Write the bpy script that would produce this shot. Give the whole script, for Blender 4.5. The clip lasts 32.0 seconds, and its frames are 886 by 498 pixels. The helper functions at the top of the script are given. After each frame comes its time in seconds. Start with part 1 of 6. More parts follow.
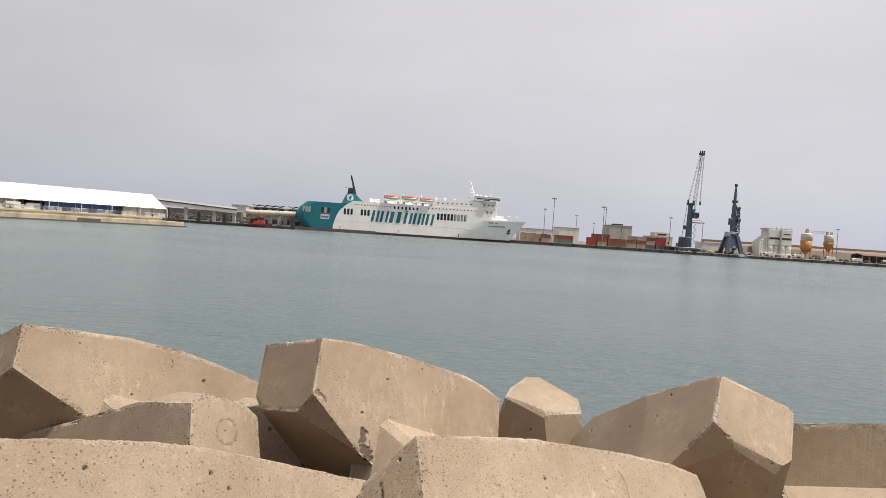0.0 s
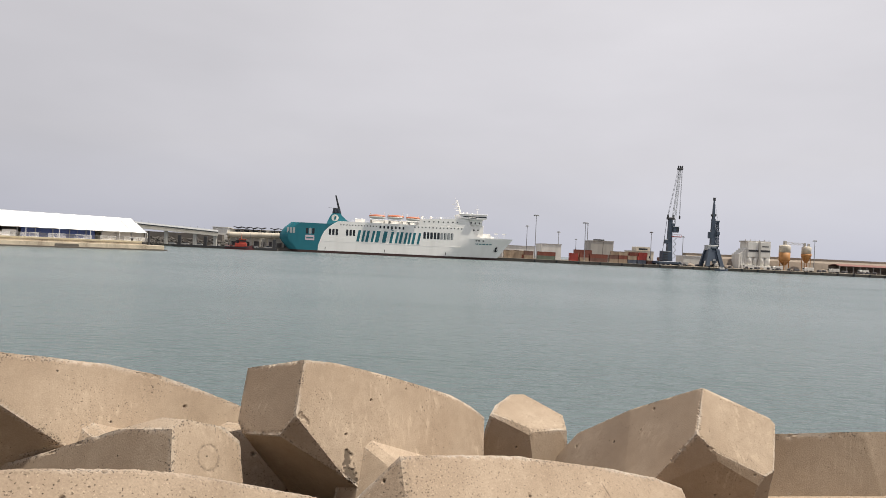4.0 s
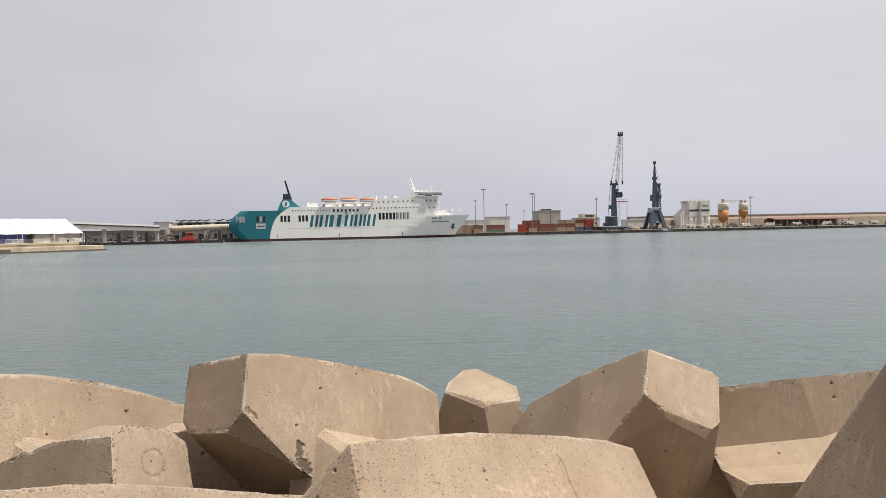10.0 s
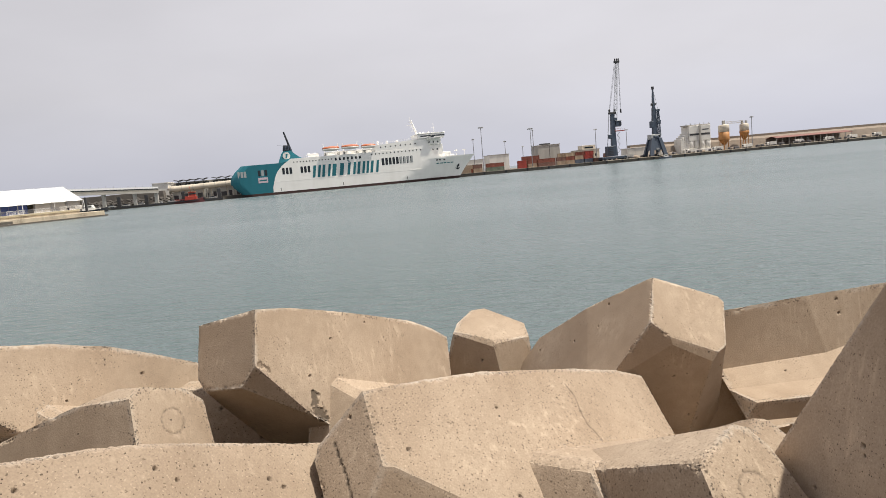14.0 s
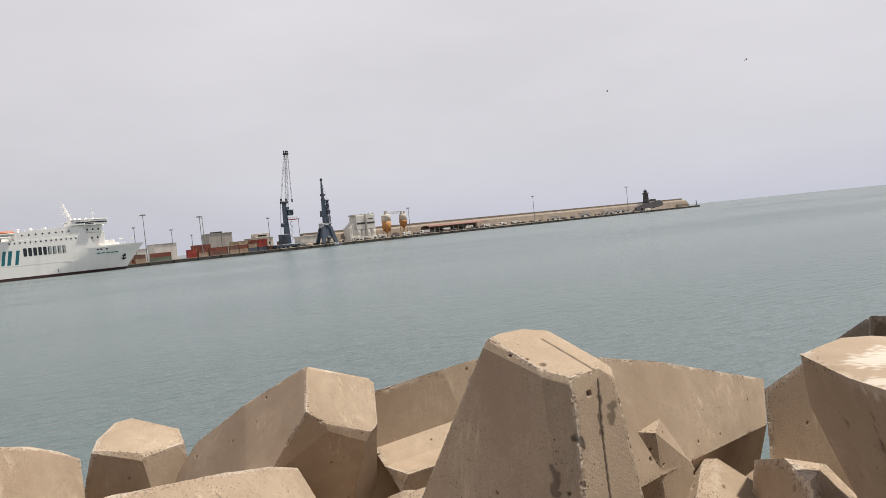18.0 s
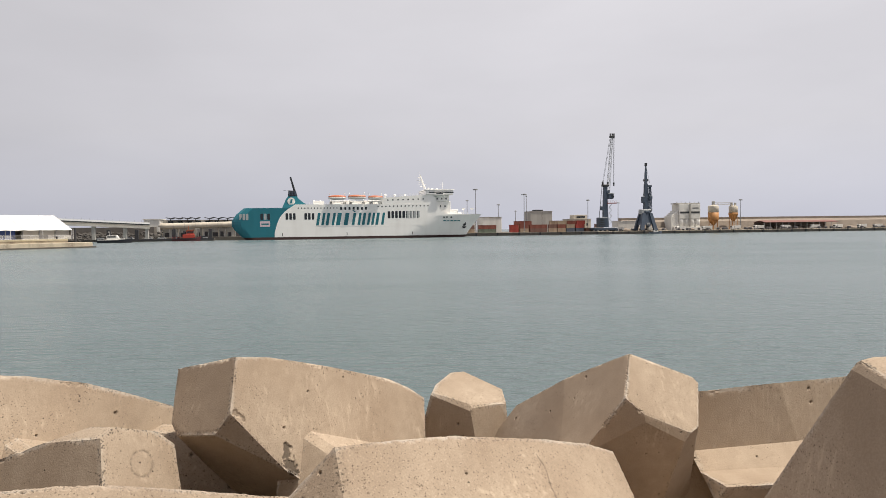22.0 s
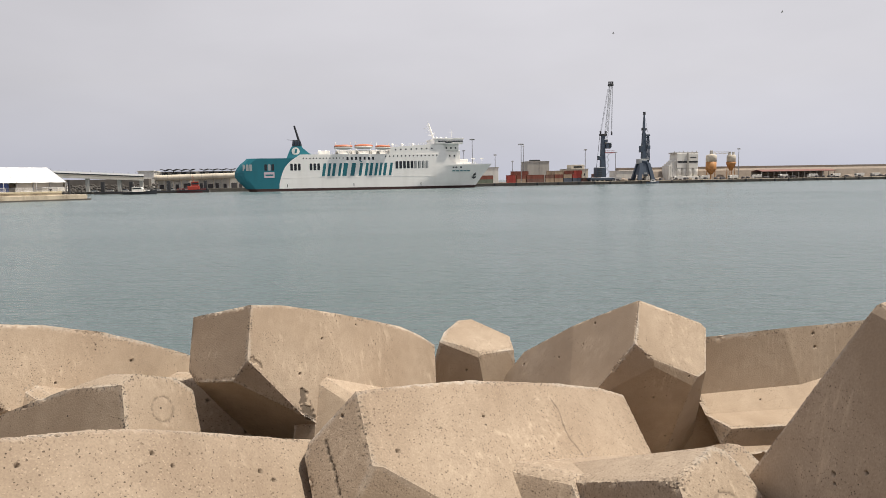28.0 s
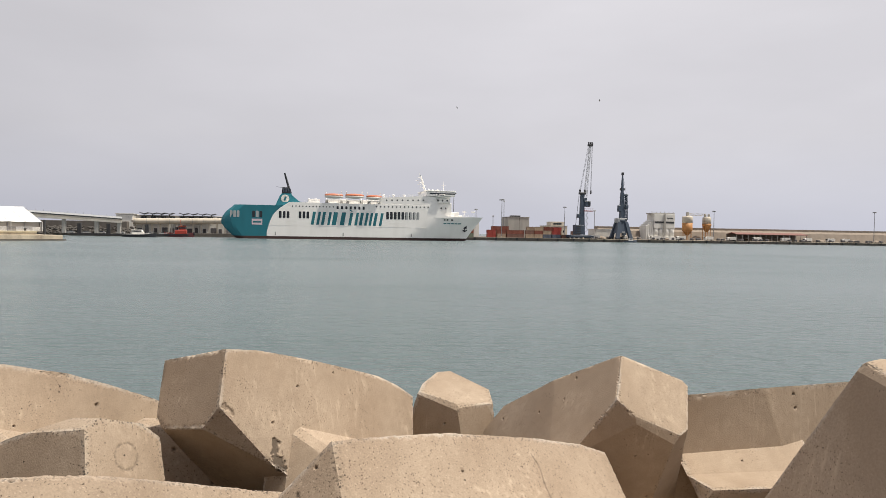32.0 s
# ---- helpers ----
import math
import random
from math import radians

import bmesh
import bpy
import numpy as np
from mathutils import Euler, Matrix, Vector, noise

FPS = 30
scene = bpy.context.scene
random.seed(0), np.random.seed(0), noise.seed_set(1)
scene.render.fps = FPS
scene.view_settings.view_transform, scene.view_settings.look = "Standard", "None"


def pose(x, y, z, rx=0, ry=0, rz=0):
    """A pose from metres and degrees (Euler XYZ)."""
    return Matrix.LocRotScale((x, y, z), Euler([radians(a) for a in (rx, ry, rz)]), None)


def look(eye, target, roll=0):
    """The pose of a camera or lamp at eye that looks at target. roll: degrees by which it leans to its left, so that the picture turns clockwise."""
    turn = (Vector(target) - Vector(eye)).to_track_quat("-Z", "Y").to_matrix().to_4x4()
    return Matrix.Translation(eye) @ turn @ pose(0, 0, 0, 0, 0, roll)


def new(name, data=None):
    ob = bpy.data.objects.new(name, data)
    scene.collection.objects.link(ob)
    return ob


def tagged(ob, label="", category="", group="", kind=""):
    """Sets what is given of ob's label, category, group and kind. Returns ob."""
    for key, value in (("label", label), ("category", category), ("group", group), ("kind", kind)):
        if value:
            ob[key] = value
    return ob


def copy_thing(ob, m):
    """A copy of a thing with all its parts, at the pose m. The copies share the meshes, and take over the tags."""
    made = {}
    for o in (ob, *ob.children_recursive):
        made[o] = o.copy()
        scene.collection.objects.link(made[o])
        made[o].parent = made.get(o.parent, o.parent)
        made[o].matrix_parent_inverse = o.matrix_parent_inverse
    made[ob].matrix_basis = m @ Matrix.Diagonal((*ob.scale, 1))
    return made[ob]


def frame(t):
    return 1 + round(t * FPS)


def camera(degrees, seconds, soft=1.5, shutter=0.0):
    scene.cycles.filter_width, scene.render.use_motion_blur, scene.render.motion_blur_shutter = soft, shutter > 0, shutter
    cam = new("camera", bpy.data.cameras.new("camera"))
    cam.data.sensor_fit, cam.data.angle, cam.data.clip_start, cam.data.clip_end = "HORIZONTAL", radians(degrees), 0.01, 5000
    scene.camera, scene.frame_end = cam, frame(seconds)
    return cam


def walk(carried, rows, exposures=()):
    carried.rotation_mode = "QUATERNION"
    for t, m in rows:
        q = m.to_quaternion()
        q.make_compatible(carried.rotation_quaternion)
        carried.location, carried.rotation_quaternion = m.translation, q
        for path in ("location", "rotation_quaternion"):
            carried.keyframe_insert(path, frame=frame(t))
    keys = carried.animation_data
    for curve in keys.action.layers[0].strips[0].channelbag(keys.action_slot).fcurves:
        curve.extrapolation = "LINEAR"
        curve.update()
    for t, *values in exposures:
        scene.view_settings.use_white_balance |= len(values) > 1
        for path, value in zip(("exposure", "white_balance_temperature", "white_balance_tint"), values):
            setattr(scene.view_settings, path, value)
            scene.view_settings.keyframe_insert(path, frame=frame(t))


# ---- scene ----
cam = camera(68.43, 32.0, soft=0.8)
PATH = [
    (0, pose(-0.020, 0.010, 4.621, 88.449, -3.772, 0.569)),
    (0.5, pose(-0.011, 0.010, 4.628, 89.451, -3.366, -0.692)),
    (1, pose(-0.012, -0.000, 4.629, 89.781, -2.956, -1.242)),
    (1.5, pose(-0.010, 0.001, 4.628, 89.905, -2.480, -0.890)),
    (2, pose(-0.013, 0.004, 4.626, 89.972, -2.638, -0.558)),
    (2.5, pose(-0.013, 0.005, 4.623, 90.164, -2.719, -0.521)),
    (3, pose(-0.012, -0.003, 4.626, 90.183, -2.941, -0.733)),
    (3.5, pose(-0.008, -0.009, 4.625, 90.170, -2.775, -0.781)),
    (5.5, pose(-0.003, -0.011, 4.619, 89.885, -2.394, -1.544)),
    (6, pose(-0.002, 0.016, 4.611, 89.524, -0.223, 0.082)),
    (6.5, pose(0.005, 0.031, 4.598, 89.939, -2.021, -2.017)),
    (7, pose(0.000, 0.025, 4.581, 89.325, -3.285, -4.705)),
    (7.5, pose(0.006, 0.009, 4.590, 89.508, -1.355, -5.667)),
    (8, pose(0.019, -0.010, 4.583, 89.215, -1.277, -6.365)),
    (8.5, pose(0.022, 0.012, 4.592, 88.042, -0.738, -6.012)),
    (9, pose(0.048, 0.019, 4.609, 86.771, 1.076, -3.044)),
    (9.5, pose(0.060, 0.117, 4.611, 86.626, -0.286, -5.008)),
    (10, pose(0.072, 0.058, 4.630, 88.307, 1.175, -5.309)),
    (10.5, pose(0.079, 0.062, 4.625, 86.074, 1.601, -3.856)),
    (11, pose(0.072, 0.087, 4.624, 84.320, 3.057, -2.562)),
    (11.5, pose(0.072, 0.069, 4.627, 83.966, 3.745, -1.742)),
    (12, pose(0.073, 0.069, 4.633, 83.684, 3.679, -2.759)),
    (12.5, pose(0.074, 0.073, 4.629, 83.873, 3.650, -2.586)),
    (13, pose(0.084, 0.063, 4.636, 83.392, 4.506, -3.694)),
    (13.5, pose(0.091, 0.072, 4.634, 83.076, 4.983, -4.773)),
    (14, pose(0.090, 0.079, 4.637, 83.220, 5.115, -5.370)),
    (14.5, pose(0.096, 0.061, 4.640, 83.803, 5.090, -5.555)),
    (16.5, pose(0.093, 0.049, 4.636, 86.709, 2.488, -5.723)),
    (17, pose(0.163, 0.053, 4.634, 86.981, 0.973, -8.097)),
    (17.5, pose(0.244, -0.057, 4.659, 88.040, 5.216, -14.169)),
    (18, pose(0.265, -0.047, 4.663, 88.188, 5.751, -33.442)),
    (18.5, pose(0.211, -0.062, 4.682, 89.183, 3.931, -37.564)),
    (19, pose(0.150, -0.035, 4.693, 89.930, 2.724, -25.918)),
    (19.5, pose(0.061, 0.023, 4.672, 88.487, 1.253, -17.503)),
    (20, pose(0.045, 0.081, 4.677, 89.243, 1.743, -13.848)),
    (20.5, pose(0.082, 0.089, 4.695, 90.376, 0.978, -8.850)),
    (21, pose(0.123, 0.059, 4.701, 90.348, 0.906, -3.489)),
    (21.5, pose(0.131, -0.009, 4.686, 89.925, 0.517, -5.513)),
    (22, pose(0.103, -0.042, 4.682, 88.277, 0.695, -6.041)),
    (22.5, pose(0.075, -0.051, 4.685, 86.940, -0.414, -6.544)),
    (23, pose(0.017, -0.058, 4.680, 85.639, 0.188, -6.665)),
    (23.5, pose(-0.015, -0.037, 4.653, 83.036, -1.662, -6.854)),
    (24, pose(-0.011, -0.014, 4.658, 83.001, -0.729, -4.377)),
    (24.5, pose(0.007, -0.030, 4.652, 83.372, 0.575, -5.046)),
    (25, pose(0.003, -0.032, 4.661, 83.885, 0.663, -6.165)),
    (25.5, pose(-0.006, -0.024, 4.657, 83.875, 0.171, -5.964)),
    (27.5, pose(-0.017, -0.026, 4.664, 84.409, 1.447, -6.775)),
    (28, pose(-0.018, -0.023, 4.660, 83.958, 0.936, -6.357)),
    (28.5, pose(-0.020, -0.017, 4.659, 83.450, 0.965, -6.577)),
    (29, pose(-0.015, -0.016, 4.656, 83.121, 1.059, -6.742)),
    (29.5, pose(-0.015, -0.023, 4.658, 83.464, 1.323, -7.607)),
    (30, pose(-0.008, -0.034, 4.666, 84.569, 1.918, -7.777)),
    (30.5, pose(-0.008, -0.049, 4.666, 85.181, 1.807, -7.993)),
    (31, pose(-0.010, 0.013, 4.652, 85.515, 0.403, -7.097)),
    (31.5, pose(0.013, -0.001, 4.641, 88.345, 1.942, -7.096)),
    (32, pose(-0.040, 0.026, 4.625, 88.569, -0.930, -8.050)),
]
import itertools

walk(cam, PATH, ((0, 0.0), (13, 0.0), (14, 0.09), (17, 0.09), (18, 0.0), (32, 0.0)))

# ---- light ----
SUN_DIR = Vector((0.42, -0.10, 0.90)).normalized()      # towards the sun: high, behind the camera and to its right
world = bpy.data.worlds.new("hazy_sky")
scene.world = world
world.use_nodes = True
wn, wl = world.node_tree.nodes, world.node_tree.links
wn.clear()
w_out = wn.new("ShaderNodeOutputWorld")
w_bg = wn.new("ShaderNodeBackground")
w_sky = wn.new("ShaderNodeTexSky")
w_sky.sky_type = "NISHITA"
w_sky.sun_disc = False
w_sky.sun_elevation = math.asin(SUN_DIR.z)
w_sky.sun_rotation = math.atan2(SUN_DIR.x, SUN_DIR.y)
w_sky.dust_density = 4.0
w_scale = wn.new("ShaderNodeVectorMath")
w_scale.operation = "SCALE"
w_scale.inputs["Scale"].default_value = 0.06
w_co = wn.new("ShaderNodeTexCoord")
w_sep = wn.new("ShaderNodeSeparateXYZ")
w_ramp = wn.new("ShaderNodeValToRGB")                    # thin cloud veil: cool near the horizon, paler above
w_ramp.color_ramp.elements[0].position, w_ramp.color_ramp.elements[0].color = 0.0, (0.60, 0.61, 0.70, 1)
w_ramp.color_ramp.elements[1].position, w_ramp.color_ramp.elements[1].color = 0.45, (0.80, 0.775, 0.80, 1)
e = w_ramp.color_ramp.elements.new(0.95)
e.color = (0.60, 0.59, 0.62, 1)
e = w_ramp.color_ramp.elements.new(0.14)
e.color = (0.70, 0.685, 0.725, 1)
w_noise = wn.new("ShaderNodeTexNoise")
w_noise.inputs["Scale"].default_value = 2.2
w_noise.inputs["Detail"].default_value = 5.0
w_map = wn.new("ShaderNodeMapping")
w_map.inputs["Scale"].default_value = (1, 1, 3.0)
w_mr = wn.new("ShaderNodeMapRange")
w_mr.inputs["From Min"].default_value, w_mr.inputs["From Max"].default_value = 0.3, 0.7
w_mr.inputs["To Min"].default_value, w_mr.inputs["To Max"].default_value = 0.93, 1.05
w_mul = wn.new("ShaderNodeVectorMath")
w_mul.operation = "SCALE"
w_mix = wn.new("ShaderNodeMix")
w_mix.data_type = "RGBA"
w_mix.inputs["Factor"].default_value = 0.9
wl.new(w_co.outputs["Generated"], w_sep.inputs[0])
wl.new(w_sep.outputs["Z"], w_ramp.inputs["Fac"])
wl.new(w_co.outputs["Generated"], w_map.inputs["Vector"])
wl.new(w_map.outputs["Vector"], w_noise.inputs["Vector"])
wl.new(w_noise.outputs["Fac"], w_mr.inputs["Value"])
wl.new(w_ramp.outputs["Color"], w_mul.inputs[0])
w_dot = wn.new("ShaderNodeVectorMath")                   # the veil is a little brighter on the sun's side
w_dot.operation = "DOT_PRODUCT"
w_dot.inputs[1].default_value = (0.85, 0.5, 0.0)
wl.new(w_co.outputs["Generated"], w_dot.inputs[0])
w_side = wn.new("ShaderNodeMath")
w_side.operation = "MULTIPLY_ADD"
w_side.inputs[1].default_value, w_side.inputs[2].default_value = 0.20, 0.89
wl.new(w_dot.outputs["Value"], w_side.inputs[0])
w_lum = wn.new("ShaderNodeMath")
w_lum.operation = "MULTIPLY"
wl.new(w_mr.outputs["Result"], w_lum.inputs[0])
wl.new(w_side.outputs[0], w_lum.inputs[1])
wl.new(w_lum.outputs[0], w_mul.inputs["Scale"])
wl.new(w_sky.outputs["Color"], w_scale.inputs[0])
wl.new(w_scale.outputs[0], w_mix.inputs["A"])
wl.new(w_mul.outputs[0], w_mix.inputs["B"])
wl.new(w_mix.outputs["Result"], w_bg.inputs["Color"])
w_bg.inputs["Strength"].default_value = 1.0
wl.new(w_bg.outputs[0], w_out.inputs["Surface"])

sun_data = bpy.data.lights.new("sun", "SUN")
sun_data.energy = 4.9
sun_data.angle = radians(1.5)
sun_data.color = (1.0, 0.92, 0.79)
sun = new("sun", sun_data)
sun.matrix_world = look((0, 0, 60), Vector((0, 0, 60)) - SUN_DIR)
scene.view_settings.exposure = 0.0


# ---- materials ----
def mat_base(name):
    m = bpy.data.materials.new(name)
    m.use_nodes = True
    n, l = m.node_tree.nodes, m.node_tree.links
    b = n["Principled BSDF"]
    return m, n, l, b


def mixed(n, l, fac, a, b):
    x = n.new("ShaderNodeMix")
    x.data_type = "RGBA"
    if isinstance(fac, (int, float)):
        x.inputs["Factor"].default_value = fac
    else:
        l.new(fac, x.inputs["Factor"])
    for key, v in (("A", a), ("B", b)):
        if isinstance(v, tuple):
            x.inputs[key].default_value = (*v[:3], 1)
        else:
            l.new(v, x.inputs[key])
    return x.outputs["Result"]


def noise_fac(n, l, vec, scale, detail=4.0, lo=0.35, hi=0.65, stretch=None):
    if stretch:
        mp = n.new("ShaderNodeMapping")
        mp.inputs["Scale"].default_value = stretch
        l.new(vec, mp.inputs["Vector"])
        vec = mp.outputs["Vector"]
    t = n.new("ShaderNodeTexNoise")
    t.inputs["Scale"].default_value, t.inputs["Detail"].default_value = scale, detail
    l.new(vec, t.inputs["Vector"])
    r = n.new("ShaderNodeMapRange")
    r.inputs["From Min"].default_value, r.inputs["From Max"].default_value = lo, hi
    l.new(t.outputs["Fac"], r.inputs["Value"])
    return r.outputs["Result"]


def paint(name, color, rough=0.5, metal=0.0, dirt=0.15, scale=0.6, dirt_color=None, streak=True):
    """Painted or plain surface with weathering at two scales; streaks run down."""
    m, n, l, b = mat_base(name)
    co = n.new("ShaderNodeTexCoord").outputs["Object"]
    dc = dirt_color or tuple(c * 0.45 for c in color)
    f1 = noise_fac(n, l, co, scale, 5, 0.42, 0.72, (1, 1, 0.18) if streak else None)
    f2 = noise_fac(n, l, co, scale * 9, 3, 0.45, 0.75)
    sc = n.new("ShaderNodeMath")
    sc.operation = "MULTIPLY"
    l.new(f1, sc.inputs[0])
    sc.inputs[1].default_value = dirt
    sc2 = n.new("ShaderNodeMath")
    sc2.operation = "MULTIPLY"
    l.new(f2, sc2.inputs[0])
    sc2.inputs[1].default_value = dirt * 0.6
    c = mixed(n, l, sc.outputs[0], color, dc)
    c = mixed(n, l, sc2.outputs[0], c, tuple(min(1, v * 1.25) for v in color))
    l.new(c, b.inputs["Base Color"])
    b.inputs["Roughness"].default_value, b.inputs["Metallic"].default_value = rough, metal
    return m


def concrete(name, tone, pale, dark, grain=1.0, pits=1.0, cover=0.42, stones=78.0):
    """Cast concrete: sandy matrix, fine aggregate, blowholes and rain streaks."""
    m, n, l, b = mat_base(name)
    co = n.new("ShaderNodeTexCoord").outputs["Object"]
    info = n.new("ShaderNodeObjectInfo")
    big = noise_fac(n, l, co, 1.1, 5, 0.3, 0.7)
    streak = noise_fac(n, l, co, 2.4, 4, 0.5, 0.75, (1.0, 1.0, 0.12))
    mid = noise_fac(n, l, co, 9.0, 6, 0.35, 0.7)
    fine = noise_fac(n, l, co, 95.0, 3, 0.35, 0.65)
    c = mixed(n, l, big, tone, pale)
    s1 = n.new("ShaderNodeMath")
    s1.operation = "MULTIPLY"
    l.new(streak, s1.inputs[0])
    s1.inputs[1].default_value = 0.75
    c = mixed(n, l, s1.outputs[0], c, pale)
    s2 = n.new("ShaderNodeMath")
    s2.operation = "MULTIPLY"
    l.new(mid, s2.inputs[0])
    s2.inputs[1].default_value = 0.24
    c = mixed(n, l, s2.outputs[0], c, dark)
    s3 = n.new("ShaderNodeMath")
    s3.operation = "MULTIPLY"
    l.new(fine, s3.inputs[0])
    s3.inputs[1].default_value = 0.22 * grain
    c = mixed(n, l, s3.outputs[0], c, dark)
    # lime drips, thin and upright, in a few patches
    drip = noise_fac(n, l, co, 26.0, 3, 0.55, 0.70, (1.0, 1.0, 0.09))
    where = noise_fac(n, l, co, 1.9, 3, 0.47, 0.62)
    dr = n.new("ShaderNodeMath")
    dr.operation = "MULTIPLY"
    l.new(drip, dr.inputs[0])
    l.new(where, dr.inputs[1])
    dr2 = n.new("ShaderNodeMath")
    dr2.operation = "MULTIPLY"
    l.new(dr.outputs[0], dr2.inputs[0])
    dr2.inputs[1].default_value = 0.5
    c = mixed(n, l, dr2.outputs[0], c, tuple(min(0.7, v * 1.25) for v in pale))
    # aggregate specks, each broken and bent out of round
    bend = n.new("ShaderNodeTexNoise")
    bend.inputs["Scale"].default_value, bend.inputs["Detail"].default_value = stones * 0.9, 2.0
    l.new(co, bend.inputs["Vector"])
    off = n.new("ShaderNodeVectorMath")
    off.operation = "MULTIPLY_ADD"
    amount = 1.5 / stones
    off.inputs[1].default_value = (amount, amount, amount)
    l.new(bend.outputs["Color"], off.inputs[0])
    l.new(co, off.inputs[2])
    bent = off.outputs[0]
    v1 = n.new("ShaderNodeTexVoronoi")
    v1.inputs["Scale"].default_value = stones
    l.new(bent, v1.inputs["Vector"])
    r1 = n.new("ShaderNodeMapRange")
    r1.inputs["From Min"].default_value, r1.inputs["From Max"].default_value = 0.36, 0.2
    r1.inputs["To Max"].default_value = 0.75 * grain
    l.new(v1.outputs["Distance"], r1.inputs["Value"])
    few = n.new("ShaderNodeMapRange")                     # only some of the stones show
    few.inputs["From Min"].default_value, few.inputs["From Max"].default_value = 0.48, 0.80
    l.new(v1.outputs["Color"], few.inputs["Value"])
    some = n.new("ShaderNodeMath")
    some.operation = "MULTIPLY"
    l.new(r1.outputs["Result"], some.inputs[0])
    l.new(few.outputs["Result"], some.inputs[1])
    patch = noise_fac(n, l, co, 1.7, 3, cover, cover + 0.18)
    sp = n.new("ShaderNodeMath")
    sp.operation = "MULTIPLY"
    l.new(some.outputs[0], sp.inputs[0])
    l.new(patch, sp.inputs[1])
    c = mixed(n, l, sp.outputs[0], c, tuple(v * 0.55 for v in dark))
    # pale grains among the dark ones
    v4 = n.new("ShaderNodeTexVoronoi")
    v4.inputs["Scale"].default_value = stones * 1.1
    l.new(bent, v4.inputs["Vector"])
    r4 = n.new("ShaderNodeMapRange")
    r4.inputs["From Min"].default_value, r4.inputs["From Max"].default_value = 0.38, 0.22
    r4.inputs["To Max"].default_value = 0.34
    l.new(v4.outputs["Distance"], r4.inputs["Value"])
    few4 = n.new("ShaderNodeMapRange")
    few4.inputs["From Min"].default_value, few4.inputs["From Max"].default_value = 0.52, 0.80
    l.new(v4.outputs["Color"], few4.inputs["Value"])
    pg = n.new("ShaderNodeMath")
    pg.operation = "MULTIPLY"
    l.new(r4.outputs["Result"], pg.inputs[0])
    l.new(few4.outputs["Result"], pg.inputs[1])
    pg2 = n.new("ShaderNodeMath")
    pg2.operation = "MULTIPLY"
    l.new(pg.outputs[0], pg2.inputs[0])
    l.new(patch, pg2.inputs[1])
    c = mixed(n, l, pg2.outputs[0], c, tuple(min(0.75, v * 1.4) for v in pale))
    # blowholes, the shade inside them put into the colour
    v2 = n.new("ShaderNodeTexVoronoi")
    v2.inputs["Scale"].default_value = 11.0
    v2.inputs["Randomness"].default_value = 1.0
    l.new(co, v2.inputs["Vector"])
    hole = n.new("ShaderNodeMapRange")
    hole.inputs["From Min"].default_value, hole.inputs["From Max"].default_value = 0.085, 0.06
    l.new(v2.outputs["Distance"], hole.inputs["Value"])
    gate = noise_fac(n, l, co, 4.2, 3, 0.54, 0.58)
    hm = n.new("ShaderNodeMath")
    hm.operation = "MULTIPLY"
    l.new(hole.outputs["Result"], hm.inputs[0])
    l.new(gate, hm.inputs[1])
    hs = n.new("ShaderNodeMath")
    hs.operation = "MULTIPLY"
    l.new(hm.outputs[0], hs.inputs[0])
    hs.inputs[1].default_value = pits
    c = mixed(n, l, hs.outputs[0], c, tuple(v * 0.35 for v in dark))
    # fine pores, drawn as dark dots for the shade in them
    v3 = n.new("ShaderNodeTexVoronoi")
    v3.inputs["Scale"].default_value = 38.0
    l.new(co, v3.inputs["Vector"])
    pore = n.new("ShaderNodeMapRange")
    pore.inputs["From Min"].default_value, pore.inputs["From Max"].default_value = 0.17, 0.11
    l.new(v3.outputs["Distance"], pore.inputs["Value"])
    gate2 = noise_fac(n, l, co, 3.6, 4, 0.50, 0.60)
    pm = n.new("ShaderNodeMath")
    pm.operation = "MULTIPLY"
    l.new(pore.outputs["Result"], pm.inputs[0])
    l.new(gate2, pm.inputs[1])
    c = mixed(n, l, pm.outputs[0], c, tuple(v * 0.4 for v in dark))
    # worn arrises: the mortar is gone and dark stones and holes show between the pale ones
    worn = n.new("ShaderNodeAttribute")
    worn.attribute_name = "worn"
    v5 = n.new("ShaderNodeTexVoronoi")
    v5.inputs["Scale"].default_value = 58.0
    l.new(bent, v5.inputs["Vector"])
    r5 = n.new("ShaderNodeMapRange")
    r5.inputs["From Min"].default_value, r5.inputs["From Max"].default_value = 0.46, 0.30
    l.new(v5.outputs["Distance"], r5.inputs["Value"])
    few5 = n.new("ShaderNodeMapRange")
    few5.inputs["From Min"].default_value, few5.inputs["From Max"].default_value = 0.30, 0.40
    l.new(v5.outputs["Color"], few5.inputs["Value"])
    wm = n.new("ShaderNodeMath")
    wm.operation = "MULTIPLY"
    l.new(r5.outputs["Result"], wm.inputs[0])
    l.new(few5.outputs["Result"], wm.inputs[1])
    wm2 = n.new("ShaderNodeMath")
    wm2.operation = "MULTIPLY"
    l.new(wm.outputs[0], wm2.inputs[0])
    l.new(worn.outputs["Fac"], wm2.inputs[1])
    c = mixed(n, l, wm2.outputs[0], c, tuple(v * 0.45 for v in dark))
    # stains, painted shade of pits, cracks and rings, and bleached patches of their own shape
    for key, col in (("stain_and_shade", tuple(v * 0.22 for v in dark)), ("bleach", (0.80, 0.77, 0.72))):
        at = n.new("ShaderNodeAttribute")
        at.attribute_name = key
        c = mixed(n, l, at.outputs["Fac"], c, col)
    # each block a little different
    rr = n.new("ShaderNodeMapRange")
    rr.inputs["To Min"].default_value, rr.inputs["To Max"].default_value = 0.93, 1.06
    l.new(info.outputs["Random"], rr.inputs["Value"])
    hv = n.new("ShaderNodeHueSaturation")
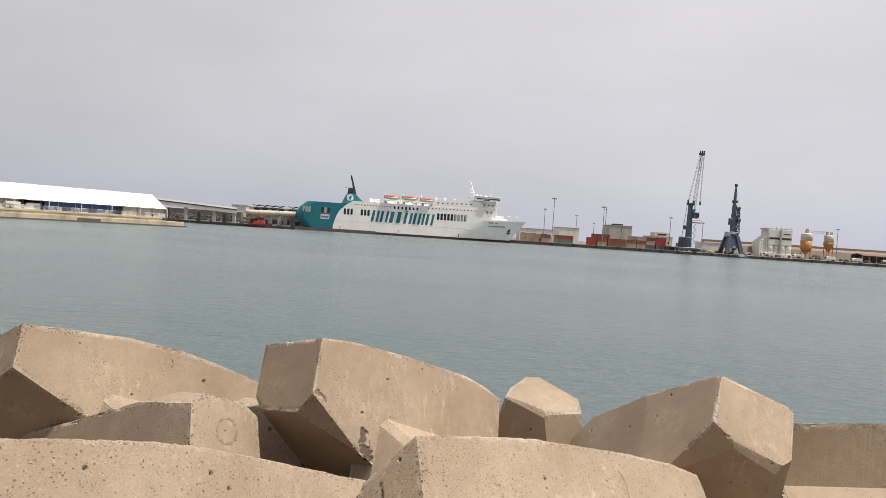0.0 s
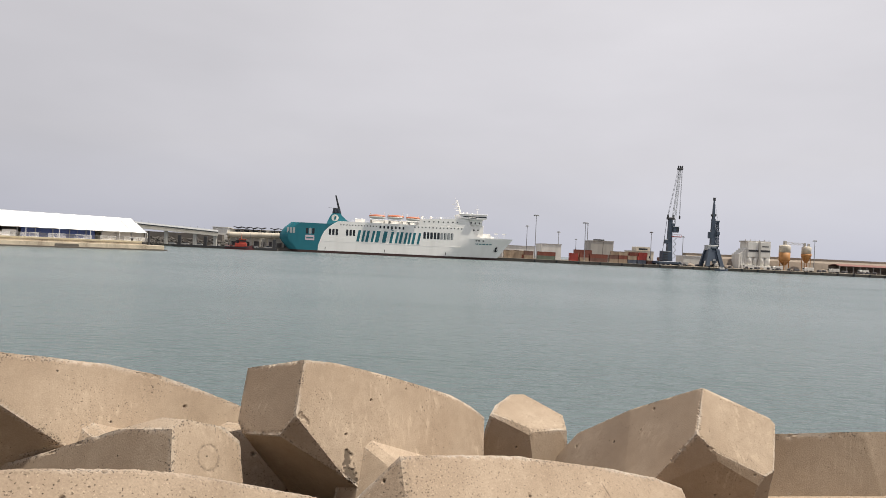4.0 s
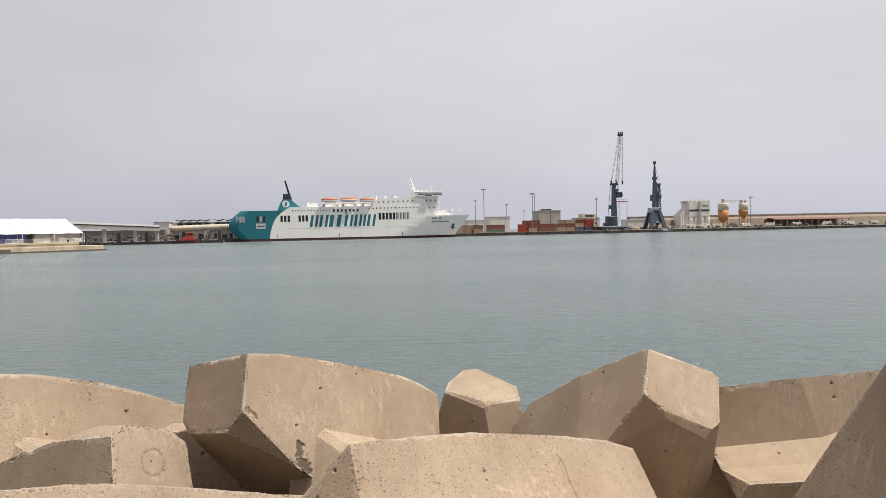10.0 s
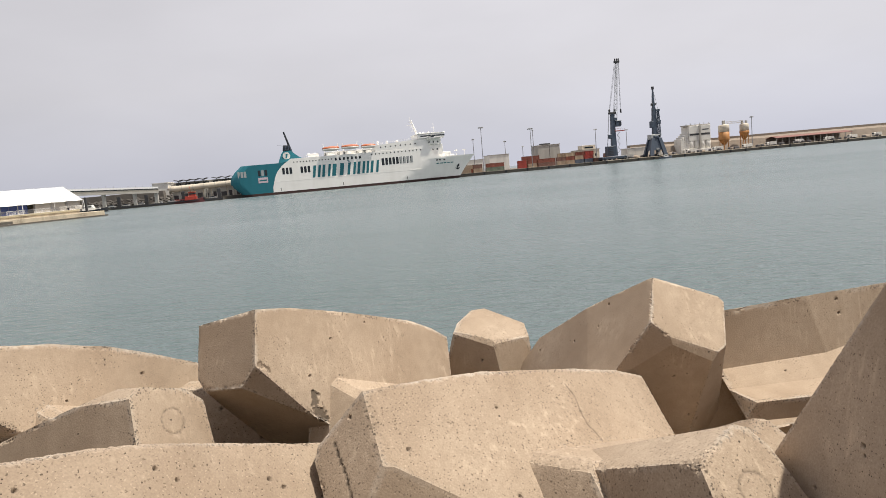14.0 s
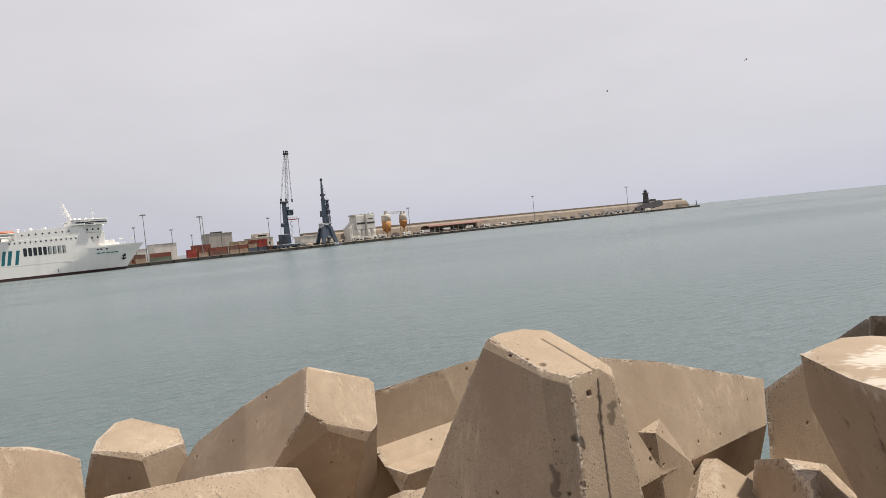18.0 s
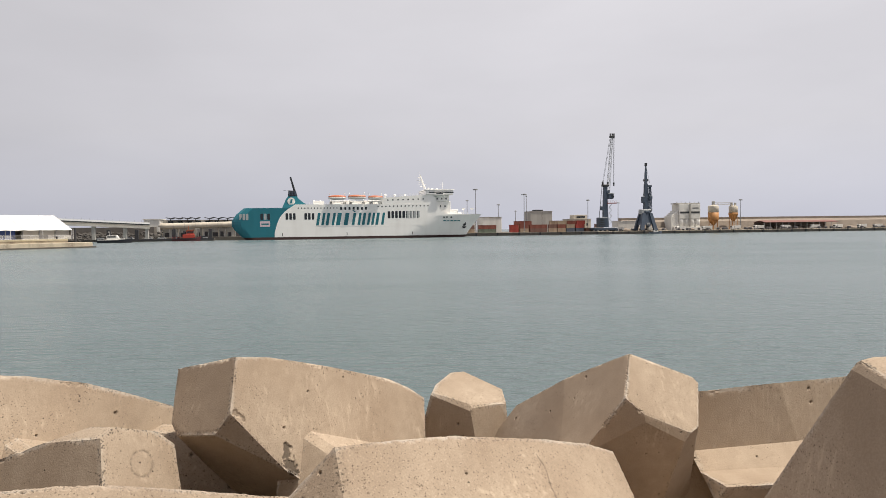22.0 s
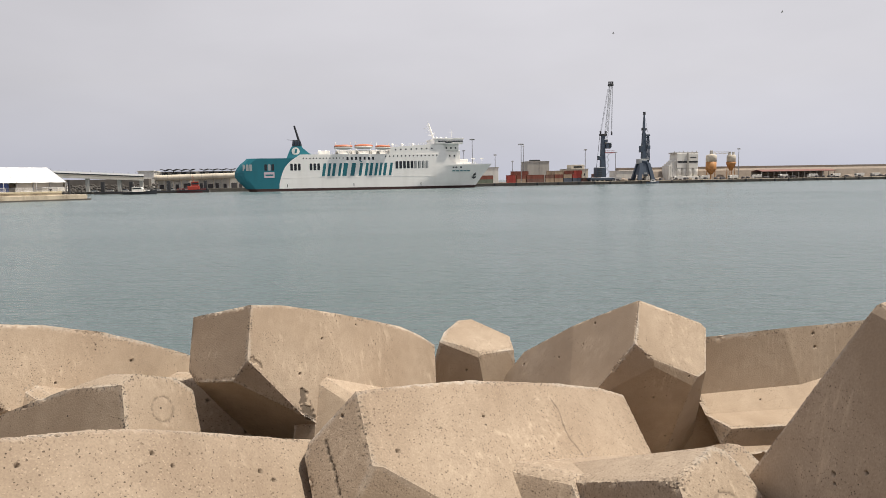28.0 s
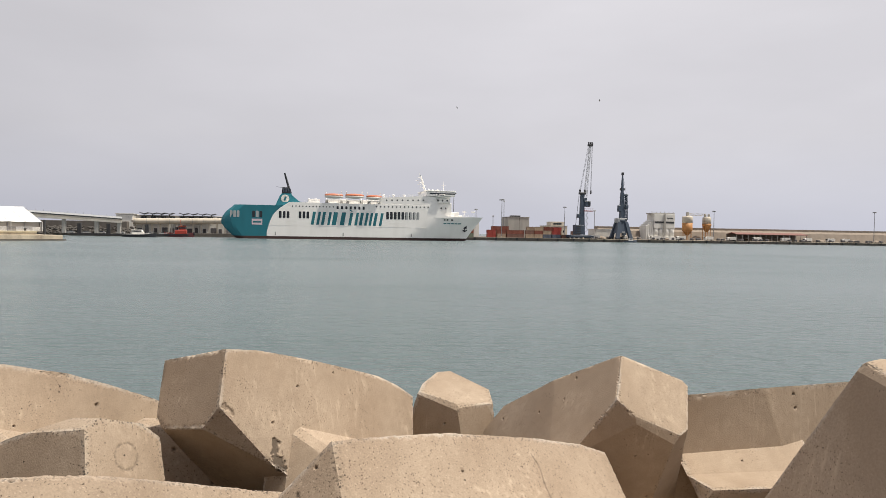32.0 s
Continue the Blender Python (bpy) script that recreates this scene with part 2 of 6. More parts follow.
    l.new(rr.outputs["Result"], hv.inputs["Value"])
    l.new(c, hv.inputs["Color"])
    l.new(hv.outputs["Color"], b.inputs["Base Color"])
    b.inputs["Roughness"].default_value = 0.93
    h = n.new("ShaderNodeMath")
    h.operation = "SUBTRACT"
    l.new(fine, h.inputs[0])
    h2 = n.new("ShaderNodeMath")
    h2.operation = "MULTIPLY"
    l.new(hm.outputs[0], h2.inputs[0])
    h2.inputs[1].default_value = 3.0
    l.new(h2.outputs[0], h.inputs[1])
    bp = n.new("ShaderNodeBump")
    bp.inputs["Strength"].default_value, bp.inputs["Distance"].default_value = 0.2, 0.003
    l.new(h.outputs[0], bp.inputs["Height"])
    bp2 = n.new("ShaderNodeBump")
    bp2.inputs["Strength"].default_value, bp2.inputs["Distance"].default_value = 0.05, 0.008
    l.new(mid, bp2.inputs["Height"])
    l.new(bp.outputs["Normal"], bp2.inputs["Normal"])
    l.new(bp2.outputs["Normal"], b.inputs["Normal"])
    return m


def sea_water():
    m, n, l, b = mat_base("sea_water")
    co = n.new("ShaderNodeNewGeometry").outputs["Position"]
    b.inputs["Roughness"].default_value = 0.26
    b.inputs["IOR"].default_value = 1.33
    big = noise_fac(n, l, co, 0.012, 4, 0.3, 0.7, (0.6, 1.6, 1))
    c = mixed(n, l, big, (0.080, 0.118, 0.120), (0.150, 0.182, 0.194))
    l.new(c, b.inputs["Base Color"])
    heights = []
    for scale, stretch, amp in ((0.55, (0.5, 1.3, 1), 0.40), (1.7, (0.5, 1.3, 1), 0.62), (5.0, (0.6, 1.2, 1), 0.08)):
        mp = n.new("ShaderNodeMapping")
        mp.inputs["Scale"].default_value = stretch
        mp.inputs["Rotation"].default_value = (0, 0, 0.25)
        l.new(co, mp.inputs["Vector"])
        t = n.new("ShaderNodeTexNoise")
        t.inputs["Scale"].default_value, t.inputs["Detail"].default_value = scale, 3.0
        l.new(mp.outputs["Vector"], t.inputs["Vector"])
        k = n.new("ShaderNodeMath")
        k.operation = "MULTIPLY"
        l.new(t.outputs["Fac"], k.inputs[0])
        k.inputs[1].default_value = amp
        heights.append(k.outputs[0])
    s = heights[0]
    for h in heights[1:]:
        a = n.new("ShaderNodeMath")
        a.operation = "ADD"
        l.new(s, a.inputs[0])
        l.new(h, a.inputs[1])
        s = a.outputs[0]
    # calm slicks between ruffled water
    slick = noise_fac(n, l, co, 0.02, 3, 0.35, 0.7, (0.5, 1.8, 1))
    sm = n.new("ShaderNodeMapRange")
    sm.inputs["To Min"].default_value, sm.inputs["To Max"].default_value = 0.35, 1.0
    l.new(slick, sm.inputs["Value"])
    bp = n.new("ShaderNodeBump")
    bp.inputs["Distance"].default_value = 0.72
    l.new(sm.outputs["Result"], bp.inputs["Strength"])
    l.new(s, bp.inputs["Height"])
    l.new(bp.outputs["Normal"], b.inputs["Normal"])
    return m


def glass_dark(name, color=(0.02, 0.025, 0.03)):
    m, n, l, b = mat_base(name)
    b.inputs["Base Color"].default_value = (*color, 1)
    b.inputs["Roughness"].default_value = 0.12
    return m


M_BLOCK = concrete("sandy_concrete", (0.334, 0.253, 0.182), (0.474, 0.381, 0.291), (0.18, 0.130, 0.092))
M_COARSE = concrete("coarse_concrete", (0.315, 0.239, 0.173), (0.45, 0.362, 0.277), (0.165, 0.118, 0.084), 1.25, 1.0, 0.20, 66.0)
# tone darkened so ground and unseen wall bounce little light onto the blocks
M_ROUGH = concrete("darkened_rough_concrete", (0.15, 0.12, 0.09), (0.21, 0.17, 0.125), (0.07, 0.054, 0.04), 1.5, 1.0)
M_OLDQUAY = paint("stained_quay_concrete", (0.21, 0.185, 0.155), 0.9, 0, 0.5, 0.35)
M_QUAY = paint("quay_concrete", (0.50, 0.43, 0.34), 0.9, 0, 0.5, 0.35)
M_QUAYDARK = paint("wet_quay_wall", (0.12, 0.105, 0.09), 0.8, 0, 0.6, 0.4)
M_WATER = sea_water()
M_WHITE = paint("ship_white_paint", (0.90, 0.885, 0.855), 0.4, 0, 0.12, 0.25, (0.42, 0.38, 0.33))
M_TEAL = paint("ship_teal_paint", (0.012, 0.155, 0.20), 0.4, 0, 0.2, 0.3)
M_LETTER = paint("teal_lettering", (0.012, 0.15, 0.185), 0.45, 0, 0.1)
M_BOOT = paint("antifouling_red", (0.055, 0.026, 0.024), 0.7, 0, 0.5, 0.5)
M_BLACK = paint("black_paint", (0.02, 0.022, 0.028), 0.5, 0, 0.2)
M_GLASS = glass_dark("dark_window_glass")
# pale base colour stands in for brightness reflected in the panes
M_PALE = glass_dark("painted_reflection_glass", (0.36, 0.38, 0.38))
M_ORANGE = paint("lifeboat_orange", (0.55, 0.17, 0.085), 0.45, 0, 0.2)
M_BOATWHITE = paint("boat_white", (0.72, 0.70, 0.66), 0.4, 0, 0.2)
M_PINK = paint("pale_poster", (0.62, 0.50, 0.55), 0.6, 0, 0.2, 2.0)
M_RED = paint("tug_red_paint", (0.40, 0.05, 0.032), 0.5, 0, 0.3)
M_MAROON = paint("maroon_hull_paint", (0.10, 0.025, 0.028), 0.55, 0, 0.3)
M_KERB = paint("faded_yellow_kerb", (0.48, 0.42, 0.30), 0.85, 0, 0.5, 0.5)
M_YARD = paint("weathered_yard_wall", (0.15, 0.135, 0.12), 0.9, 0, 0.5, 0.3)
M_ROCK = paint("grey_rock", (0.085, 0.077, 0.07), 0.95, 0, 0.5, 0.5, None, False)
M_PIER = paint("stained_pier_concrete", (0.52, 0.45, 0.345), 0.95, 0, 0.85, 0.22, (0.17, 0.13, 0.10))
M_SEAM = paint("tent_seam", (0.62, 0.62, 0.63), 0.7, 0, 0.1)
M_TENT = paint("white_tent_fabric", (0.80, 0.80, 0.80), 0.7, 0, 0.06, 0.3)
M_BLUE = paint("blue_cladding", (0.03, 0.055, 0.19), 0.5, 0, 0.25)
M_GREYBLUE = paint("crane_blue_grey", (0.055, 0.075, 0.11), 0.5, 0, 0.35)
M_CRANEPALE = paint("crane_pale_grey", (0.38, 0.39, 0.40), 0.5, 0, 0.3)
M_CRANERED = paint("crane_red", (0.30, 0.06, 0.05), 0.5, 0, 0.3)
M_MAST = paint("galvanised_mast", (0.27, 0.27, 0.28), 0.5, 0.4, 0.2)
M_CREAM = paint("cream_render", (0.60, 0.54, 0.45), 0.85, 0, 0.35, 0.3)
M_GREYWALL = paint("grey_render", (0.42, 0.40, 0.37), 0.85, 0, 0.35, 0.3)
M_SILO = paint("silo_white", (0.72, 0.70, 0.66), 0.7, 0, 0.3, 0.3)
M_OCHRE = paint("ochre_tank_paint", (0.47, 0.22, 0.07), 0.6, 0, 0.4, 0.4)
M_RUST = paint("rust_container", (0.235, 0.075, 0.05), 0.65, 0, 0.4, 0.5)
M_CRED = paint("red_container", (0.36, 0.055, 0.04), 0.6, 0, 0.35, 0.5)
M_CBROWN = paint("brown_container", (0.20, 0.105, 0.08), 0.65, 0, 0.4, 0.5)
M_CTAN = paint("tan_container", (0.40, 0.30, 0.21), 0.65, 0, 0.4, 0.5)
M_CGREEN = paint("green_grey_container", (0.16, 0.19, 0.14), 0.65, 0, 0.4, 0.5)
M_CBLUE = paint("blue_grey_container", (0.10, 0.12, 0.16), 0.65, 0, 0.4, 0.5)
M_BRICK = paint("breakwater_stone", (0.27, 0.225, 0.185), 0.95, 0, 0.5, 0.25)
M_REDROOF = paint("dull_red_roof", (0.22, 0.105, 0.09), 0.8, 0, 0.4, 0.4)
M_ASPHALT = paint("quay_asphalt", (0.17, 0.15, 0.13), 0.95, 0, 0.4, 0.1, None, False)
M_DARKROOF = paint("dark_steel", (0.045, 0.045, 0.05), 0.6, 0.2, 0.3)
M_STONE = paint("dark_masonry", (0.115, 0.11, 0.115), 0.9, 0, 0.4, 0.4)


# ---- building helpers ----
def link(name, bm, mats, parent=None, label="", smooth=False):
    me = bpy.data.meshes.new(name)
    bm.normal_update()
    bm.to_mesh(me)
    bm.free()
    for m in (mats if isinstance(mats, (list, tuple)) else (mats,)):
        me.materials.append(m)
    if smooth:
        for p in me.polygons:
            p.use_smooth = True
    ob = new(name, me)
    if parent is not None:
        ob.parent = parent
    if label:
        tagged(ob, label)
    return ob


def part(name, bm, material, parent, label="", smooth=False):
    return link(name, bm, material, parent, label, smooth)


def empty(name, m=None):
    ob = new(name)
    if m is not None:
        ob.matrix_world = m
    return ob


def box(bm, x0, x1, y0, y1, z0, z1, mi=0):
    v = [bm.verts.new((x, y, z)) for z in (z0, z1) for y in (y0, y1) for x in (x0, x1)]
    for q in ((0, 2, 3, 1), (4, 5, 7, 6), (0, 1, 5, 4), (1, 3, 7, 5), (3, 2, 6, 7), (2, 0, 4, 6)):
        f = bm.faces.new([v[i] for i in q])
        f.material_index = mi
    return bm


def boxed(x0, x1, y0, y1, z0, z1, bevel=0.0):
    bm = bmesh.new()
    box(bm, x0, x1, y0, y1, z0, z1)
    if bevel:
        bmesh.ops.bevel(bm, geom=bm.edges[:], offset=bevel, segments=1, affect="EDGES")
    return bm


def beam(bm, a, b, w, w2=None, n=4, mi=0):
    """A straight bar from a to b, n-sided, of radius w at a and w2 at b."""
    a, b = Vector(a), Vector(b)
    w2 = w if w2 is None else w2
    d = (b - a).normalized()
    u = d.orthogonal().normalized() if abs(d.z) > 0.95 else d.cross(Vector((0, 0, 1))).normalized()
    v = d.cross(u)
    rings = []
    for p, r in ((a, w), (b, w2)):
        rings.append([bm.verts.new(p + r * (math.cos(k) * u + math.sin(k) * v)) for k in (2 * math.pi * (i + 0.5) / n for i in range(n))])
    for i in range(n):
        f = bm.faces.new((rings[0][i], rings[0][(i + 1) % n], rings[1][(i + 1) % n], rings[1][i]))
        f.material_index = mi
    bm.faces.new(rings[0][::-1]).material_index = mi
    bm.faces.new(rings[1]).material_index = mi
    return bm


def bar(a, b, w, w2=None, n=4):
    return beam(bmesh.new(), a, b, w, w2, n)


def lathe(profile, n=16, centre=(0, 0)):
    """Turned body from (radius, z) rows."""
    bm = bmesh.new()
    rings = [[bm.verts.new((centre[0] + r * math.cos(2 * math.pi * i / n), centre[1] + r * math.sin(2 * math.pi * i / n), z)) for i in range(n)] for r, z in profile]
    for p, q in zip(rings, rings[1:]):
        for i in range(n):
            bm.faces.new((p[i], p[(i + 1) % n], q[(i + 1) % n], q[i]))
    bm.faces.new(rings[0][::-1])
    bm.faces.new(rings[-1])
    return bm


def plate(poly, y0, y1):
    """Prism with its outline in x and z, between two depths."""
    bm = bmesh.new()
    a = [bm.verts.new((x, y0, z)) for x, z in poly]
    b = [bm.verts.new((x, y1, z)) for x, z in poly]
    n = len(poly)
    bm.faces.new(a)
    bm.faces.new(b[::-1])
    for i in range(n):
        bm.faces.new((a[i], b[i], b[(i + 1) % n], a[(i + 1) % n]))
    bmesh.ops.recalc_face_normals(bm, faces=bm.faces[:])
    return bm


def loft(rings, close=True):
    bm = bmesh.new()
    vr = [[bm.verts.new(p) for p in r] for r in rings]
    n = len(vr[0])
    for p, q in zip(vr, vr[1:]):
        for i in range(n if close else n - 1):
            bm.faces.new((p[i], p[(i + 1) % n], q[(i + 1) % n], q[i]))
    if close:
        bm.faces.new(vr[0][::-1])
        bm.faces.new(vr[-1])
    bmesh.ops.recalc_face_normals(bm, faces=bm.faces[:])
    return bm


# ---- the sea and the breakwater ----
def build_water():
    bm = bmesh.new()
    rings = []
    for r in (0.0, 30, 120, 400, 1200, 4500):
        rings.append([bm.verts.new((r * math.sin(2 * math.pi * i / 48), 6 + r * math.cos(2 * math.pi * i / 48), 0)) for i in range(48)] if r else [bm.verts.new((0, 6, 0))])
    for i in range(48):
        bm.faces.new((rings[0][0], rings[1][(i + 1) % 48], rings[1][i]))
    for p, q in zip(rings[1:], rings[2:]):
        for i in range(48):
            bm.faces.new((p[i], p[(i + 1) % 48], q[(i + 1) % 48], q[i]))
    bmesh.ops.recalc_face_normals(bm, faces=bm.faces[:])
    ob = link("water", bm, M_WATER)
    tagged(ob, "grey-green harbour water with small ripples", "water", kind="structure")
    return ob


def build_mound():
    """The rubble slope on which the armour blocks lie, and the crest that the camera stands on."""
    bm = bmesh.new()
    nx, ny = 70, 44
    vs = []
    for j in range(ny + 1):
        y = -8 + 24 * j / ny
        row = []
        for i in range(nx + 1):
            x = -22 + 50 * i / nx
            z = 2.42 if y < 1.2 else (2.42 - (y - 1.2) * 0.18 if y < 6.4 else 1.48 - (y - 6.4) * 0.62)
            z -= 0.22 * max(0.0, x - 4.6) if y > -1 else 0.0
            if y > 0.5:
                z += 0.25 * noise.noise(Vector((x * 0.9, y * 0.9, 3.1))) + 0.15 * noise.noise(Vector((x * 2.3, y * 2.3, 7.0))) - 0.1
            row.append(bm.verts.new((x, y, z)))
        vs.append(row)
    for j in range(ny):
        for i in range(nx):
            bm.faces.new((vs[j][i], vs[j][i + 1], vs[j + 1][i + 1], vs[j + 1][i]))
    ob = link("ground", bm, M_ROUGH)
    tagged(ob, "brown rubble slope, darkened to deepen the shade under the armour blocks", "ground", kind="structure")


def build_sky_blocker():
    """Plain unseen wall added behind the camera; it keeps sky light off the blocks' near faces."""
    ob = link("wall_crest", boxed(-60, 60, -4.6, -4.0, 2.0, 7.4, 0.05), M_ROUGH)
    tagged(ob, "plain unseen concrete wall added behind the camera to block sky light", "wall", kind="structure")


def arm(bm, m, l1, l2, ay, az, by, bz, kind="fluke", under=(0.57, 0.92), back=0.02):
    """One limb of a dolos, thickest in the middle. A fluke has its short end cut back from below; a trunk and a limb taper evenly."""
    def ring(x, k, length, short):
        g = max(k, 0.13)
        hi, wz = by + (ay - by) * g, bz + (az - bz) * g
        if kind == "fluke":
            if short:
                d = length * (1 - k)
                fr, bk = min(by + 0.05, 0.08 + under[0] * d), min(by + 0.3, 0.17 + under[1] * d)
            else:
                fr = by + (min(ay, 0.25) - by) * g
                bk = fr + 0.28
            t = 0.02
            mid = fr + (bk - fr) * 0.065 / wz + 0.05
            pts = ((hi, wz - t), (hi - t, wz), (-fr, wz), (-mid, wz - 0.13), (-bk, -wz + 0.03), (-bk + 0.03, -wz), (hi - back, -wz), (hi - back + 0.018, -wz + t))
        else:
            t = 0.02 if kind == "trunk" else 0.16 * min(hi, wz) + 0.035
            b = min((0.12 + 0.43 * k) * hi, 0.75 * wz) if kind == "trunk" else t
            pts = ((hi, wz - t), (hi - t, wz), (-hi + b, wz), (-hi, wz - b), (-hi, -wz + b), (-hi + b, -wz), (hi - t, -wz), (hi, -wz + t))
        return [bm.verts.new(m @ Vector((x, p, q))) for p, q in pts]

    rows = []
    for side, length in ((-1, l1), (1, l2)):
        short = length <= min(l1, l2)
        one = [(side * k * length, k, length, short) for k in (0.1, 0.25, 0.5, 0.75, 1.0)]
        rows += one[::-1] if side < 0 else one
    vr = [ring(*r) for r in rows]
    if kind == "limb":                                     # the ends of a limb are cut back all round
        for end, x in ((vr[0], -l1), (vr[-1], l2)):
            c = m @ Vector((x, 0, 0))
            d = (m.to_3x3() @ Vector((math.copysign(0.055, x), 0, 0)))
            cap = [bm.verts.new(c + (v.co - c) * 0.84) for v in end]
            for v in end:
                v.co -= d
            if x < 0:
                vr.insert(0, cap)
            else:
                vr.append(cap)
    faces = []
    for p, q in zip(vr, vr[1:]):
        for i in range(8):
            faces.append(bm.faces.new((p[i], p[(i + 1) % 8], q[(i + 1) % 8], q[i])))
    faces.append(bm.faces.new(vr[0][::-1]))
    faces.append(bm.faces.new(vr[-1]))
    bmesh.ops.recalc_face_normals(bm, faces=faces)
    return faces


def stub(bm, m, rows, c=0.06):
    """A trunk growing from a limb along its local z: rows of (z, x0, x1, y0, y1), corners cut by c."""
    vr = []
    for z, x0, x1, y0, y1 in rows:
        pts = ((x0, y0 + c), (x0 + c, y0), (x1 - c, y0), (x1, y0 + c), (x1, y1 - c), (x1 - c, y1), (x0 + c, y1), (x0, y1 - c))
        vr.append([bm.verts.new(m @ Vector((x, y, z))) for x, y in pts])
    faces = [bm.faces.new((p[i], p[(i + 1) % 8], q[(i + 1) % 8], q[i])) for p, q in zip(vr, vr[1:]) for i in range(8)]
    faces += [bm.faces.new(vr[0][::-1]), bm.faces.new(vr[-1])]
    bmesh.ops.recalc_face_normals(bm, faces=faces)


def frame_of(x, y, z, ax, ay, az):
    """Pose from a place and its three axes."""
    m = Matrix.Identity(4)
    for k, a in enumerate((ax, ay, az)):
        for r in range(3):
            m[r][k] = a[r]
    m.translation = (x, y, z)
    return m


def axis_frame(c, x, y):
    x, y = Vector(x).normalized(), Vector(y)
    z = x.cross(y).normalized()
    y = z.cross(x)
    return frame_of(*c, x, y, z)


def fused(pieces, m, depth):
    """The pieces of a block cast as one body, with an even skin and crisp edges."""
    obs = []
    for bm in pieces:
        bmesh.ops.transform(bm, matrix=m.inverted(), verts=bm.verts[:])
        me = bpy.data.meshes.new("cast")
        bm.to_mesh(me)
        bm.free()
        obs.append(new("cast", me))
    for other in obs[1:]:
        mod = obs[0].modifiers.new("join", "BOOLEAN")
        mod.operation, mod.solver, mod.object = "UNION", "EXACT", other
    mod = obs[0].modifiers.new("skin", "REMESH")
    mod.mode, mod.octree_depth, mod.scale, mod.sharpness, mod.use_remove_disconnected = "SHARP", depth, 0.95, 1.0, False
    out = bpy.data.meshes.new_from_object(obs[0].evaluated_get(bpy.context.evaluated_depsgraph_get()))
    for ob in obs:
        me = ob.data
        bpy.data.objects.remove(ob)
        bpy.data.meshes.remove(me)
    return out


def weather(me, seed, voxel, marks, pits):
    """Chipped edges, blowholes, cracks and stains on the skin of a block, hollows also shaded by colour; marks are in
    the block's own space.
    """
    rng = np.random.default_rng(seed)
    n = len(me.vertices)
    co = np.empty(n * 3, np.float32)
    me.vertices.foreach_get("co", co)
    co = co.reshape(n, 3)
    no = np.empty(n * 3, np.float32)
    me.vertex_normals.foreach_get("vector", no)
    no = no.reshape(n, 3)
    ed = np.empty(len(me.edges) * 2, np.int32)
    me.edges.foreach_get("vertices", ed)
    ed = ed.reshape(-1, 2)
    deg = np.bincount(ed.ravel(), minlength=n).astype(np.float32)

    def spread(a):
        out = np.zeros_like(a)
        np.add.at(out, ed[:, 0], a[ed[:, 1]])
        np.add.at(out, ed[:, 1], a[ed[:, 0]])
        return out / np.maximum(deg, 1).reshape((-1,) + (1,) * (a.ndim - 1))

    # even out the skin a little, then find the edges by how far the normals turn
    mean_n = spread(spread(no))
    edge = np.clip((1 - np.sqrt((mean_n ** 2).sum(1))) * 9, 0, 1)
    edge = spread(edge)
    convex = ((co - spread(spread(co))) * no).sum(1) > 0
    depth = np.zeros(n, np.float32)
    stain_and_shade = np.zeros(n, np.float32)
    bleach = np.zeros(n, np.float32)
    idx = np.nonzero((edge > 0.12) & convex)[0]
    for i in idx:
        p = Vector(co[i])
        k = noise.noise(p * 5.0 + Vector((seed, 0, 0))) + 0.6 * noise.noise(p * 17.0)
        depth[i] += edge[i] * (max(0.0, k - 0.05) * (0.030 if voxel < 0.015 else 0.014))
        if voxel < 0.015:
            depth[i] += min(1.0, edge[i] * 2.0) * 0.013 * max(0.0, noise.noise(p * 38.0) - 0.1)
        bleach[i] = min(1.0, edge[i] * 1.5) * min(0.26, max(0.04, 0.13 + 0.4 * noise.noise(p * 3.1)))
    worn = np.zeros(n, np.float32)
    for i in idx:
        p = Vector(co[i])
        worn[i] = min(1.0, edge[i] * 3.0) * min(1.0, max(0.0, 0.85 + 1.6 * noise.noise(p * 2.3 + Vector((0, seed, 0)))))
    for _ in range(3):
        worn = np.maximum(worn, 0.85 * np.minimum(1.0, 1.25 * spread(worn)))
    for i in range(0, n):
        depth[i] += 0.004 * noise.noise(Vector(co[i]) * 1.3)
    for k in range(pits):
        c = co[rng.integers(n)]
        r = rng.uniform(0.002, 0.006) if rng.random() < 0.6 else rng.uniform(0.006, 0.013)
        d = ((co - c) ** 2).sum(1)
        near = d < (r + voxel) ** 2
        f = np.clip(1.1 - np.sqrt(d[near]) / (r + 0.5 * voxel), 0, 1)
        depth[near] += 0.02 * f
        # the shade in the pit is painted too
        stain_and_shade[near] = np.maximum(stain_and_shade[near], 0.8 * f)
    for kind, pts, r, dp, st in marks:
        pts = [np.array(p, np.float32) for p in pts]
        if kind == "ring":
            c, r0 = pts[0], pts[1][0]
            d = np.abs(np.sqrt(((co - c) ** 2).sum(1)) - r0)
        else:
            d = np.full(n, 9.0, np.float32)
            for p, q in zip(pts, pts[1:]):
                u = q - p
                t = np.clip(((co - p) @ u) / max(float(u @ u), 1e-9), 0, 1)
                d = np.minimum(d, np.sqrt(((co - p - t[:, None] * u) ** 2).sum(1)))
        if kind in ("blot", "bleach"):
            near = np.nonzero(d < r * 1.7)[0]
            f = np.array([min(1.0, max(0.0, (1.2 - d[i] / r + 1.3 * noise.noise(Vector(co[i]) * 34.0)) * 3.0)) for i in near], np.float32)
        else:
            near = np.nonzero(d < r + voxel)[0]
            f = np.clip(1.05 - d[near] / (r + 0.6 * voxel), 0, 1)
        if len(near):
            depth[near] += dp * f
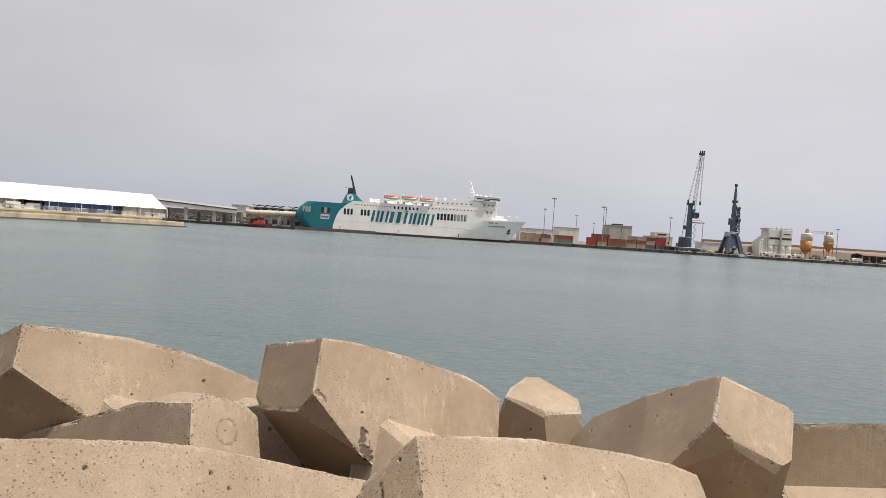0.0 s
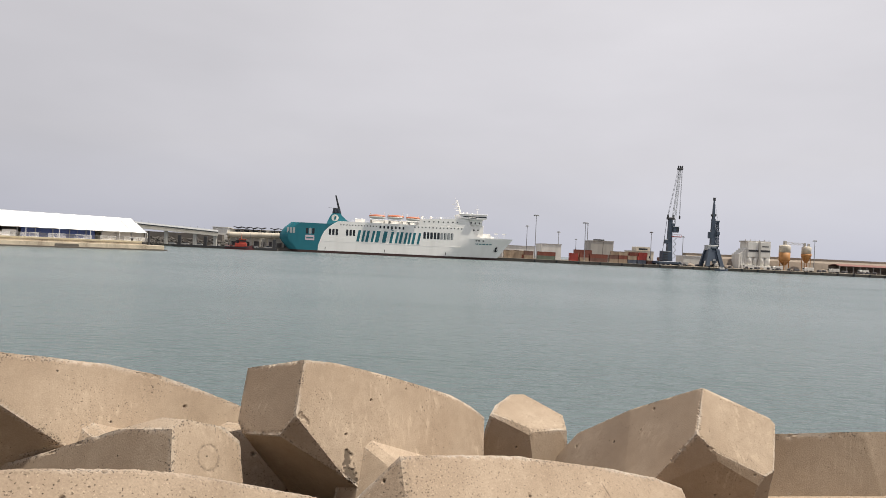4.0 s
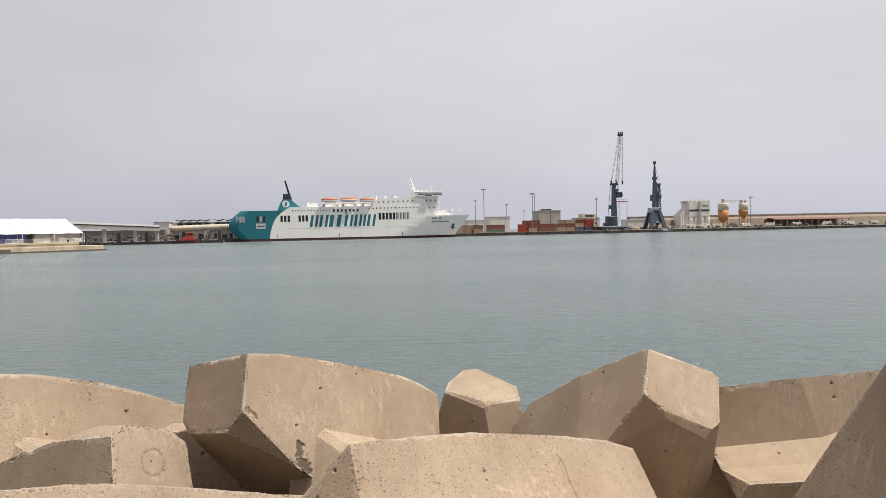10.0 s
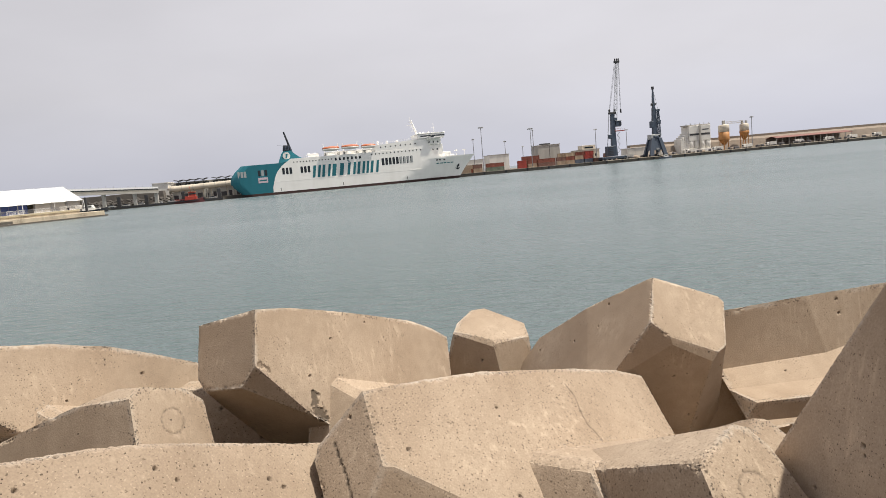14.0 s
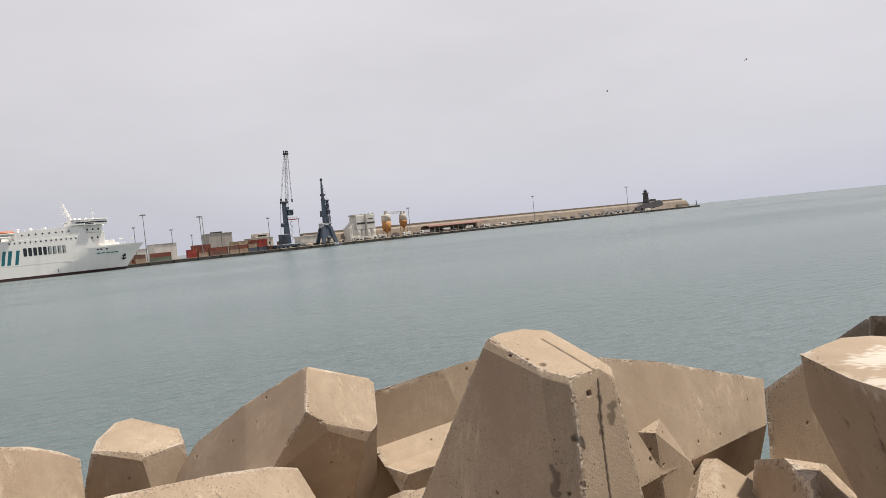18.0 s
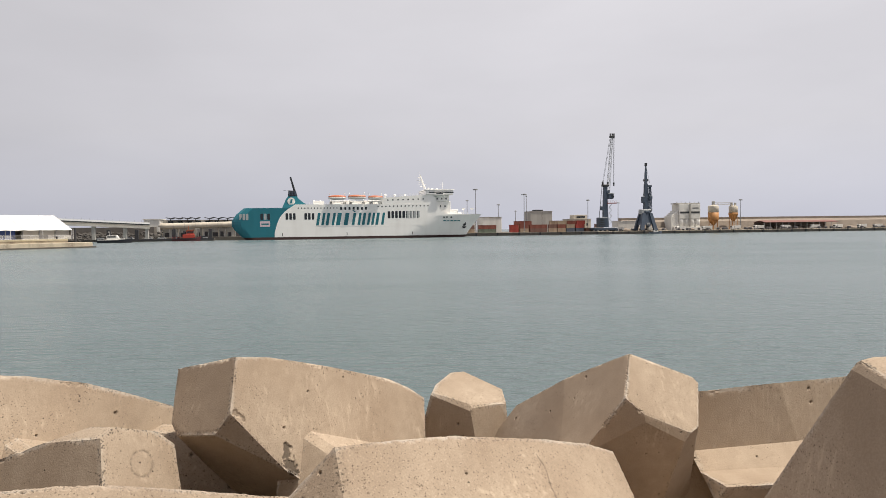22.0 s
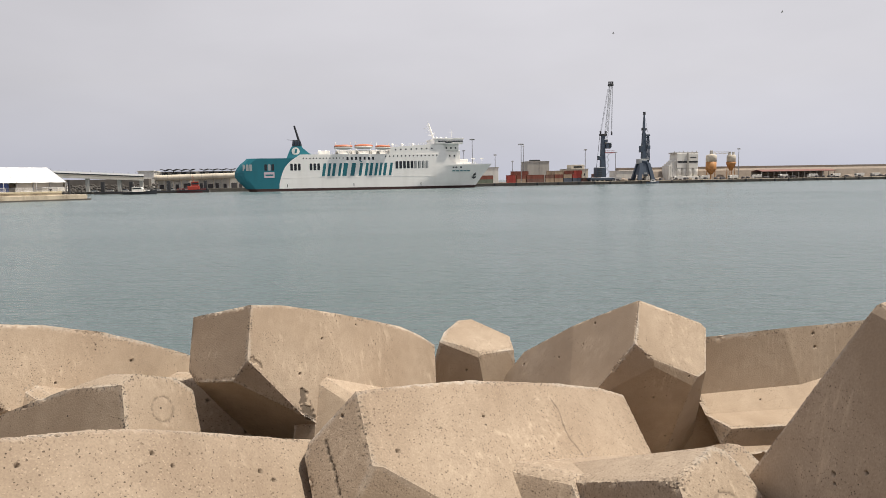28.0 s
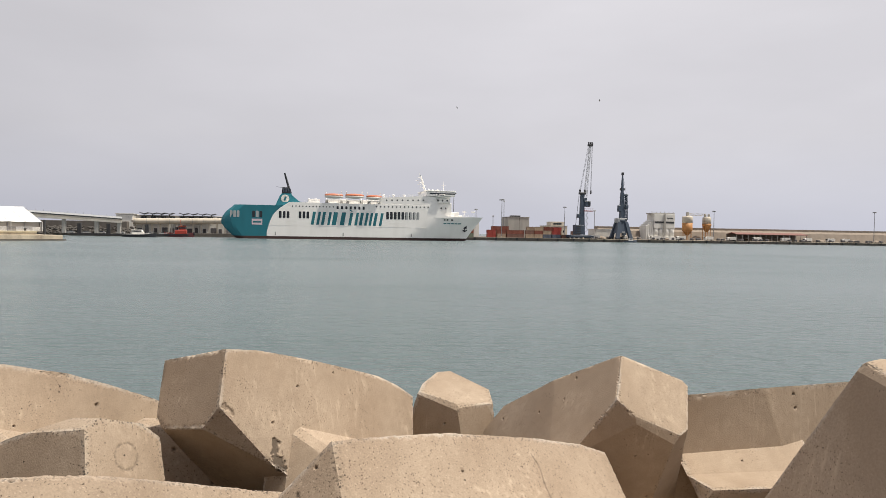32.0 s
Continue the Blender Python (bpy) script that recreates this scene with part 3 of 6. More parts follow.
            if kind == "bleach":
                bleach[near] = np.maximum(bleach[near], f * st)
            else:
                # blots are real stains; cracks and rings get their shade as colour
                stain_and_shade[near] = np.maximum(stain_and_shade[near], np.minimum(1.0, f * (1.7 if kind == "crack" else 1.0)) * st)
    co = co - no * depth[:, None]
    me.vertices.foreach_set("co", co.ravel())
    for name, a in (("stain_and_shade", stain_and_shade), ("bleach", bleach), ("worn", worn)):
        at = me.attributes.new(name, "FLOAT", "POINT")
        at.data.foreach_set("value", a)
    me.polygons.foreach_set("use_smooth", np.ones(len(me.polygons), bool))
    me.update()
    me.set_sharp_from_angle(angle=radians(16))


SEEDS = itertools.count(3)


def finish_block(name, pieces, m, label, material=None, depth=7, marks=(), pits=40):
    me = fused(pieces, m, depth)
    me.name = name
    weather(me, next(SEEDS), 0.018 if depth < 8 else 0.011, marks, pits)
    me.materials.clear()
    me.materials.append(material or M_BLOCK)
    ob = new(name, me)
    ob.matrix_world = m
    tagged(ob, label, "armour block", "breakwater armour blocks")
    return ob


EYE = 4.6
def hewn(c, facets):
    """A convex cast body about c, bounded by facets: (bearing, slope, distance from c)."""
    bm = bmesh.new()
    box(bm, c[0] - 2.6, c[0] + 2.6, c[1] - 2.6, c[1] + 2.6, c[2] - 2.6, c[2] + 2.6)
    bmesh.ops.recalc_face_normals(bm, faces=bm.faces[:])
    for bearing, slope, d in facets:
        a, s = radians(bearing), radians(slope)
        n = Vector((math.cos(a) * math.cos(s), math.sin(a) * math.cos(s), math.sin(s)))
        bmesh.ops.bisect_plane(bm, geom=bm.verts[:] + bm.edges[:] + bm.faces[:], dist=1e-5, plane_co=Vector(c) + n * d, plane_no=n, clear_outer=True)
        rim = [e for e in bm.edges if len(e.link_faces) == 1]
        if rim:
            bmesh.ops.holes_fill(bm, edges=rim, sides=0)
    bmesh.ops.recalc_face_normals(bm, faces=bm.faces[:])
    return bm


# limbs from which a trunk grows: centre below the eye's level, long axis, upward axis
STEMS = {
    "tilted": ((-0.61, 5.30, -1.43), (0.68, 0.64, -0.35), (0.07, 0.42, 0.91)),
    "long": ((-2.83, 5.14, -1.38), (0.69, 0.64, -0.35), (-0.02, 0.49, 0.87)),
    "front": ((0.54, 3.92, -1.72), (0.85, 0.48, -0.22), (-0.20, 0.68, 0.70)),
    "pointed": ((2.17, 5.72, -1.78), (0.35, -0.78, 0.52), (0.17, 0.59, 0.79)),
}
# trunks growing from the limbs: (limb, rows), in the limb's own space
TRUNKS = {
    "tilted": ((0, ((0.1, -0.12, 1.1, -0.95, -0.13), (0.34, -0.12, 1.1, -0.95, -0.13), (0.62, 0.1, 0.95, -1.0, -0.34), (1.1, 0.15, 0.9, -1.05, -0.5))),),
    "long": ((0, ((0.1, 0.0, 1.0, -0.9, -0.08), (0.33, 0.0, 1.0, -0.9, -0.08), (0.55, 0.12, 0.8, -0.85, -0.24))),),
    "front": ((0, ((0.1, 0.0, 1.08, -1.1, -0.16), (0.34, 0.0, 1.08, -1.1, -0.16), (0.62, 0.14, 0.98, -1.1, -0.38))),),
    "pointed": ((0, ((0.2, -0.75, -0.1, -0.95, -0.1), (0.34, -0.75, -0.1, -0.95, -0.1), (0.62, -0.7, -0.2, -1.0, -0.34), (1.0, -0.65, -0.3, -1.05, -0.5))),),
}


def trunks(key):
    c, x, y = STEMS[key]
    m = axis_frame((c[0], c[1], c[2] + EYE), x, y)
    made = []
    for _, rows in TRUNKS[key]:
        bm = bmesh.new()
        stub(bm, m, rows)
        made.append(bm)
    return made


def build_blocks():
    # the lying block at the crest keeps the plain fluke form
    m = axis_frame((-1.31, 2.86, EYE - 1.52), (0.70, 0.66, -0.29), (-0.31, 0.64, 0.70))
    bm = bmesh.new()
    arm(bm, m, 0.90, 1.28, 0.32, 0.31, 0.38, 0.38)
    finish_block("dolos_block", [bm], Matrix.Translation(m.translation), "sandy concrete dolos lying at the crest", M_COARSE, 8, (), 40)
    cast = [hewn((-0.834, 5.31, 3.058), ((-42.9, 14.5, 0.543), (-126.9, 19.9, 0.737), (-78.8, -13.4, 0.625), (-114.8, -45.7, 0.365), (88.7, 76.2, 0.569), (62.3, 73.1, 0.57), (54.7, 71.4, 0.589), (32.5, 62.8, 0.775), (21.7, 53.5, 0.952), (125.7, 75.9, 0.601), (-172.3, 4.6, 0.628), (-159.8, -34, 0.446), (-160.5, -24.8, 0.516), (5.2, -2.7, 1.431), (137.1, -14.5, 0.388), (0, -90, 1.058)))]
    cast += trunks('tilted')
    finish_block("dolos_block", cast, Matrix.Translation((-0.834, 5.31, 3.058)), 'large tilted sandy concrete dolos with a chipped corner', None, 8,
                 (("blot", ((0.272, -0.522, 0.024), (0.288, -0.539, -0.067), (0.332, -0.521, -0.144),), 0.036, 0.009, 0.75),
                  ("blot", ((-0.048, -0.734, 0.373), (0.005, -0.699, 0.315),), 0.016, 0.008, 0.3),), 30)
    cast = [hewn((-2.745, 5.251, 3.208), ((-41.1, 20.4, 0.397), (87.5, 74, 0.363), (71.5, 70.2, 0.37), (58.4, 64.7, 0.43), (55.2, 62.8, 0.46), (45.7, 55.9, 0.616), (-119.5, 19, 0.833), (-84.7, -26.7, 0.538), (-168.2, 58.6, 0.687), (138.9, -20.4, 0.378), (0, -90, 1.208))),
            hewn((-1.639, 4.708, 3.079), ((-28.2, 21.1, 0.308), (-115.7, 17.9, 0.484), (-138.1, 70.8, 0.389), (77, 68.3, 0.198), (40.8, 46, 0.239), (22.6, 4.7, 0.297), (144.2, 68.3, 0.291), (77.5, -6.2, 0.319), (0, -90, 0.679)))]
    cast += trunks('long')
    finish_block("dolos_block", cast, Matrix.Translation((-2.745, 5.251, 3.208)), 'long sandy concrete dolos with a cast ring mark', None, 8,
                 (("ring", ((1.294, -0.83, -0.054), (0.085,)), 0.002, 0.005, 0.5),), 30)
    cast = [hewn((0.244, 3.902, 2.917), ((-49.4, 42.5, 0.459), (-65.7, 44.5, 0.571), (-126.6, 31.4, 0.776), (-78.7, 12.4, 0.673), (108.4, 67.7, 0.446), (105.5, 68, 0.443), (99.6, 68.5, 0.443), (99.6, 68.5, 0.443), (82.3, 69.2, 0.481), (72.9, 69.3, 0.533), (42.7, 66.4, 0.751), (-5.6, 20.1, 1.465), (157.7, 41.8, 0.538), (174.3, 16.6, 0.661), (-173.2, -10.1, 0.652), (130.6, -42.5, 0.317), (0, -90, 0.917))),
            hewn((1.484, 3.334, 2.868), ((-69.4, 39.8, 0.585), (-157.2, 13.2, 0.366), (150.9, 64.1, 0.243), (44.6, 63.6, 0.331), (0.5, 44.2, 0.457), (-11.1, 30.4, 0.508), (85.8, 61.5, 0.213), (104, -25.9, 0.451), (0, -90, 0.668)))]
    cast += trunks('front')
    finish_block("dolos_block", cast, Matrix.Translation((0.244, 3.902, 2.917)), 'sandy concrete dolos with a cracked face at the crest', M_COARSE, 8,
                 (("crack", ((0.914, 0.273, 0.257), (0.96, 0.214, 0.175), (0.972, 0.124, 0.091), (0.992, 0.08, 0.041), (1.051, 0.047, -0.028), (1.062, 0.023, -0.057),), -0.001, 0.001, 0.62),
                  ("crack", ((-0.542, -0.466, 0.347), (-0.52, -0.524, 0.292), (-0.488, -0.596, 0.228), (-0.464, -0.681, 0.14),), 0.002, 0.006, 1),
                  ("ring", ((1.396, -1.139, 0.157), (0.085,)), 0.002, 0.005, 0.5),), 60)
    cast = [hewn((2.268, 5.953, 2.863), ((-65.8, 31.3, 0.967), (-168.9, 32.4, 0.571), (-172.3, 29.8, 0.564), (-103.4, -5.6, 0.99), (-82.3, -2, 1.016), (-93.3, -21.2, 0.875), (-52.5, -21.7, 0.882), (15.2, 68.1, 0.614), (-10.7, 42.8, 0.839), (-23.6, -3.5, 0.787), (125.9, 65, 0.443), (128.3, 63.6, 0.446), (134.5, 59.3, 0.463), (150.9, 36.6, 0.73), (75.3, -11.5, 0.64), (0, -90, 1.263)))]
    cast += trunks('pointed')
    finish_block("dolos_block", cast, Matrix.Translation((2.268, 5.953, 2.863)), 'sandy concrete dolos with a squared end turned up', None, 8,
                 (), 30)
    cast = [hewn((1.025, 7.074, 2.724), ((-74.3, 70.5, 0.283), (-116.8, 0, 0.428), (-78.1, 6.3, 0.503), (-107.3, 28.6, 0.445), (-81.4, 45, 0.424), (156.5, 45.7, 0.341), (104.6, 72.8, 0.371), (21.4, 59.2, 0.358), (162.5, 15.7, 0.295), (-3.3, 4.4, 0.464), (84, -6, 0.32), (0, -90, 1.824)))]
    finish_block("dolos_block", cast, Matrix.Translation((1.025, 7.074, 2.724)), 'small upright dolos limb of pale concrete near the water', None, 7,
                 (), 40)
    cast = [hewn((3.702, 5.907, 2.939), ((-87.1, 3.5, 0.271), (-79.1, 6.1, 0.298), (100.3, 69.1, 0.154), (180, 0, 0.986), (0, 0, 1.28), (90, -2.9, 0.298), (0, -90, 1.339))),
            hewn((3.293, 5.625, 2.279), ((-88.4, 84, 0.247), (-90.5, -6.8, 0.478), (-158.9, 28.5, 0.462), (160.4, -30.1, 0.105), (0, 0, 0.686), (75.3, -11.5, 0.475), (0, -90, 0.779))),
            hewn((3.378, 5.666, 2.475), ((-88.7, 53.1, 0.174), (157.7, -29.1, 0.247), (0, 0, 0.905), (90, 0, 0.192), (0, -90, 0.221)))]
    finish_block("dolos_block", cast, Matrix.Translation((3.702, 5.907, 2.939)), 'dolos lying in half shade behind the standing limb', None, 7,
                 (), 40)
    cast = [hewn((2.492, 2.55, 3.719), ((-104.5, 73.8, 0.358), (-176.8, 11.3, 0.355), (-150.8, 16.7, 0.481), (-91, 13.8, 0.524), (-170.9, 33.9, 0.419), (-145.2, 35.1, 0.498), (-94.4, 20.7, 0.532), (-62.4, 41.8, 0.453), (114.2, 63.9, 0.396), (84.8, 74.2, 0.373), (20.1, 74.4, 0.353), (-25.2, 50.7, 0.317), (128.8, 29, 0.366), (123.4, 51.7, 0.403), (-37.4, 6.9, 0.339), (59.5, -5.8, 0.402), (0, -90, 1.519)))]
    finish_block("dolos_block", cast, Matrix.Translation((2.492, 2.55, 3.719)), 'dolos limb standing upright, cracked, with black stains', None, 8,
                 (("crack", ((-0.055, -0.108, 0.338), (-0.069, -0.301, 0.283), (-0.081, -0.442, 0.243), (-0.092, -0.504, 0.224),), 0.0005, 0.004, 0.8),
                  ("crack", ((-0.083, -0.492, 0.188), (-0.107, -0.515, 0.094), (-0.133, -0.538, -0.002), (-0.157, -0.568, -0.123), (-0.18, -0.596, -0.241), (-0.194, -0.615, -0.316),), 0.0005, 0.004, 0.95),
                  ("blot", ((-0.098, -0.509, 0.118), (-0.142, -0.544, -0.026),), 0.013, 0, 0.75),
                  ("blot", ((-0.036, -0.524, 0.063), (-0.069, -0.537, 0.006),), 0.022, 0, 0.6),
                  ("blot", ((-0.29, -0.534, 0.003), (-0.272, -0.546, -0.045),), 0.018, 0.0, 0.8),
                  ("blot", ((-0.37, -0.464, -0.156), (-0.39, -0.485, -0.249),), 0.022, 0.004, 0.6),), 60)
    cast = [hewn((4.325, 3.27, 3.026), ((-76.6, 18.1, 0.296), (-78.6, 19.6, 0.318), (-80.8, -19.9, 0.412), (9.7, 73, 0.413), (27.8, 74.7, 0.417), (-52.3, -8.5, 0.834), (180, 0, 1.054), (95.7, -5.7, 0.32), (0, -90, 0.726))),
            hewn((3.731, 3.067, 2.983), ((-80.5, 72.2, 0.285), (-61.5, 24.3, 0.273), (-114.7, 5.7, 0.324), (-79, 4.9, 0.28), (180, 5.7, 0.586), (17.5, 0, 0.237), (84, 0, 0.302), (0, -90, 0.683)))]
    finish_block("dolos_block", cast, Matrix.Translation((4.325, 3.27, 3.026)), 'rough-faced dolos leaning with a broken lower edge', None, 8,
                 (), 60)
    cast = [hewn((3.807, 1.696, 3.636), ((0, 90, 0.264), (139.5, -16.7, 0.238), (149.7, -16.7, 0.374), (115.4, -3.1, 0.127), (119, -21.3, 0.145), (93.1, 59.6, 0.201), (47.2, 74.9, 0.233), (4, 75.2, 0.264), (38.7, -5.9, 0.595), (0, -90, 1.836)))]
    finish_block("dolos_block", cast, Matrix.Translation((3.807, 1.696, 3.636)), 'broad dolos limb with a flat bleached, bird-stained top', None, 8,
                 (("bleach", ((-0.491, -0.387, 0.264), (-0.291, -0.405, 0.264), (-0.187, -0.389, 0.264),), 0.09, 0, 0.45),
                  ("bleach", ((-0.774, -0.53, 0.264), (-0.913, -0.751, 0.264),), 0.05, 0, 0.4),
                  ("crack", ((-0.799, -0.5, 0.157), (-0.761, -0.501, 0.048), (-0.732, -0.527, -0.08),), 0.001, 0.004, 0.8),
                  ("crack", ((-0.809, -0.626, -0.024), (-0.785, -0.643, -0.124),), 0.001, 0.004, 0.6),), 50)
    cast = [hewn((4.894, 2.567, 3.057), ((-101.7, 6.9, 0.238), (98.5, 48.2, 0.215), (115.3, -1.1, 0.122), (-2.5, 72.7, 0.375), (45, -5.8, 0.32), (0, -90, 1.257)))]
    finish_block("dolos_block", cast, Matrix.Translation((4.894, 2.567, 3.057)), 'sandy dolos limb wedged upright beside a broad one', None, 7,
                 (), 40)
    cast = [hewn((4.267, 2.278, 2.783), ((-45, 81.8, 0.221), (-70.9, 40, 0.291), (139.5, 16.7, 0.123), (19.4, 64.5, 0.155), (-39, 38.1, 0.247), (63.4, -18.5, 0.298), (0, -90, 0.983)))]
    finish_block("dolos_block", cast, Matrix.Translation((4.267, 2.278, 2.783)), 'lit dolos end low in front of a broad limb', None, 7,
                 (), 40)
    cast = [hewn((7.941, 3.291, 3.051), ((-120.2, 2.9, 0.439), (134.2, 7.8, 0.275), (31.1, 76.3, 0.163), (-63.4, 8.9, 0.501), (96.4, 55.1, 0.176), (40.9, -2.9, 0.38), (0, -90, 1.451)))]
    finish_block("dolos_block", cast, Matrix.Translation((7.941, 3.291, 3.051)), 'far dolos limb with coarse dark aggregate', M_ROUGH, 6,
                 (), 30)
    for c, x, y, q, mat, label in (
            ((9.4, 3.0, -2.6), (0.2, -0.3, 0.93), (0.5, -0.86, 0), (1.1, 1.15, 0.28, 0.30, 0.5, 0.5), None, "far sandy dolos limb on the outer slope"),
            ((3.75, 2.5, -2.25), (0.8, 0.5, 0.3), (-0.3, 0.6, 0.6), (0.8, 0.8, 0.22, 0.22, 0.34, 0.34), None, "sandy dolos limb low under a leaning one"),
            ((-1.70, 5.75, -2.06), (0.95, 0.1, -0.1), (0.1, 0.5, 0.8), (0.8, 0.9, 0.3, 0.3, 0.42, 0.42), None, "shaded dolos limb in the gap between two blocks"),
            ((2.45, 4.75, -2.55), (0.2, -0.7, 0.6), (0.6, 0.5, 0.3), (0.7, 0.75, 0.2, 0.2, 0.3, 0.3), None, "small lit dolos end deep in a gap")):
        bm = bmesh.new()
        m = axis_frame((c[0], c[1], c[2] + EYE), x, y)
        arm(bm, m, *q, kind="limb")
        finish_block("dolos_block", [bm], Matrix.Translation(m.translation), label, mat, 6)


def build_filler_blocks():
    """Blocks lower on the slope, mostly hidden under the upper layer."""
    rng = random.Random(11)
    proto = None
    spots = [(-4.6, 6.4, 1.3), (-2.0, 7.2, 0.8), (0.2, 6.4, 1.3), (2.6, 8.0, 0.6), (5.0, 8.0, 0.8), (0.9, 5.6, 1.05), (-1.3, 5.9, 1.5), (3.2, 5.4, 1.3), (5.9, 5.2, 1.3),
             (-0.4, 3.6, 1.5), (2.2, 3.9, 1.3), (3.4, 2.6, 1.2), (5.2, 2.4, 1.1), (6.9, 3.4, 1.1), (-2.9, 4.0, 1.4), (-5.6, 4.4, 1.4), (7.6, 1.2, 1.3), (4.5, 4.2, 1.3)]
    for x, y, z in spots:
        m = Matrix.Translation((x, y, z)) @ Euler([rng.uniform(0, 6.28) for _ in range(3)]).to_matrix().to_4x4()
        if proto is None:
            pieces = [bmesh.new(), bmesh.new(), bmesh.new()]
            arm(pieces[0], pose(0, -0.8, 0), 1.1, 1.1, 0.24, 0.24, 0.38, 0.38, "limb")
            arm(pieces[1], pose(0, 0.8, 0, 0, 90, 0), 1.1, 1.1, 0.24, 0.24, 0.38, 0.38, "limb")
            arm(pieces[2], pose(0, 0, 0, 0, 0, 90), 0.8, 0.8, 0.33, 0.33, 0.33, 0.33, "limb")
            proto = finish_block("dolos_block", pieces, Matrix.Identity(4), "sandy concrete dolos block low in the heap", None, 6, (), 10)
            proto.matrix_world = m
        else:
            copy_thing(proto, m)


# ---- quays ----
QUAY_DIR = Vector((0.9984, 0.0569, 0))
QUAY_IN = Vector((-0.0569, 0.9984, 0))
QUAY_0 = Vector((60, 425, 0))


def quay_frame(x, inland=0.0, z=0.0):
    """A pose whose x runs along the far quay, at the point with that x, so far inland."""
    k = (x - 60) / QUAY_DIR.x
    p = QUAY_0 + QUAY_DIR * k + QUAY_IN * inland
    return frame_of(p.x, p.y, z, QUAY_DIR, QUAY_IN, Vector((0, 0, 1)))


def build_far_quay():
    m = quay_frame(60)
    ob = link("quay", boxed(-330, 597, 0, 140, -6, 1.7), M_QUAYDARK)
    ob.matrix_world = m
    tagged(ob, "long dark concrete quay wall across the harbour", "quay", kind="structure")
    top = link("pavement", boxed(-330, 597, 1.2, 140, 1.7, 2.0), M_ASPHALT)
    top.matrix_world = m
    tagged(top, "worn asphalt quay apron", "pavement", kind="structure")
    for a, b, material, label in ((-330, 92, M_OLDQUAY, "dark stained concrete coping along the quay edge"), (92, 597, M_QUAY, "pale concrete coping along the quay edge")):
        cope = link("quay_edge", boxed(a, b, -0.3, 1.2, 1.7, 2.1, 0.08), material)
        cope.matrix_world = m
        tagged(cope, label, "kerb", kind="structure")
    # fenders
    bm = bmesh.new()
    box(bm, -0.5, 0.5, -0.75, -0.3, 0.2, 1.9)
    f0 = link("fender", bm, M_BLACK)
    f0.matrix_world = m @ pose(80, 0, 0)
    tagged(f0, "black rubber fender hung on the quay wall", "fender", "quay fenders")
    for k in range(1, 46):
        copy_thing(f0, m @ pose(80 + k * 11.3, 0, 0))
    for k in range(1, 6):
        copy_thing(f0, m @ pose(80 - k * 14.6, 0, 0))
    # breakwater wall behind
    bm = bmesh.new()
    for a, b, z in ((130, 597, 11.6),):
        poly = ((0, 2.0), (14, 2.0), (14, z), (9, z), (9, z - 1.6), (3, z - 3.2))
        rings = [[(x, y, q) for y, q in poly] for x in np.linspace(a, b, 40)]
        bm.free()
        bm = loft(rings)
    w = link("wall_breakwater", bm, M_BRICK)
    w.matrix_world = quay_frame(60, 46) @ Matrix.Rotation(radians(-3.2), 4, "Z")
    tagged(w, "long tan stone breakwater wall behind the quay", "wall", kind="structure")


def build_near_pier():
    ex, ey = -94.5, 231.4
    u = Vector((-35.7, -39.4, 0)).normalized()
    v = Vector((u.y, -u.x, 0))
    m = frame_of(ex, ey, 0, u, v, Vector((0, 0, 1)))
    ob = link("pier", boxed(0, 160, 0, 60, -5, 1.8, 0.1), M_PIER)
    ob.matrix_world = m
    tagged(ob, "pale weathered concrete pier with stained walls", "pier", kind="structure")
    up = link("pavement", boxed(7, 160, 2.2, 60, 1.8, 2.9, 0.05), M_PIER)
    up.matrix_world = m
    tagged(up, "raised concrete pier deck", "pavement", kind="structure")
    foot = link("quay_foot", boxed(-1, 160, -0.25, 0, -4, 0.45), M_QUAYDARK)
    foot.matrix_world = m
    tagged(foot, "dark wet foot of the pier wall", "pier", kind="structure")
    return m


build_water()
build_mound()
build_sky_blocker()
build_blocks()
build_filler_blocks()
build_far_quay()
PIER = build_near_pier()


# ---- the ferry ----
def stern_x(z):
    pts = ((0, 7.0), (3, 4.2), (6, 1.2), (9, 0.0), (11, 0.5), (14, 2.7), (17.4, 6.7))
    return float(np.interp(z, [p[0] for p in pts], [p[1] for p in pts]))


def border_x(z):
    pts = ((0, 22.8), (4, 23.0), (7, 23.8), (10, 24.8), (13, 26.3), (15.5, 28.6), (17.4, 31.2), (19.5, 34.5))
    return float(np.interp(z, [p[0] for p in pts], [p[1] for p in pts]))


def bow_x(z):
    return 133.0 + 9.6 * (max(z, 0) / 12.6) ** 1.15


def half_breadth(x, z):
    """Half the ship's breadth at a station and height: parallel sides, a flared bow, a drawn-in stern."""
    start = 92 + 16 * min(1, max(z, 0) / 13)
    end = bow_x(z)
    hb = 11.0
    if x > start:
        k = (x - start) / max(end - start, 0.01)
        hb = 11.0 * max(0.0, 1 - k ** (1.55 + 1.0 * min(1, max(z, 0) / 13)))
    s = x - stern_x(z)
    if s < 5:
        hb = min(hb, 7.6 + 3.4 * (max(s, 0) / 5) ** 0.6)
    return hb


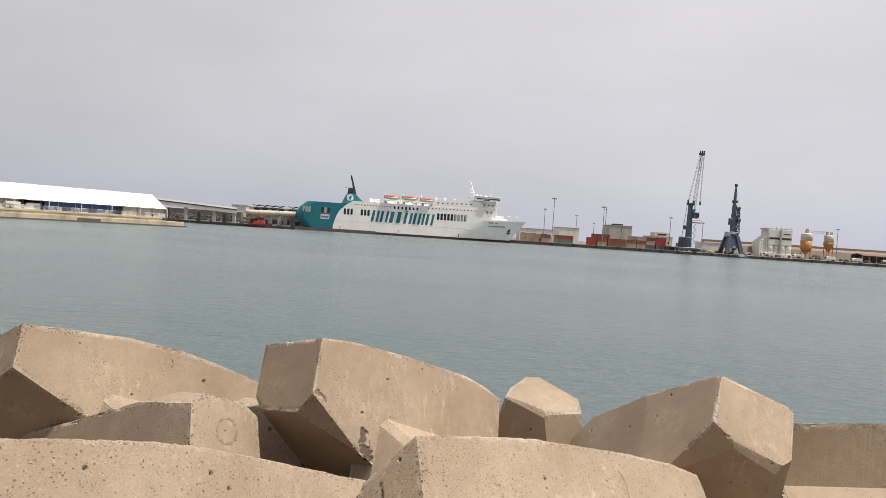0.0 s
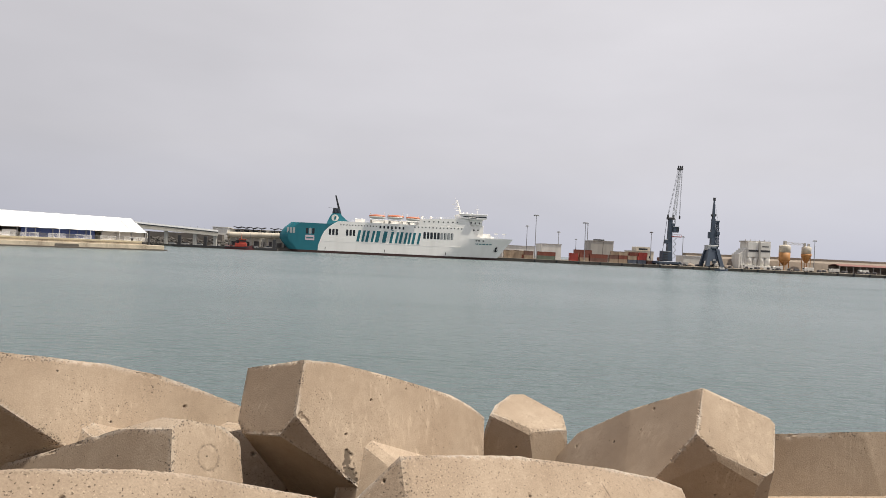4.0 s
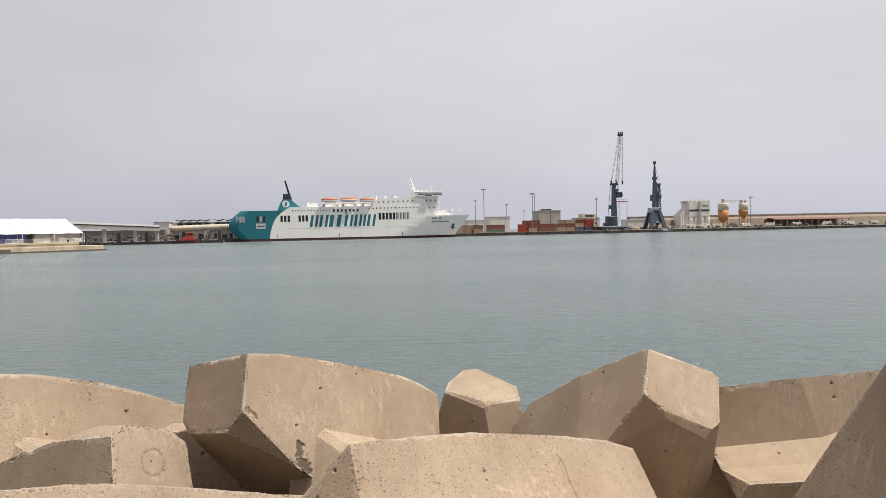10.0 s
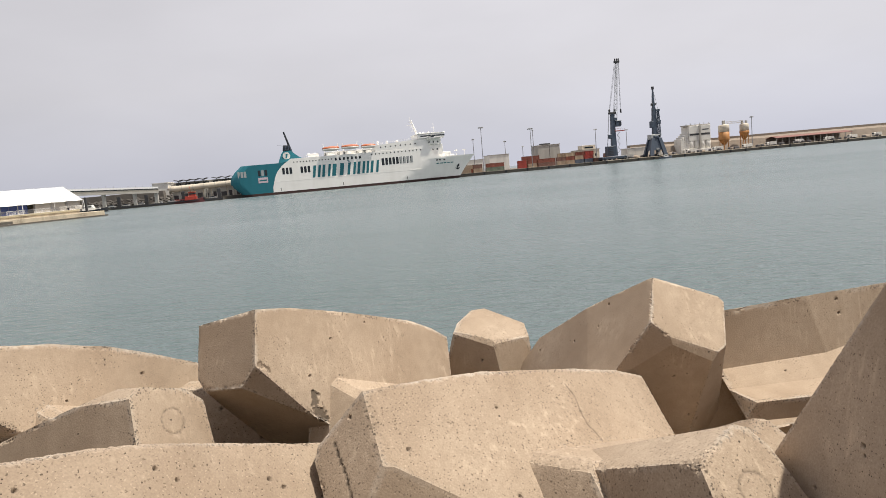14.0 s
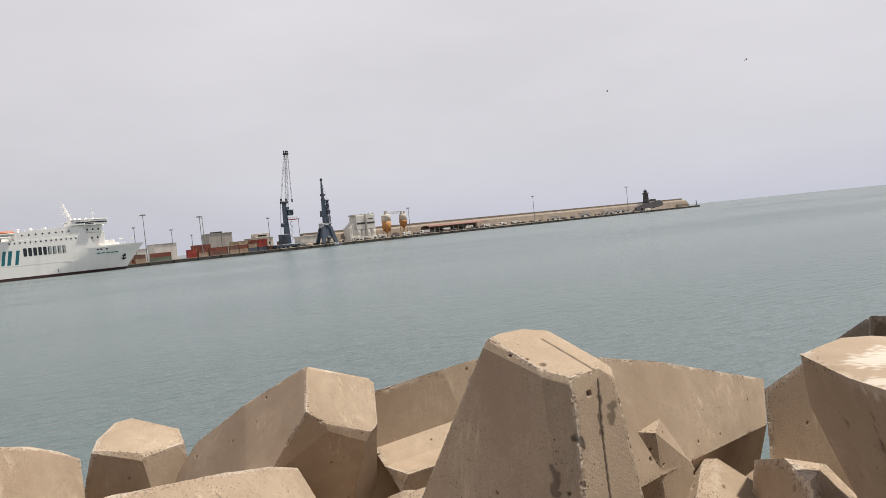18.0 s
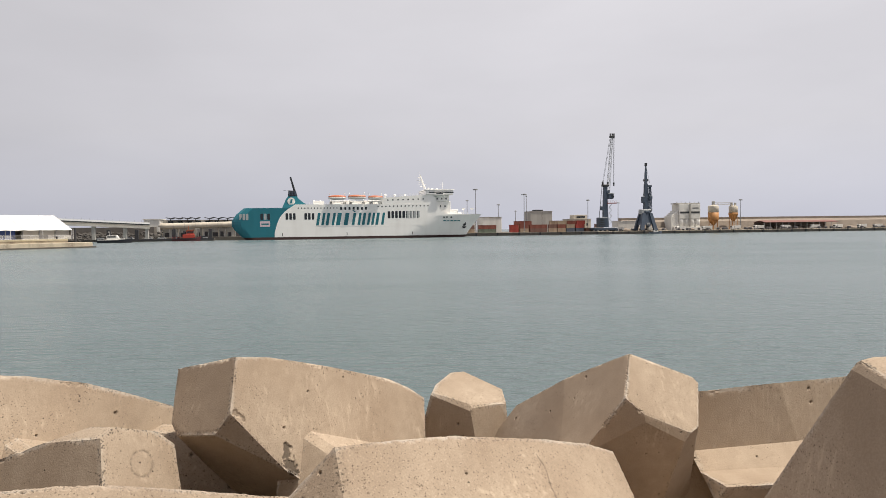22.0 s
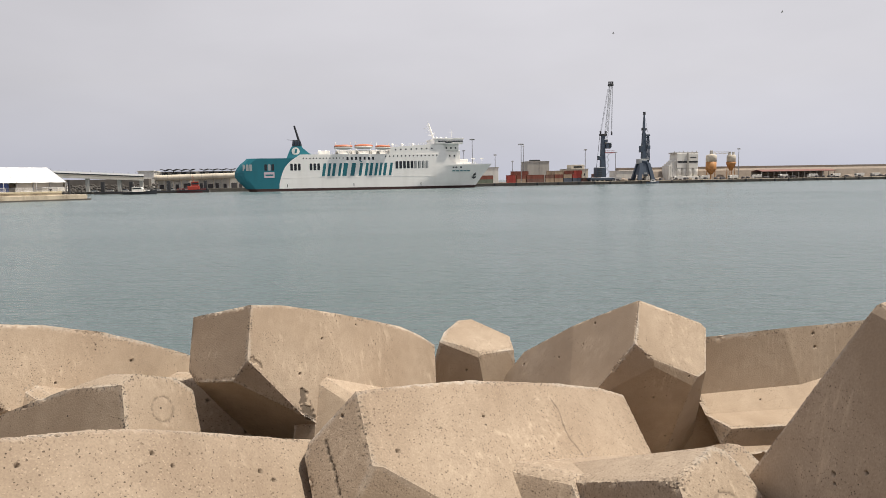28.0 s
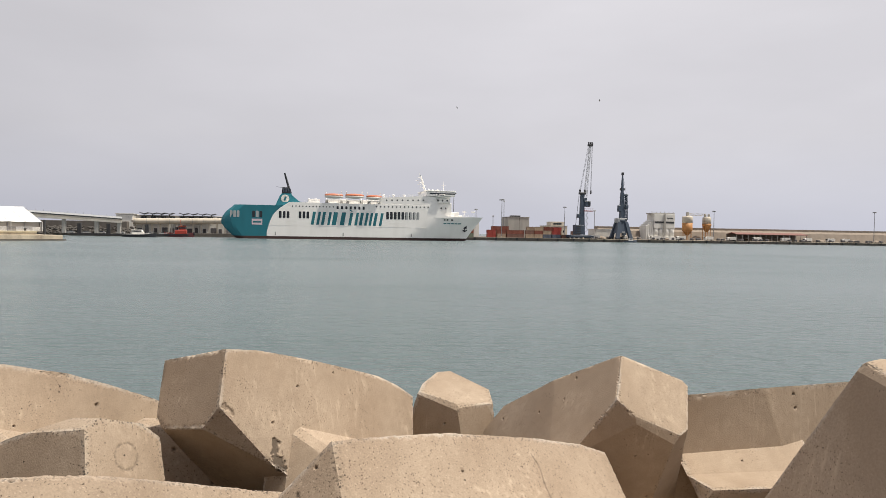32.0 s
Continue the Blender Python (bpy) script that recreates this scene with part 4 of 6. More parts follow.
def hull_strip(xa, xb, levels, cols):
    """Shell plating of both sides between two curves over the given heights, closed along its top."""
    bm = bmesh.new()
    near, far = [], []
    for z in levels:
        a, b = xa(z), xb(z)
        rn, rf = [], []
        for i in range(cols + 1):
            x = a + (b - a) * i / cols
            hb = half_breadth(x, z)
            rn.append(bm.verts.new((x, 11 - hb, z)))
            rf.append(bm.verts.new((x, 11 + hb, z)))
        near.append(rn)
        far.append(rf)
    for p, q in zip(near, near[1:]):
        for i in range(cols):
            bm.faces.new((p[i], p[i + 1], q[i + 1], q[i]))
    for p, q in zip(far, far[1:]):
        for i in range(cols):
            bm.faces.new((p[i + 1], p[i], q[i], q[i + 1]))
    for k in (0, -1):
        for i in range(cols):
            bm.faces.new((near[k][i], near[k][i + 1], far[k][i + 1], far[k][i]))
    for i in (0, -1):
        for j in range(len(levels) - 1):
            bm.faces.new((near[j][i], near[j + 1][i], far[j + 1][i], far[j][i]))
    bmesh.ops.remove_doubles(bm, verts=bm.verts[:], dist=0.001)
    bmesh.ops.recalc_face_normals(bm, faces=bm.faces[:])
    return bm


def ship_window(ship, x, z, w, h, material, y=0.0, depth=0.12, corner=0.25):
    """A window: recessed rim and pane."""
    c = min(corner, w * 0.4, h * 0.4)
    poly = [(x + c, z), (x + w - c, z), (x + w, z + c), (x + w, z + h - c), (x + w - c, z + h), (x + c, z + h), (x, z + h - c), (x, z + c)]
    return part("window", plate(poly, y - 0.05, y + depth), material, ship)


def slanted(poly, k=0.2):
    return [(x + (z) * k, z) for x, z in poly]


def lifeboat(ship, x, length, z):
    hull = []
    for i in range(9):
        k = i / 8 * 2 - 1
        s = max(0.12, (1 - abs(k) ** 2.6))
        xx = x + length * i / 8
        hull.append([(xx, -1.2 + 1.5 * math.cos(a) * s, z + 1.5 + (0.0 if math.sin(a) > 0 else 1.5) * math.sin(a) * (0.55 + 0.45 * s)) for a in [math.pi * (1 + j / 8) for j in range(9)]])
    b = part("lifeboat_hull", loft(hull), M_BOATWHITE, ship, "white lifeboat hull", True)
    top = []
    for i in range(9):
        k = i / 8 * 2 - 1
        s = max(0.14, (1 - abs(k) ** 2.6))
        xx = x + length * i / 8
        top.append([(xx, -1.2 + 1.5 * math.cos(a) * s, z + 1.5 + 1.25 * math.sin(a) * (0.5 + 0.5 * s)) for a in [math.pi * j / 8 for j in range(9)]])
    part("lifeboat_canopy", loft(top), M_ORANGE, b, "orange lifeboat canopy", True)
    for k in (0.1, 0.9):
        bm = bmesh.new()
        xx = x + length * k
        beam(bm, (xx, 1.6, z - 2.2), (xx, 1.0, z + 2.25), 0.22)
        beam(bm, (xx, 1.05, z + 2.1), (xx + (0.3 if k > 0.5 else -0.3), -0.62, z + 3.95), 0.2)
        beam(bm, (xx + (0.3 if k > 0.5 else -0.3), -0.55, z + 4.0), (xx, -1.2, z + 2.6), 0.08)
        part("davit", bm, M_WHITE, ship, "white steel davit")
    bm = bmesh.new()
    box(bm, x + length * 0.1, x + length * 0.9, -0.6, 1.4, z - 0.7, z - 0.45)
    beam(bm, (x + length * 0.2, 0.6, z - 2.2), (x + length * 0.35, -0.2, z - 0.6), 0.15)
    beam(bm, (x + length * 0.8, 0.6, z - 2.2), (x + length * 0.65, -0.2, z - 0.6), 0.15)
    part("boat_cradle", bm, M_WHITE, ship)


def railing(ship, a, b, n, h=1.1, material=None, name="railing"):
    a, b = Vector(a), Vector(b)
    bm = bmesh.new()
    for i in range(n + 1):
        p = a.lerp(b, i / n)
        beam(bm, p, p + Vector((0, 0, h)), 0.05)
    for k in (0.5, 1.0):
        beam(bm, a + Vector((0, 0, h * k)), b + Vector((0, 0, h * k)), 0.045)
    return part(name, bm, material or M_WHITE, ship)


def build_ferry():
    ship = empty("ferry")
    tagged(ship, "white and teal car ferry leaving its berth", "ship")
    z_low = [1.4, 2.5, 4, 5.5, 7, 8.5, 10, 11.5, 12.6]
    part("hull_stern", hull_strip(stern_x, border_x, z_low + [14, 15.5, 17.4], 14), M_TEAL, ship, "teal painted stern of the hull")
    part("hull", hull_strip(border_x, bow_x, z_low, 60), M_WHITE, ship, "white hull with a flared bow")
    part("boot_top", hull_strip(lambda z: stern_x(z) + 0.6, bow_x, [-3.0, 0.0, 1.4], 60), M_BOOT, ship, "dark red-brown waterline band")
    # decks above the hull
    part("upper_side", hull_strip(border_x, lambda z: 113.5 - (z - 12.6) * 0.15, [12.6, 14, 16, 17.4, 19.3], 10), M_WHITE, ship)
    part("deckhouse", plate([(82, 19.3), (112.4, 19.3), (109.5, 24.4), (104, 24.4), (82, 22.9)], 0.1, 21.9), M_WHITE, ship)
    sweep = [(112.3, 12.6), (124, 12.6), (120.6, 13.2), (118, 14.2), (116, 15.8), (114.6, 18.2), (113.4, 21.4), (112.2, 24.2), (109.4, 24.4), (110, 19.0)]
    part("side_sweep", plate(sweep, 0.06, 0.5), M_WHITE, ship, "curved side plating down to the foredeck")
    part("side_sweep", plate(sweep, 21.5, 21.94), M_WHITE, ship)
    bow = hull_strip(lambda z: 120.5, bow_x, [12.6, 13.0, 13.6], 22)
    part("bulwark", bow, M_WHITE, ship)
    part("foredeck_house", boxed(112, 122.5, 3, 19, 12.6, 21.0, 0.15), M_WHITE, ship)
    part("foredeck_house", boxed(122, 127.5, 5, 17, 12.6, 16.2, 0.15), M_WHITE, ship)
    part("bridge_front", boxed(108.5, 121.5, 2, 20, 21.0, 24.6, 0.2), M_WHITE, ship)
    part("bridge", boxed(107.4, 123.4, -0.6, 22.6, 24.6, 27.2, 0.25), M_WHITE, ship, "white navigation bridge with a window band")
    part("bridge_windows", boxed(109, 123.5, -0.66, 22.66, 25.65, 26.3), M_GLASS, ship, "dark bridge window band")
    part("bridge_roof", boxed(107, 123.9, -0.9, 22.9, 27.2, 27.7, 0.1), M_WHITE, ship)
    part("bridge_wing", boxed(112.5, 117.5, -1.6, 0.0, 24.4, 25.6, 0.15), M_WHITE, ship)
    part("wing_window", boxed(113, 117, -1.66, -1.6, 25.0, 25.5), M_GLASS, ship)
    for x in (44.5, 48.0, 84.5, 90.0, 96.0):
        part("ventilator", lathe([(0.45, 0), (0.45, 1.5), (0.8, 1.6), (0.8, 2.1), (0.3, 2.4)], 10, (x, 5.0)), M_WHITE, ship).location = (0, 0, 19.3 if x < 80 else 22.8)
    railing(ship, (84, 0.5, 23.1), (104, 0.5, 24.4), 14)
    railing(ship, (124, 1.2, 13.6), (133, 4.8, 13.6), 8)
    # fore mast and radar
    bm = bar((109.2, 11, 27.5), (106.2, 11, 36.8), 0.7, 0.35, 8)
    mast = part("mast", bm, M_WHITE, ship, "white raked foremast")
    bm = bmesh.new()
    beam(bm, (103.4, 11, 33.8), (107.6, 11, 33.4), 0.16)
    beam(bm, (106.3, 8, 34.8), (106.3, 14, 34.8), 0.16)
    beam(bm, (104.6, 11, 31.5), (109.6, 11, 31.2), 0.14)
    beam(bm, (105.7, 11, 36.2), (105.5, 11, 38.3), 0.07)
    part("radar", bm, M_WHITE, mast)
    for z, w in ((30.0, 1.6), (32.4, 1.3), (35.2, 1.0)):
        part("mast_platform", boxed(108.4 - (z - 27.5) * 0.32 - w, 108.4 - (z - 27.5) * 0.32 + w, 10.2, 11.8, z, z + 0.25), M_WHITE, mast)
    mast = part("mast", bar((119.8, 11, 27.5), (119.4, 11, 34.0), 0.16, 0.08, 6), M_WHITE, ship)
    part("yard", bar((118.2, 11, 31.4), (120.9, 11, 31.4), 0.09), M_WHITE, mast)
    part("yard", bar((119.5, 9.5, 29.6), (119.5, 12.5, 29.6), 0.1), M_WHITE, mast)
    for k, (xx, zz) in enumerate(((110.5, 27.7), (113.0, 27.7), (116.2, 27.7))):
        part("dome", lathe([(0.5, zz), (0.7, zz + 0.6), (0.55, zz + 1.2), (0.1, zz + 1.45)], 10, (xx, 9 + k)), M_WHITE, ship)
    # funnel
    fun = loft([[(27, 5, 17.4), (42, 5, 18.9), (42, 17, 18.9), (27, 17, 17.4)], [(27.8, 5.5, 19.4), (39, 5.5, 20.2), (39, 16.5, 20.2), (27.8, 16.5, 19.4)], [(29.2, 6, 22.6), (35.8, 6, 23.0), (35.8, 16, 23.0), (29.2, 16, 22.6)], [(31.0, 6.6, 25.0), (34.6, 6.6, 25.2), (34.6, 15.4, 25.2), (31.0, 15.4, 25.0)]])
    funnel = part("funnel", fun, M_TEAL, ship, "teal funnel with a pale round emblem")
    part("funnel_top", loft([[(30.2, 6.2, 24.2), (35.4, 6.2, 24.4), (35.4, 15.8, 24.4), (30.2, 15.8, 24.2)], [(30.6, 6.8, 27.4), (34.6, 6.8, 27.2), (34.6, 15.2, 27.2), (30.6, 15.2, 27.4)]]), M_BLACK, funnel, "black louvred funnel top")
    for k in range(5):
        part("louvre", boxed(30.9 + k * 0.85, 31.3 + k * 0.85, 6.1, 6.6, 24.6, 26.8), M_GREYBLUE, funnel)
    disc = [(32.0 + 2.1 * math.cos(a), 21.3 + 2.1 * math.sin(a)) for a in [2 * math.pi * i / 20 for i in range(20)]]
    part("emblem", plate(disc, 5.45, 5.75), M_BOATWHITE, funnel, "pale round emblem")
    part("emblem_mark", plate([(31.4, 20.2), (32.4, 20.2), (32.8, 22.4), (31.8, 22.4)], 5.35, 5.45), M_TEAL, funnel)
    part("exhaust_pipe", bar((35.2, 11, 22.5), (31.7, 11, 35.2), 0.75, 0.5, 8), M_BLACK, funnel, "black raked exhaust pipe")
    part("aerial", bar((27.6, 9, 27.6), (30.6, 9, 27.2), 0.1), M_BLACK, funnel)
    # aft deck clutter and fore deck gear
    railing(ship, (42, 0.4, 19.3), (52, 0.4, 19.3), 8)
    part("deck_housing", boxed(44, 50, 4, 14, 19.3, 21.4, 0.1), M_WHITE, ship)
    part("deck_housing", boxed(54, 81, 4, 18, 19.3, 21.6, 0.1), M_WHITE, ship)
    for x in (52.8, 60.5, 63.8, 71.2, 75.5):
        part("deck_locker", boxed(x, x + 1.4, 1.4, 2.6, 19.3, 20.8, 0.08), M_GREYWALL, ship)
    lifeboat(ship, 52.2, 9.6, 21.6)
    lifeboat(ship, 63.0, 9.8, 21.8)
    lifeboat(ship, 74.2, 8.2, 21.4)
    for x in (132.0, 137.2):
        bm = bar((x, 10, 13), (x, 10, 17.2), 0.12, 0.1, 6)
        box(bm, x - 0.9, x + 0.9, 9.6, 10.4, 16.3, 17.0)
        part("deck_light", bm, M_WHITE, ship)
    part("windlass", boxed(128, 130.4, 8, 13, 12.8, 14.6, 0.2), M_WHITE, ship)
    # stern bulge and gear
    part("stern_platform", boxed(0.2, 6.5, 3, 19, 7.2, 8.4, 0.3), M_TEAL, ship)
    # windows
    for x in (4.6, 6.3, 8.0):
        ship_window(ship, x, 10.9, 1.3, 3.4, M_PALE, 11 - half_breadth(x + 0.6, 12) - 0.02)
    for k, x in enumerate((15.6, 17.4, 19.2)):
        ship_window(ship, x, 11.0, 1.4, 3.3, M_GLASS if k != 1 else M_PALE)
    part("poster", boxed(15.4, 20.6, -0.06, 0.1, 7.2, 10.2), M_PINK, ship, "pale pink poster on the hull side")
    part("poster_print", boxed(16.0, 20.0, -0.08, -0.06, 8.2, 9.0), M_LETTER, ship)
    for x in (28.9, 30.9, 32.9, 39.0, 41.0, 43.0):
        ship_window(ship, x, 10.9, 1.35, 3.6, M_GLASS)
    for k in range(9):
        ship_window(ship, 85.2 + k * 2.1, 11.3 + k * 0.02, 1.5, 4.0, M_GLASS if k < 5 else M_PALE)
        if k >= 5:
            part("window_bar", boxed(85.2 + k * 2.1, 85.6 + k * 2.1, -0.07, -0.05, 11.4, 15.2), M_GLASS, ship)
    for k in range(7):
        ship_window(ship, 58.6 + k * 2.3, 16.2, 1.1, 1.6, M_GLASS, 0, 0.12, 0.15)
    for k in range(13):
        ship_window(ship, 35.5 + k * 1.75, 16.9, 0.6, 0.7, M_GLASS, 0, 0.12, 0.2)
    for k in range(14):
        ship_window(ship, 79.5 + k * 2.2, 17.6 + k * 0.03, 0.7, 0.8, M_GLASS, 0, 0.12, 0.22)
    for k in range(8):
        ship_window(ship, 85.0 + k * 2.9, 21.2 + k * 0.08, 0.8, 0.8, M_GLASS, 0.1, 0.12, 0.22)
    for k in range(3):
        ship_window(ship, 114.0 + k * 2.6, 21.9, 0.8, 1.0, M_GLASS, 1.95, 0.12, 0.2)
    for k in range(3):
        ship_window(ship, 113.5 + k * 2.6, 17.6, 0.8, 1.0, M_GLASS, 2.95, 0.12, 0.2)
    # company name as plain slanted shapes
    z0, z1, lean = 7.7, 14.5, 0.17
    x = 45.2
    for w in (4.2, 4.6, 3.2, 3.4, 4.6, 4.2, 1.3, 4.6):
        bars = ((0.0, 1.5), (w - 1.35, 1.35)) if w > 3.9 else ((0.0, 2.2 if w > 2 else w),)
        for d, v in bars:
            poly = [(x + d, z0), (x + d + v, z0), (x + d + v + (z1 - z0) * lean, z1), (x + d + (z1 - z0) * lean, z1)]
            part("name_shape", plate(poly, -0.07, 0.05), M_LETTER, ship, "teal slanted name shape")
        x += w + 1.05
    part("name_shape", plate([(66.2, 15.0), (67.4, 15.0), (66.0, 16.0), (65.2, 16.0)], -0.07, 0.05), M_LETTER, ship, "teal slanted name shape")
    for k in range(5):
        xx = 117.5 + k * 2.3
        hb = half_breadth(xx + 0.9, 10)
        part("name_bar", boxed(xx, xx + 1.6, 10.75 - hb, 11.0 - hb + 0.4, 9.4, 9.9), M_LETTER, ship)
    for xx in (117.5, 119.2, 122.0):
        hb = half_breadth(xx, 11.6)
        part("mooring_port", boxed(xx, xx + 1.0, 10.85 - hb, 11.3 - hb, 11.3, 12.0), M_GLASS, ship)
    hb = half_breadth(131.6, 6.5)
    bm = bmesh.new()
    beam(bm, (131.6, 10.8 - hb, 5.4), (131.6, 10.3 - hb, 8.0), 0.3)
    beam(bm, (130.4, 10.7 - hb, 6.2), (131.6, 10.8 - hb, 5.3), 0.35)
    beam(bm, (132.8, 10.7 - hb, 6.2), (131.6, 10.8 - hb, 5.3), 0.35)
    box(bm, 130.6, 132.6, 10.2 - hb, 11.6 - hb, 7.0, 8.6)
    part("anchor", bm, M_BLACK, ship, "black anchor housed in its pocket")
    for xx in (27, 62, 99):
        part("draught_mark", boxed(xx, xx + 0.35, -0.04, 0.02, 2.0, 3.6), M_BLACK, ship)
    part("rubbing_strake", boxed(24, 108, -0.05, 0.1, 7.05, 7.2), M_WHITE, ship)
    return ship


FERRY = build_ferry()
FERRY.scale = (1.018, 1.018, 1.018)


def ferry_rows():
    """The ferry slides off its berth towards the camera and the harbour mouth."""
    rows = []
    for t in range(0, 33, 2):
        s = t / 32
        x = -47.0 + 17.9 * s + 6.9 * s * s + 2.6 * s ** 3
        y = 400 - 32.9 * s - 4.6 * s * s - 6.5 * s ** 3
        h = 7.0 - 1.0 * s
        rows.append((t, pose(x, y, 0, 0, 0, h) @ pose(-47.8, 0, 0)))
    return rows


# ---- the near pier: marquee, fence, van ----
def build_marquee():
    """Long white event marquee along the pier, its far end closed, bays marked by seams."""
    tent = empty("marquee", PIER)
    tagged(tent, "long white fabric marquee standing on the pier", "tent")
    u0, v0, v1, v2, ze, zr = 3.0, 8.2, 21.5, 34.8, 6.3, 11.3
    bay = 5.0
    for k in range(26):
        a, b = u0 + k * bay + 0.04, u0 + (k + 1) * bay - 0.04
        for (p, zp), (q, zq) in (((v0 - 0.5, ze - 0.2), (v1, zr)), ((v1, zr), (v2 + 0.5, ze - 0.2))):
            sag = -0.10
            rows = [[(a + (b - a) * i / 4, p + (q - p) * j / 3, zp + (zq - zp) * j / 3 + sag * math.sin(math.pi * i / 4)) for j in range(4)] for i in range(5)]
            bm = bmesh.new()
            top = [[bm.verts.new(c) for c in r] for r in rows]
            low = [[bm.verts.new((c[0], c[1], c[2] - 0.08)) for c in r] for r in rows]
            for i in range(4):
                for j in range(3):
                    bm.faces.new((top[i][j], top[i + 1][j], top[i + 1][j + 1], top[i][j + 1]))
                    bm.faces.new((low[i][j], low[i][j + 1], low[i + 1][j + 1], low[i + 1][j]))
            for j in range(3):
                bm.faces.new((top[0][j], top[0][j + 1], low[0][j + 1], low[0][j]))
                bm.faces.new((top[4][j], low[4][j], low[4][j + 1], top[4][j + 1]))
            for i in range(4):
                bm.faces.new((top[i][0], low[i][0], low[i + 1][0], top[i + 1][0]))
                bm.faces.new((top[i][3], top[i + 1][3], low[i + 1][3], low[i][3]))
            bmesh.ops.recalc_face_normals(bm, faces=bm.faces[:])
            part("roof_panel", bm, M_TENT, tent)
    for k in range(27):
        u = u0 + k * bay
        part("post", boxed(u - 0.1, u + 0.1, v0, v0 + 0.2, 2.9, ze), M_MAST, tent)
        part("rafter", bar((u, v0, ze - 0.1), (u, v1, zr - 0.1), 0.08), M_MAST, tent)
        part("roof_seam", bar((u, v0 - 0.5, ze - 0.12), (u, v1, zr + 0.08), 0.06), M_SEAM, tent)
    # gable end wall and long back wall
    bm = bmesh.new()
    vs = [bm.verts.new(c) for c in ((u0 + 0.1, v0, 2.9), (u0 + 0.1, v2, 2.9), (u0 + 0.1, v2, ze), (u0 + 0.1, v1, zr - 0.1), (u0 + 0.1, v0, ze))]
    vb = [bm.verts.new(c) for c in ((u0 + 0.2, v0, 2.9), (u0 + 0.2, v2, 2.9), (u0 + 0.2, v2, ze), (u0 + 0.2, v1, zr - 0.1), (u0 + 0.2, v0, ze))]
    bm.faces.new(vs)
    bm.faces.new(vb[::-1])
    for i in range(5):
        bm.faces.new((vs[i], vb[i], vb[(i + 1) % 5], vs[(i + 1) % 5]))
    bmesh.ops.recalc_face_normals(bm, faces=bm.faces[:])
    part("gable_wall", bm, M_GREYWALL, tent)
    part("back_wall", boxed(u0, u0 + 130, v2, v2 + 0.1, 2.9, ze), M_GREYWALL, tent)
    # side sheets behind the posts
    sheets = ((3.5, 18, M_GREYWALL, 2.9, 5.9), (20, 42, M_BLUE, 2.9, 6.0), (43, 47, M_TENT, 2.9, 5.0), (49, 62, M_GREYWALL, 2.9, 5.9), (66, 90, M_BLUE, 2.9, 5.6), (92, 130, M_GREYWALL, 2.9, 5.8))
    for a, b, mt, z0, z1 in sheets:
        n = max(1, round((b - a) / 5))
        for k in range(n):
            part("side_sheet", boxed(a + (b - a) * k / n + 0.05, a + (b - a) * (k + 1) / n - 0.05, v0 + 0.5, v0 + 0.6, z0, z1), mt, tent)
    part("eave_beam", boxed(u0, u0 + 130, v0 - 0.05, v0 + 0.1, ze - 0.35, ze - 0.1), M_MAST, tent)


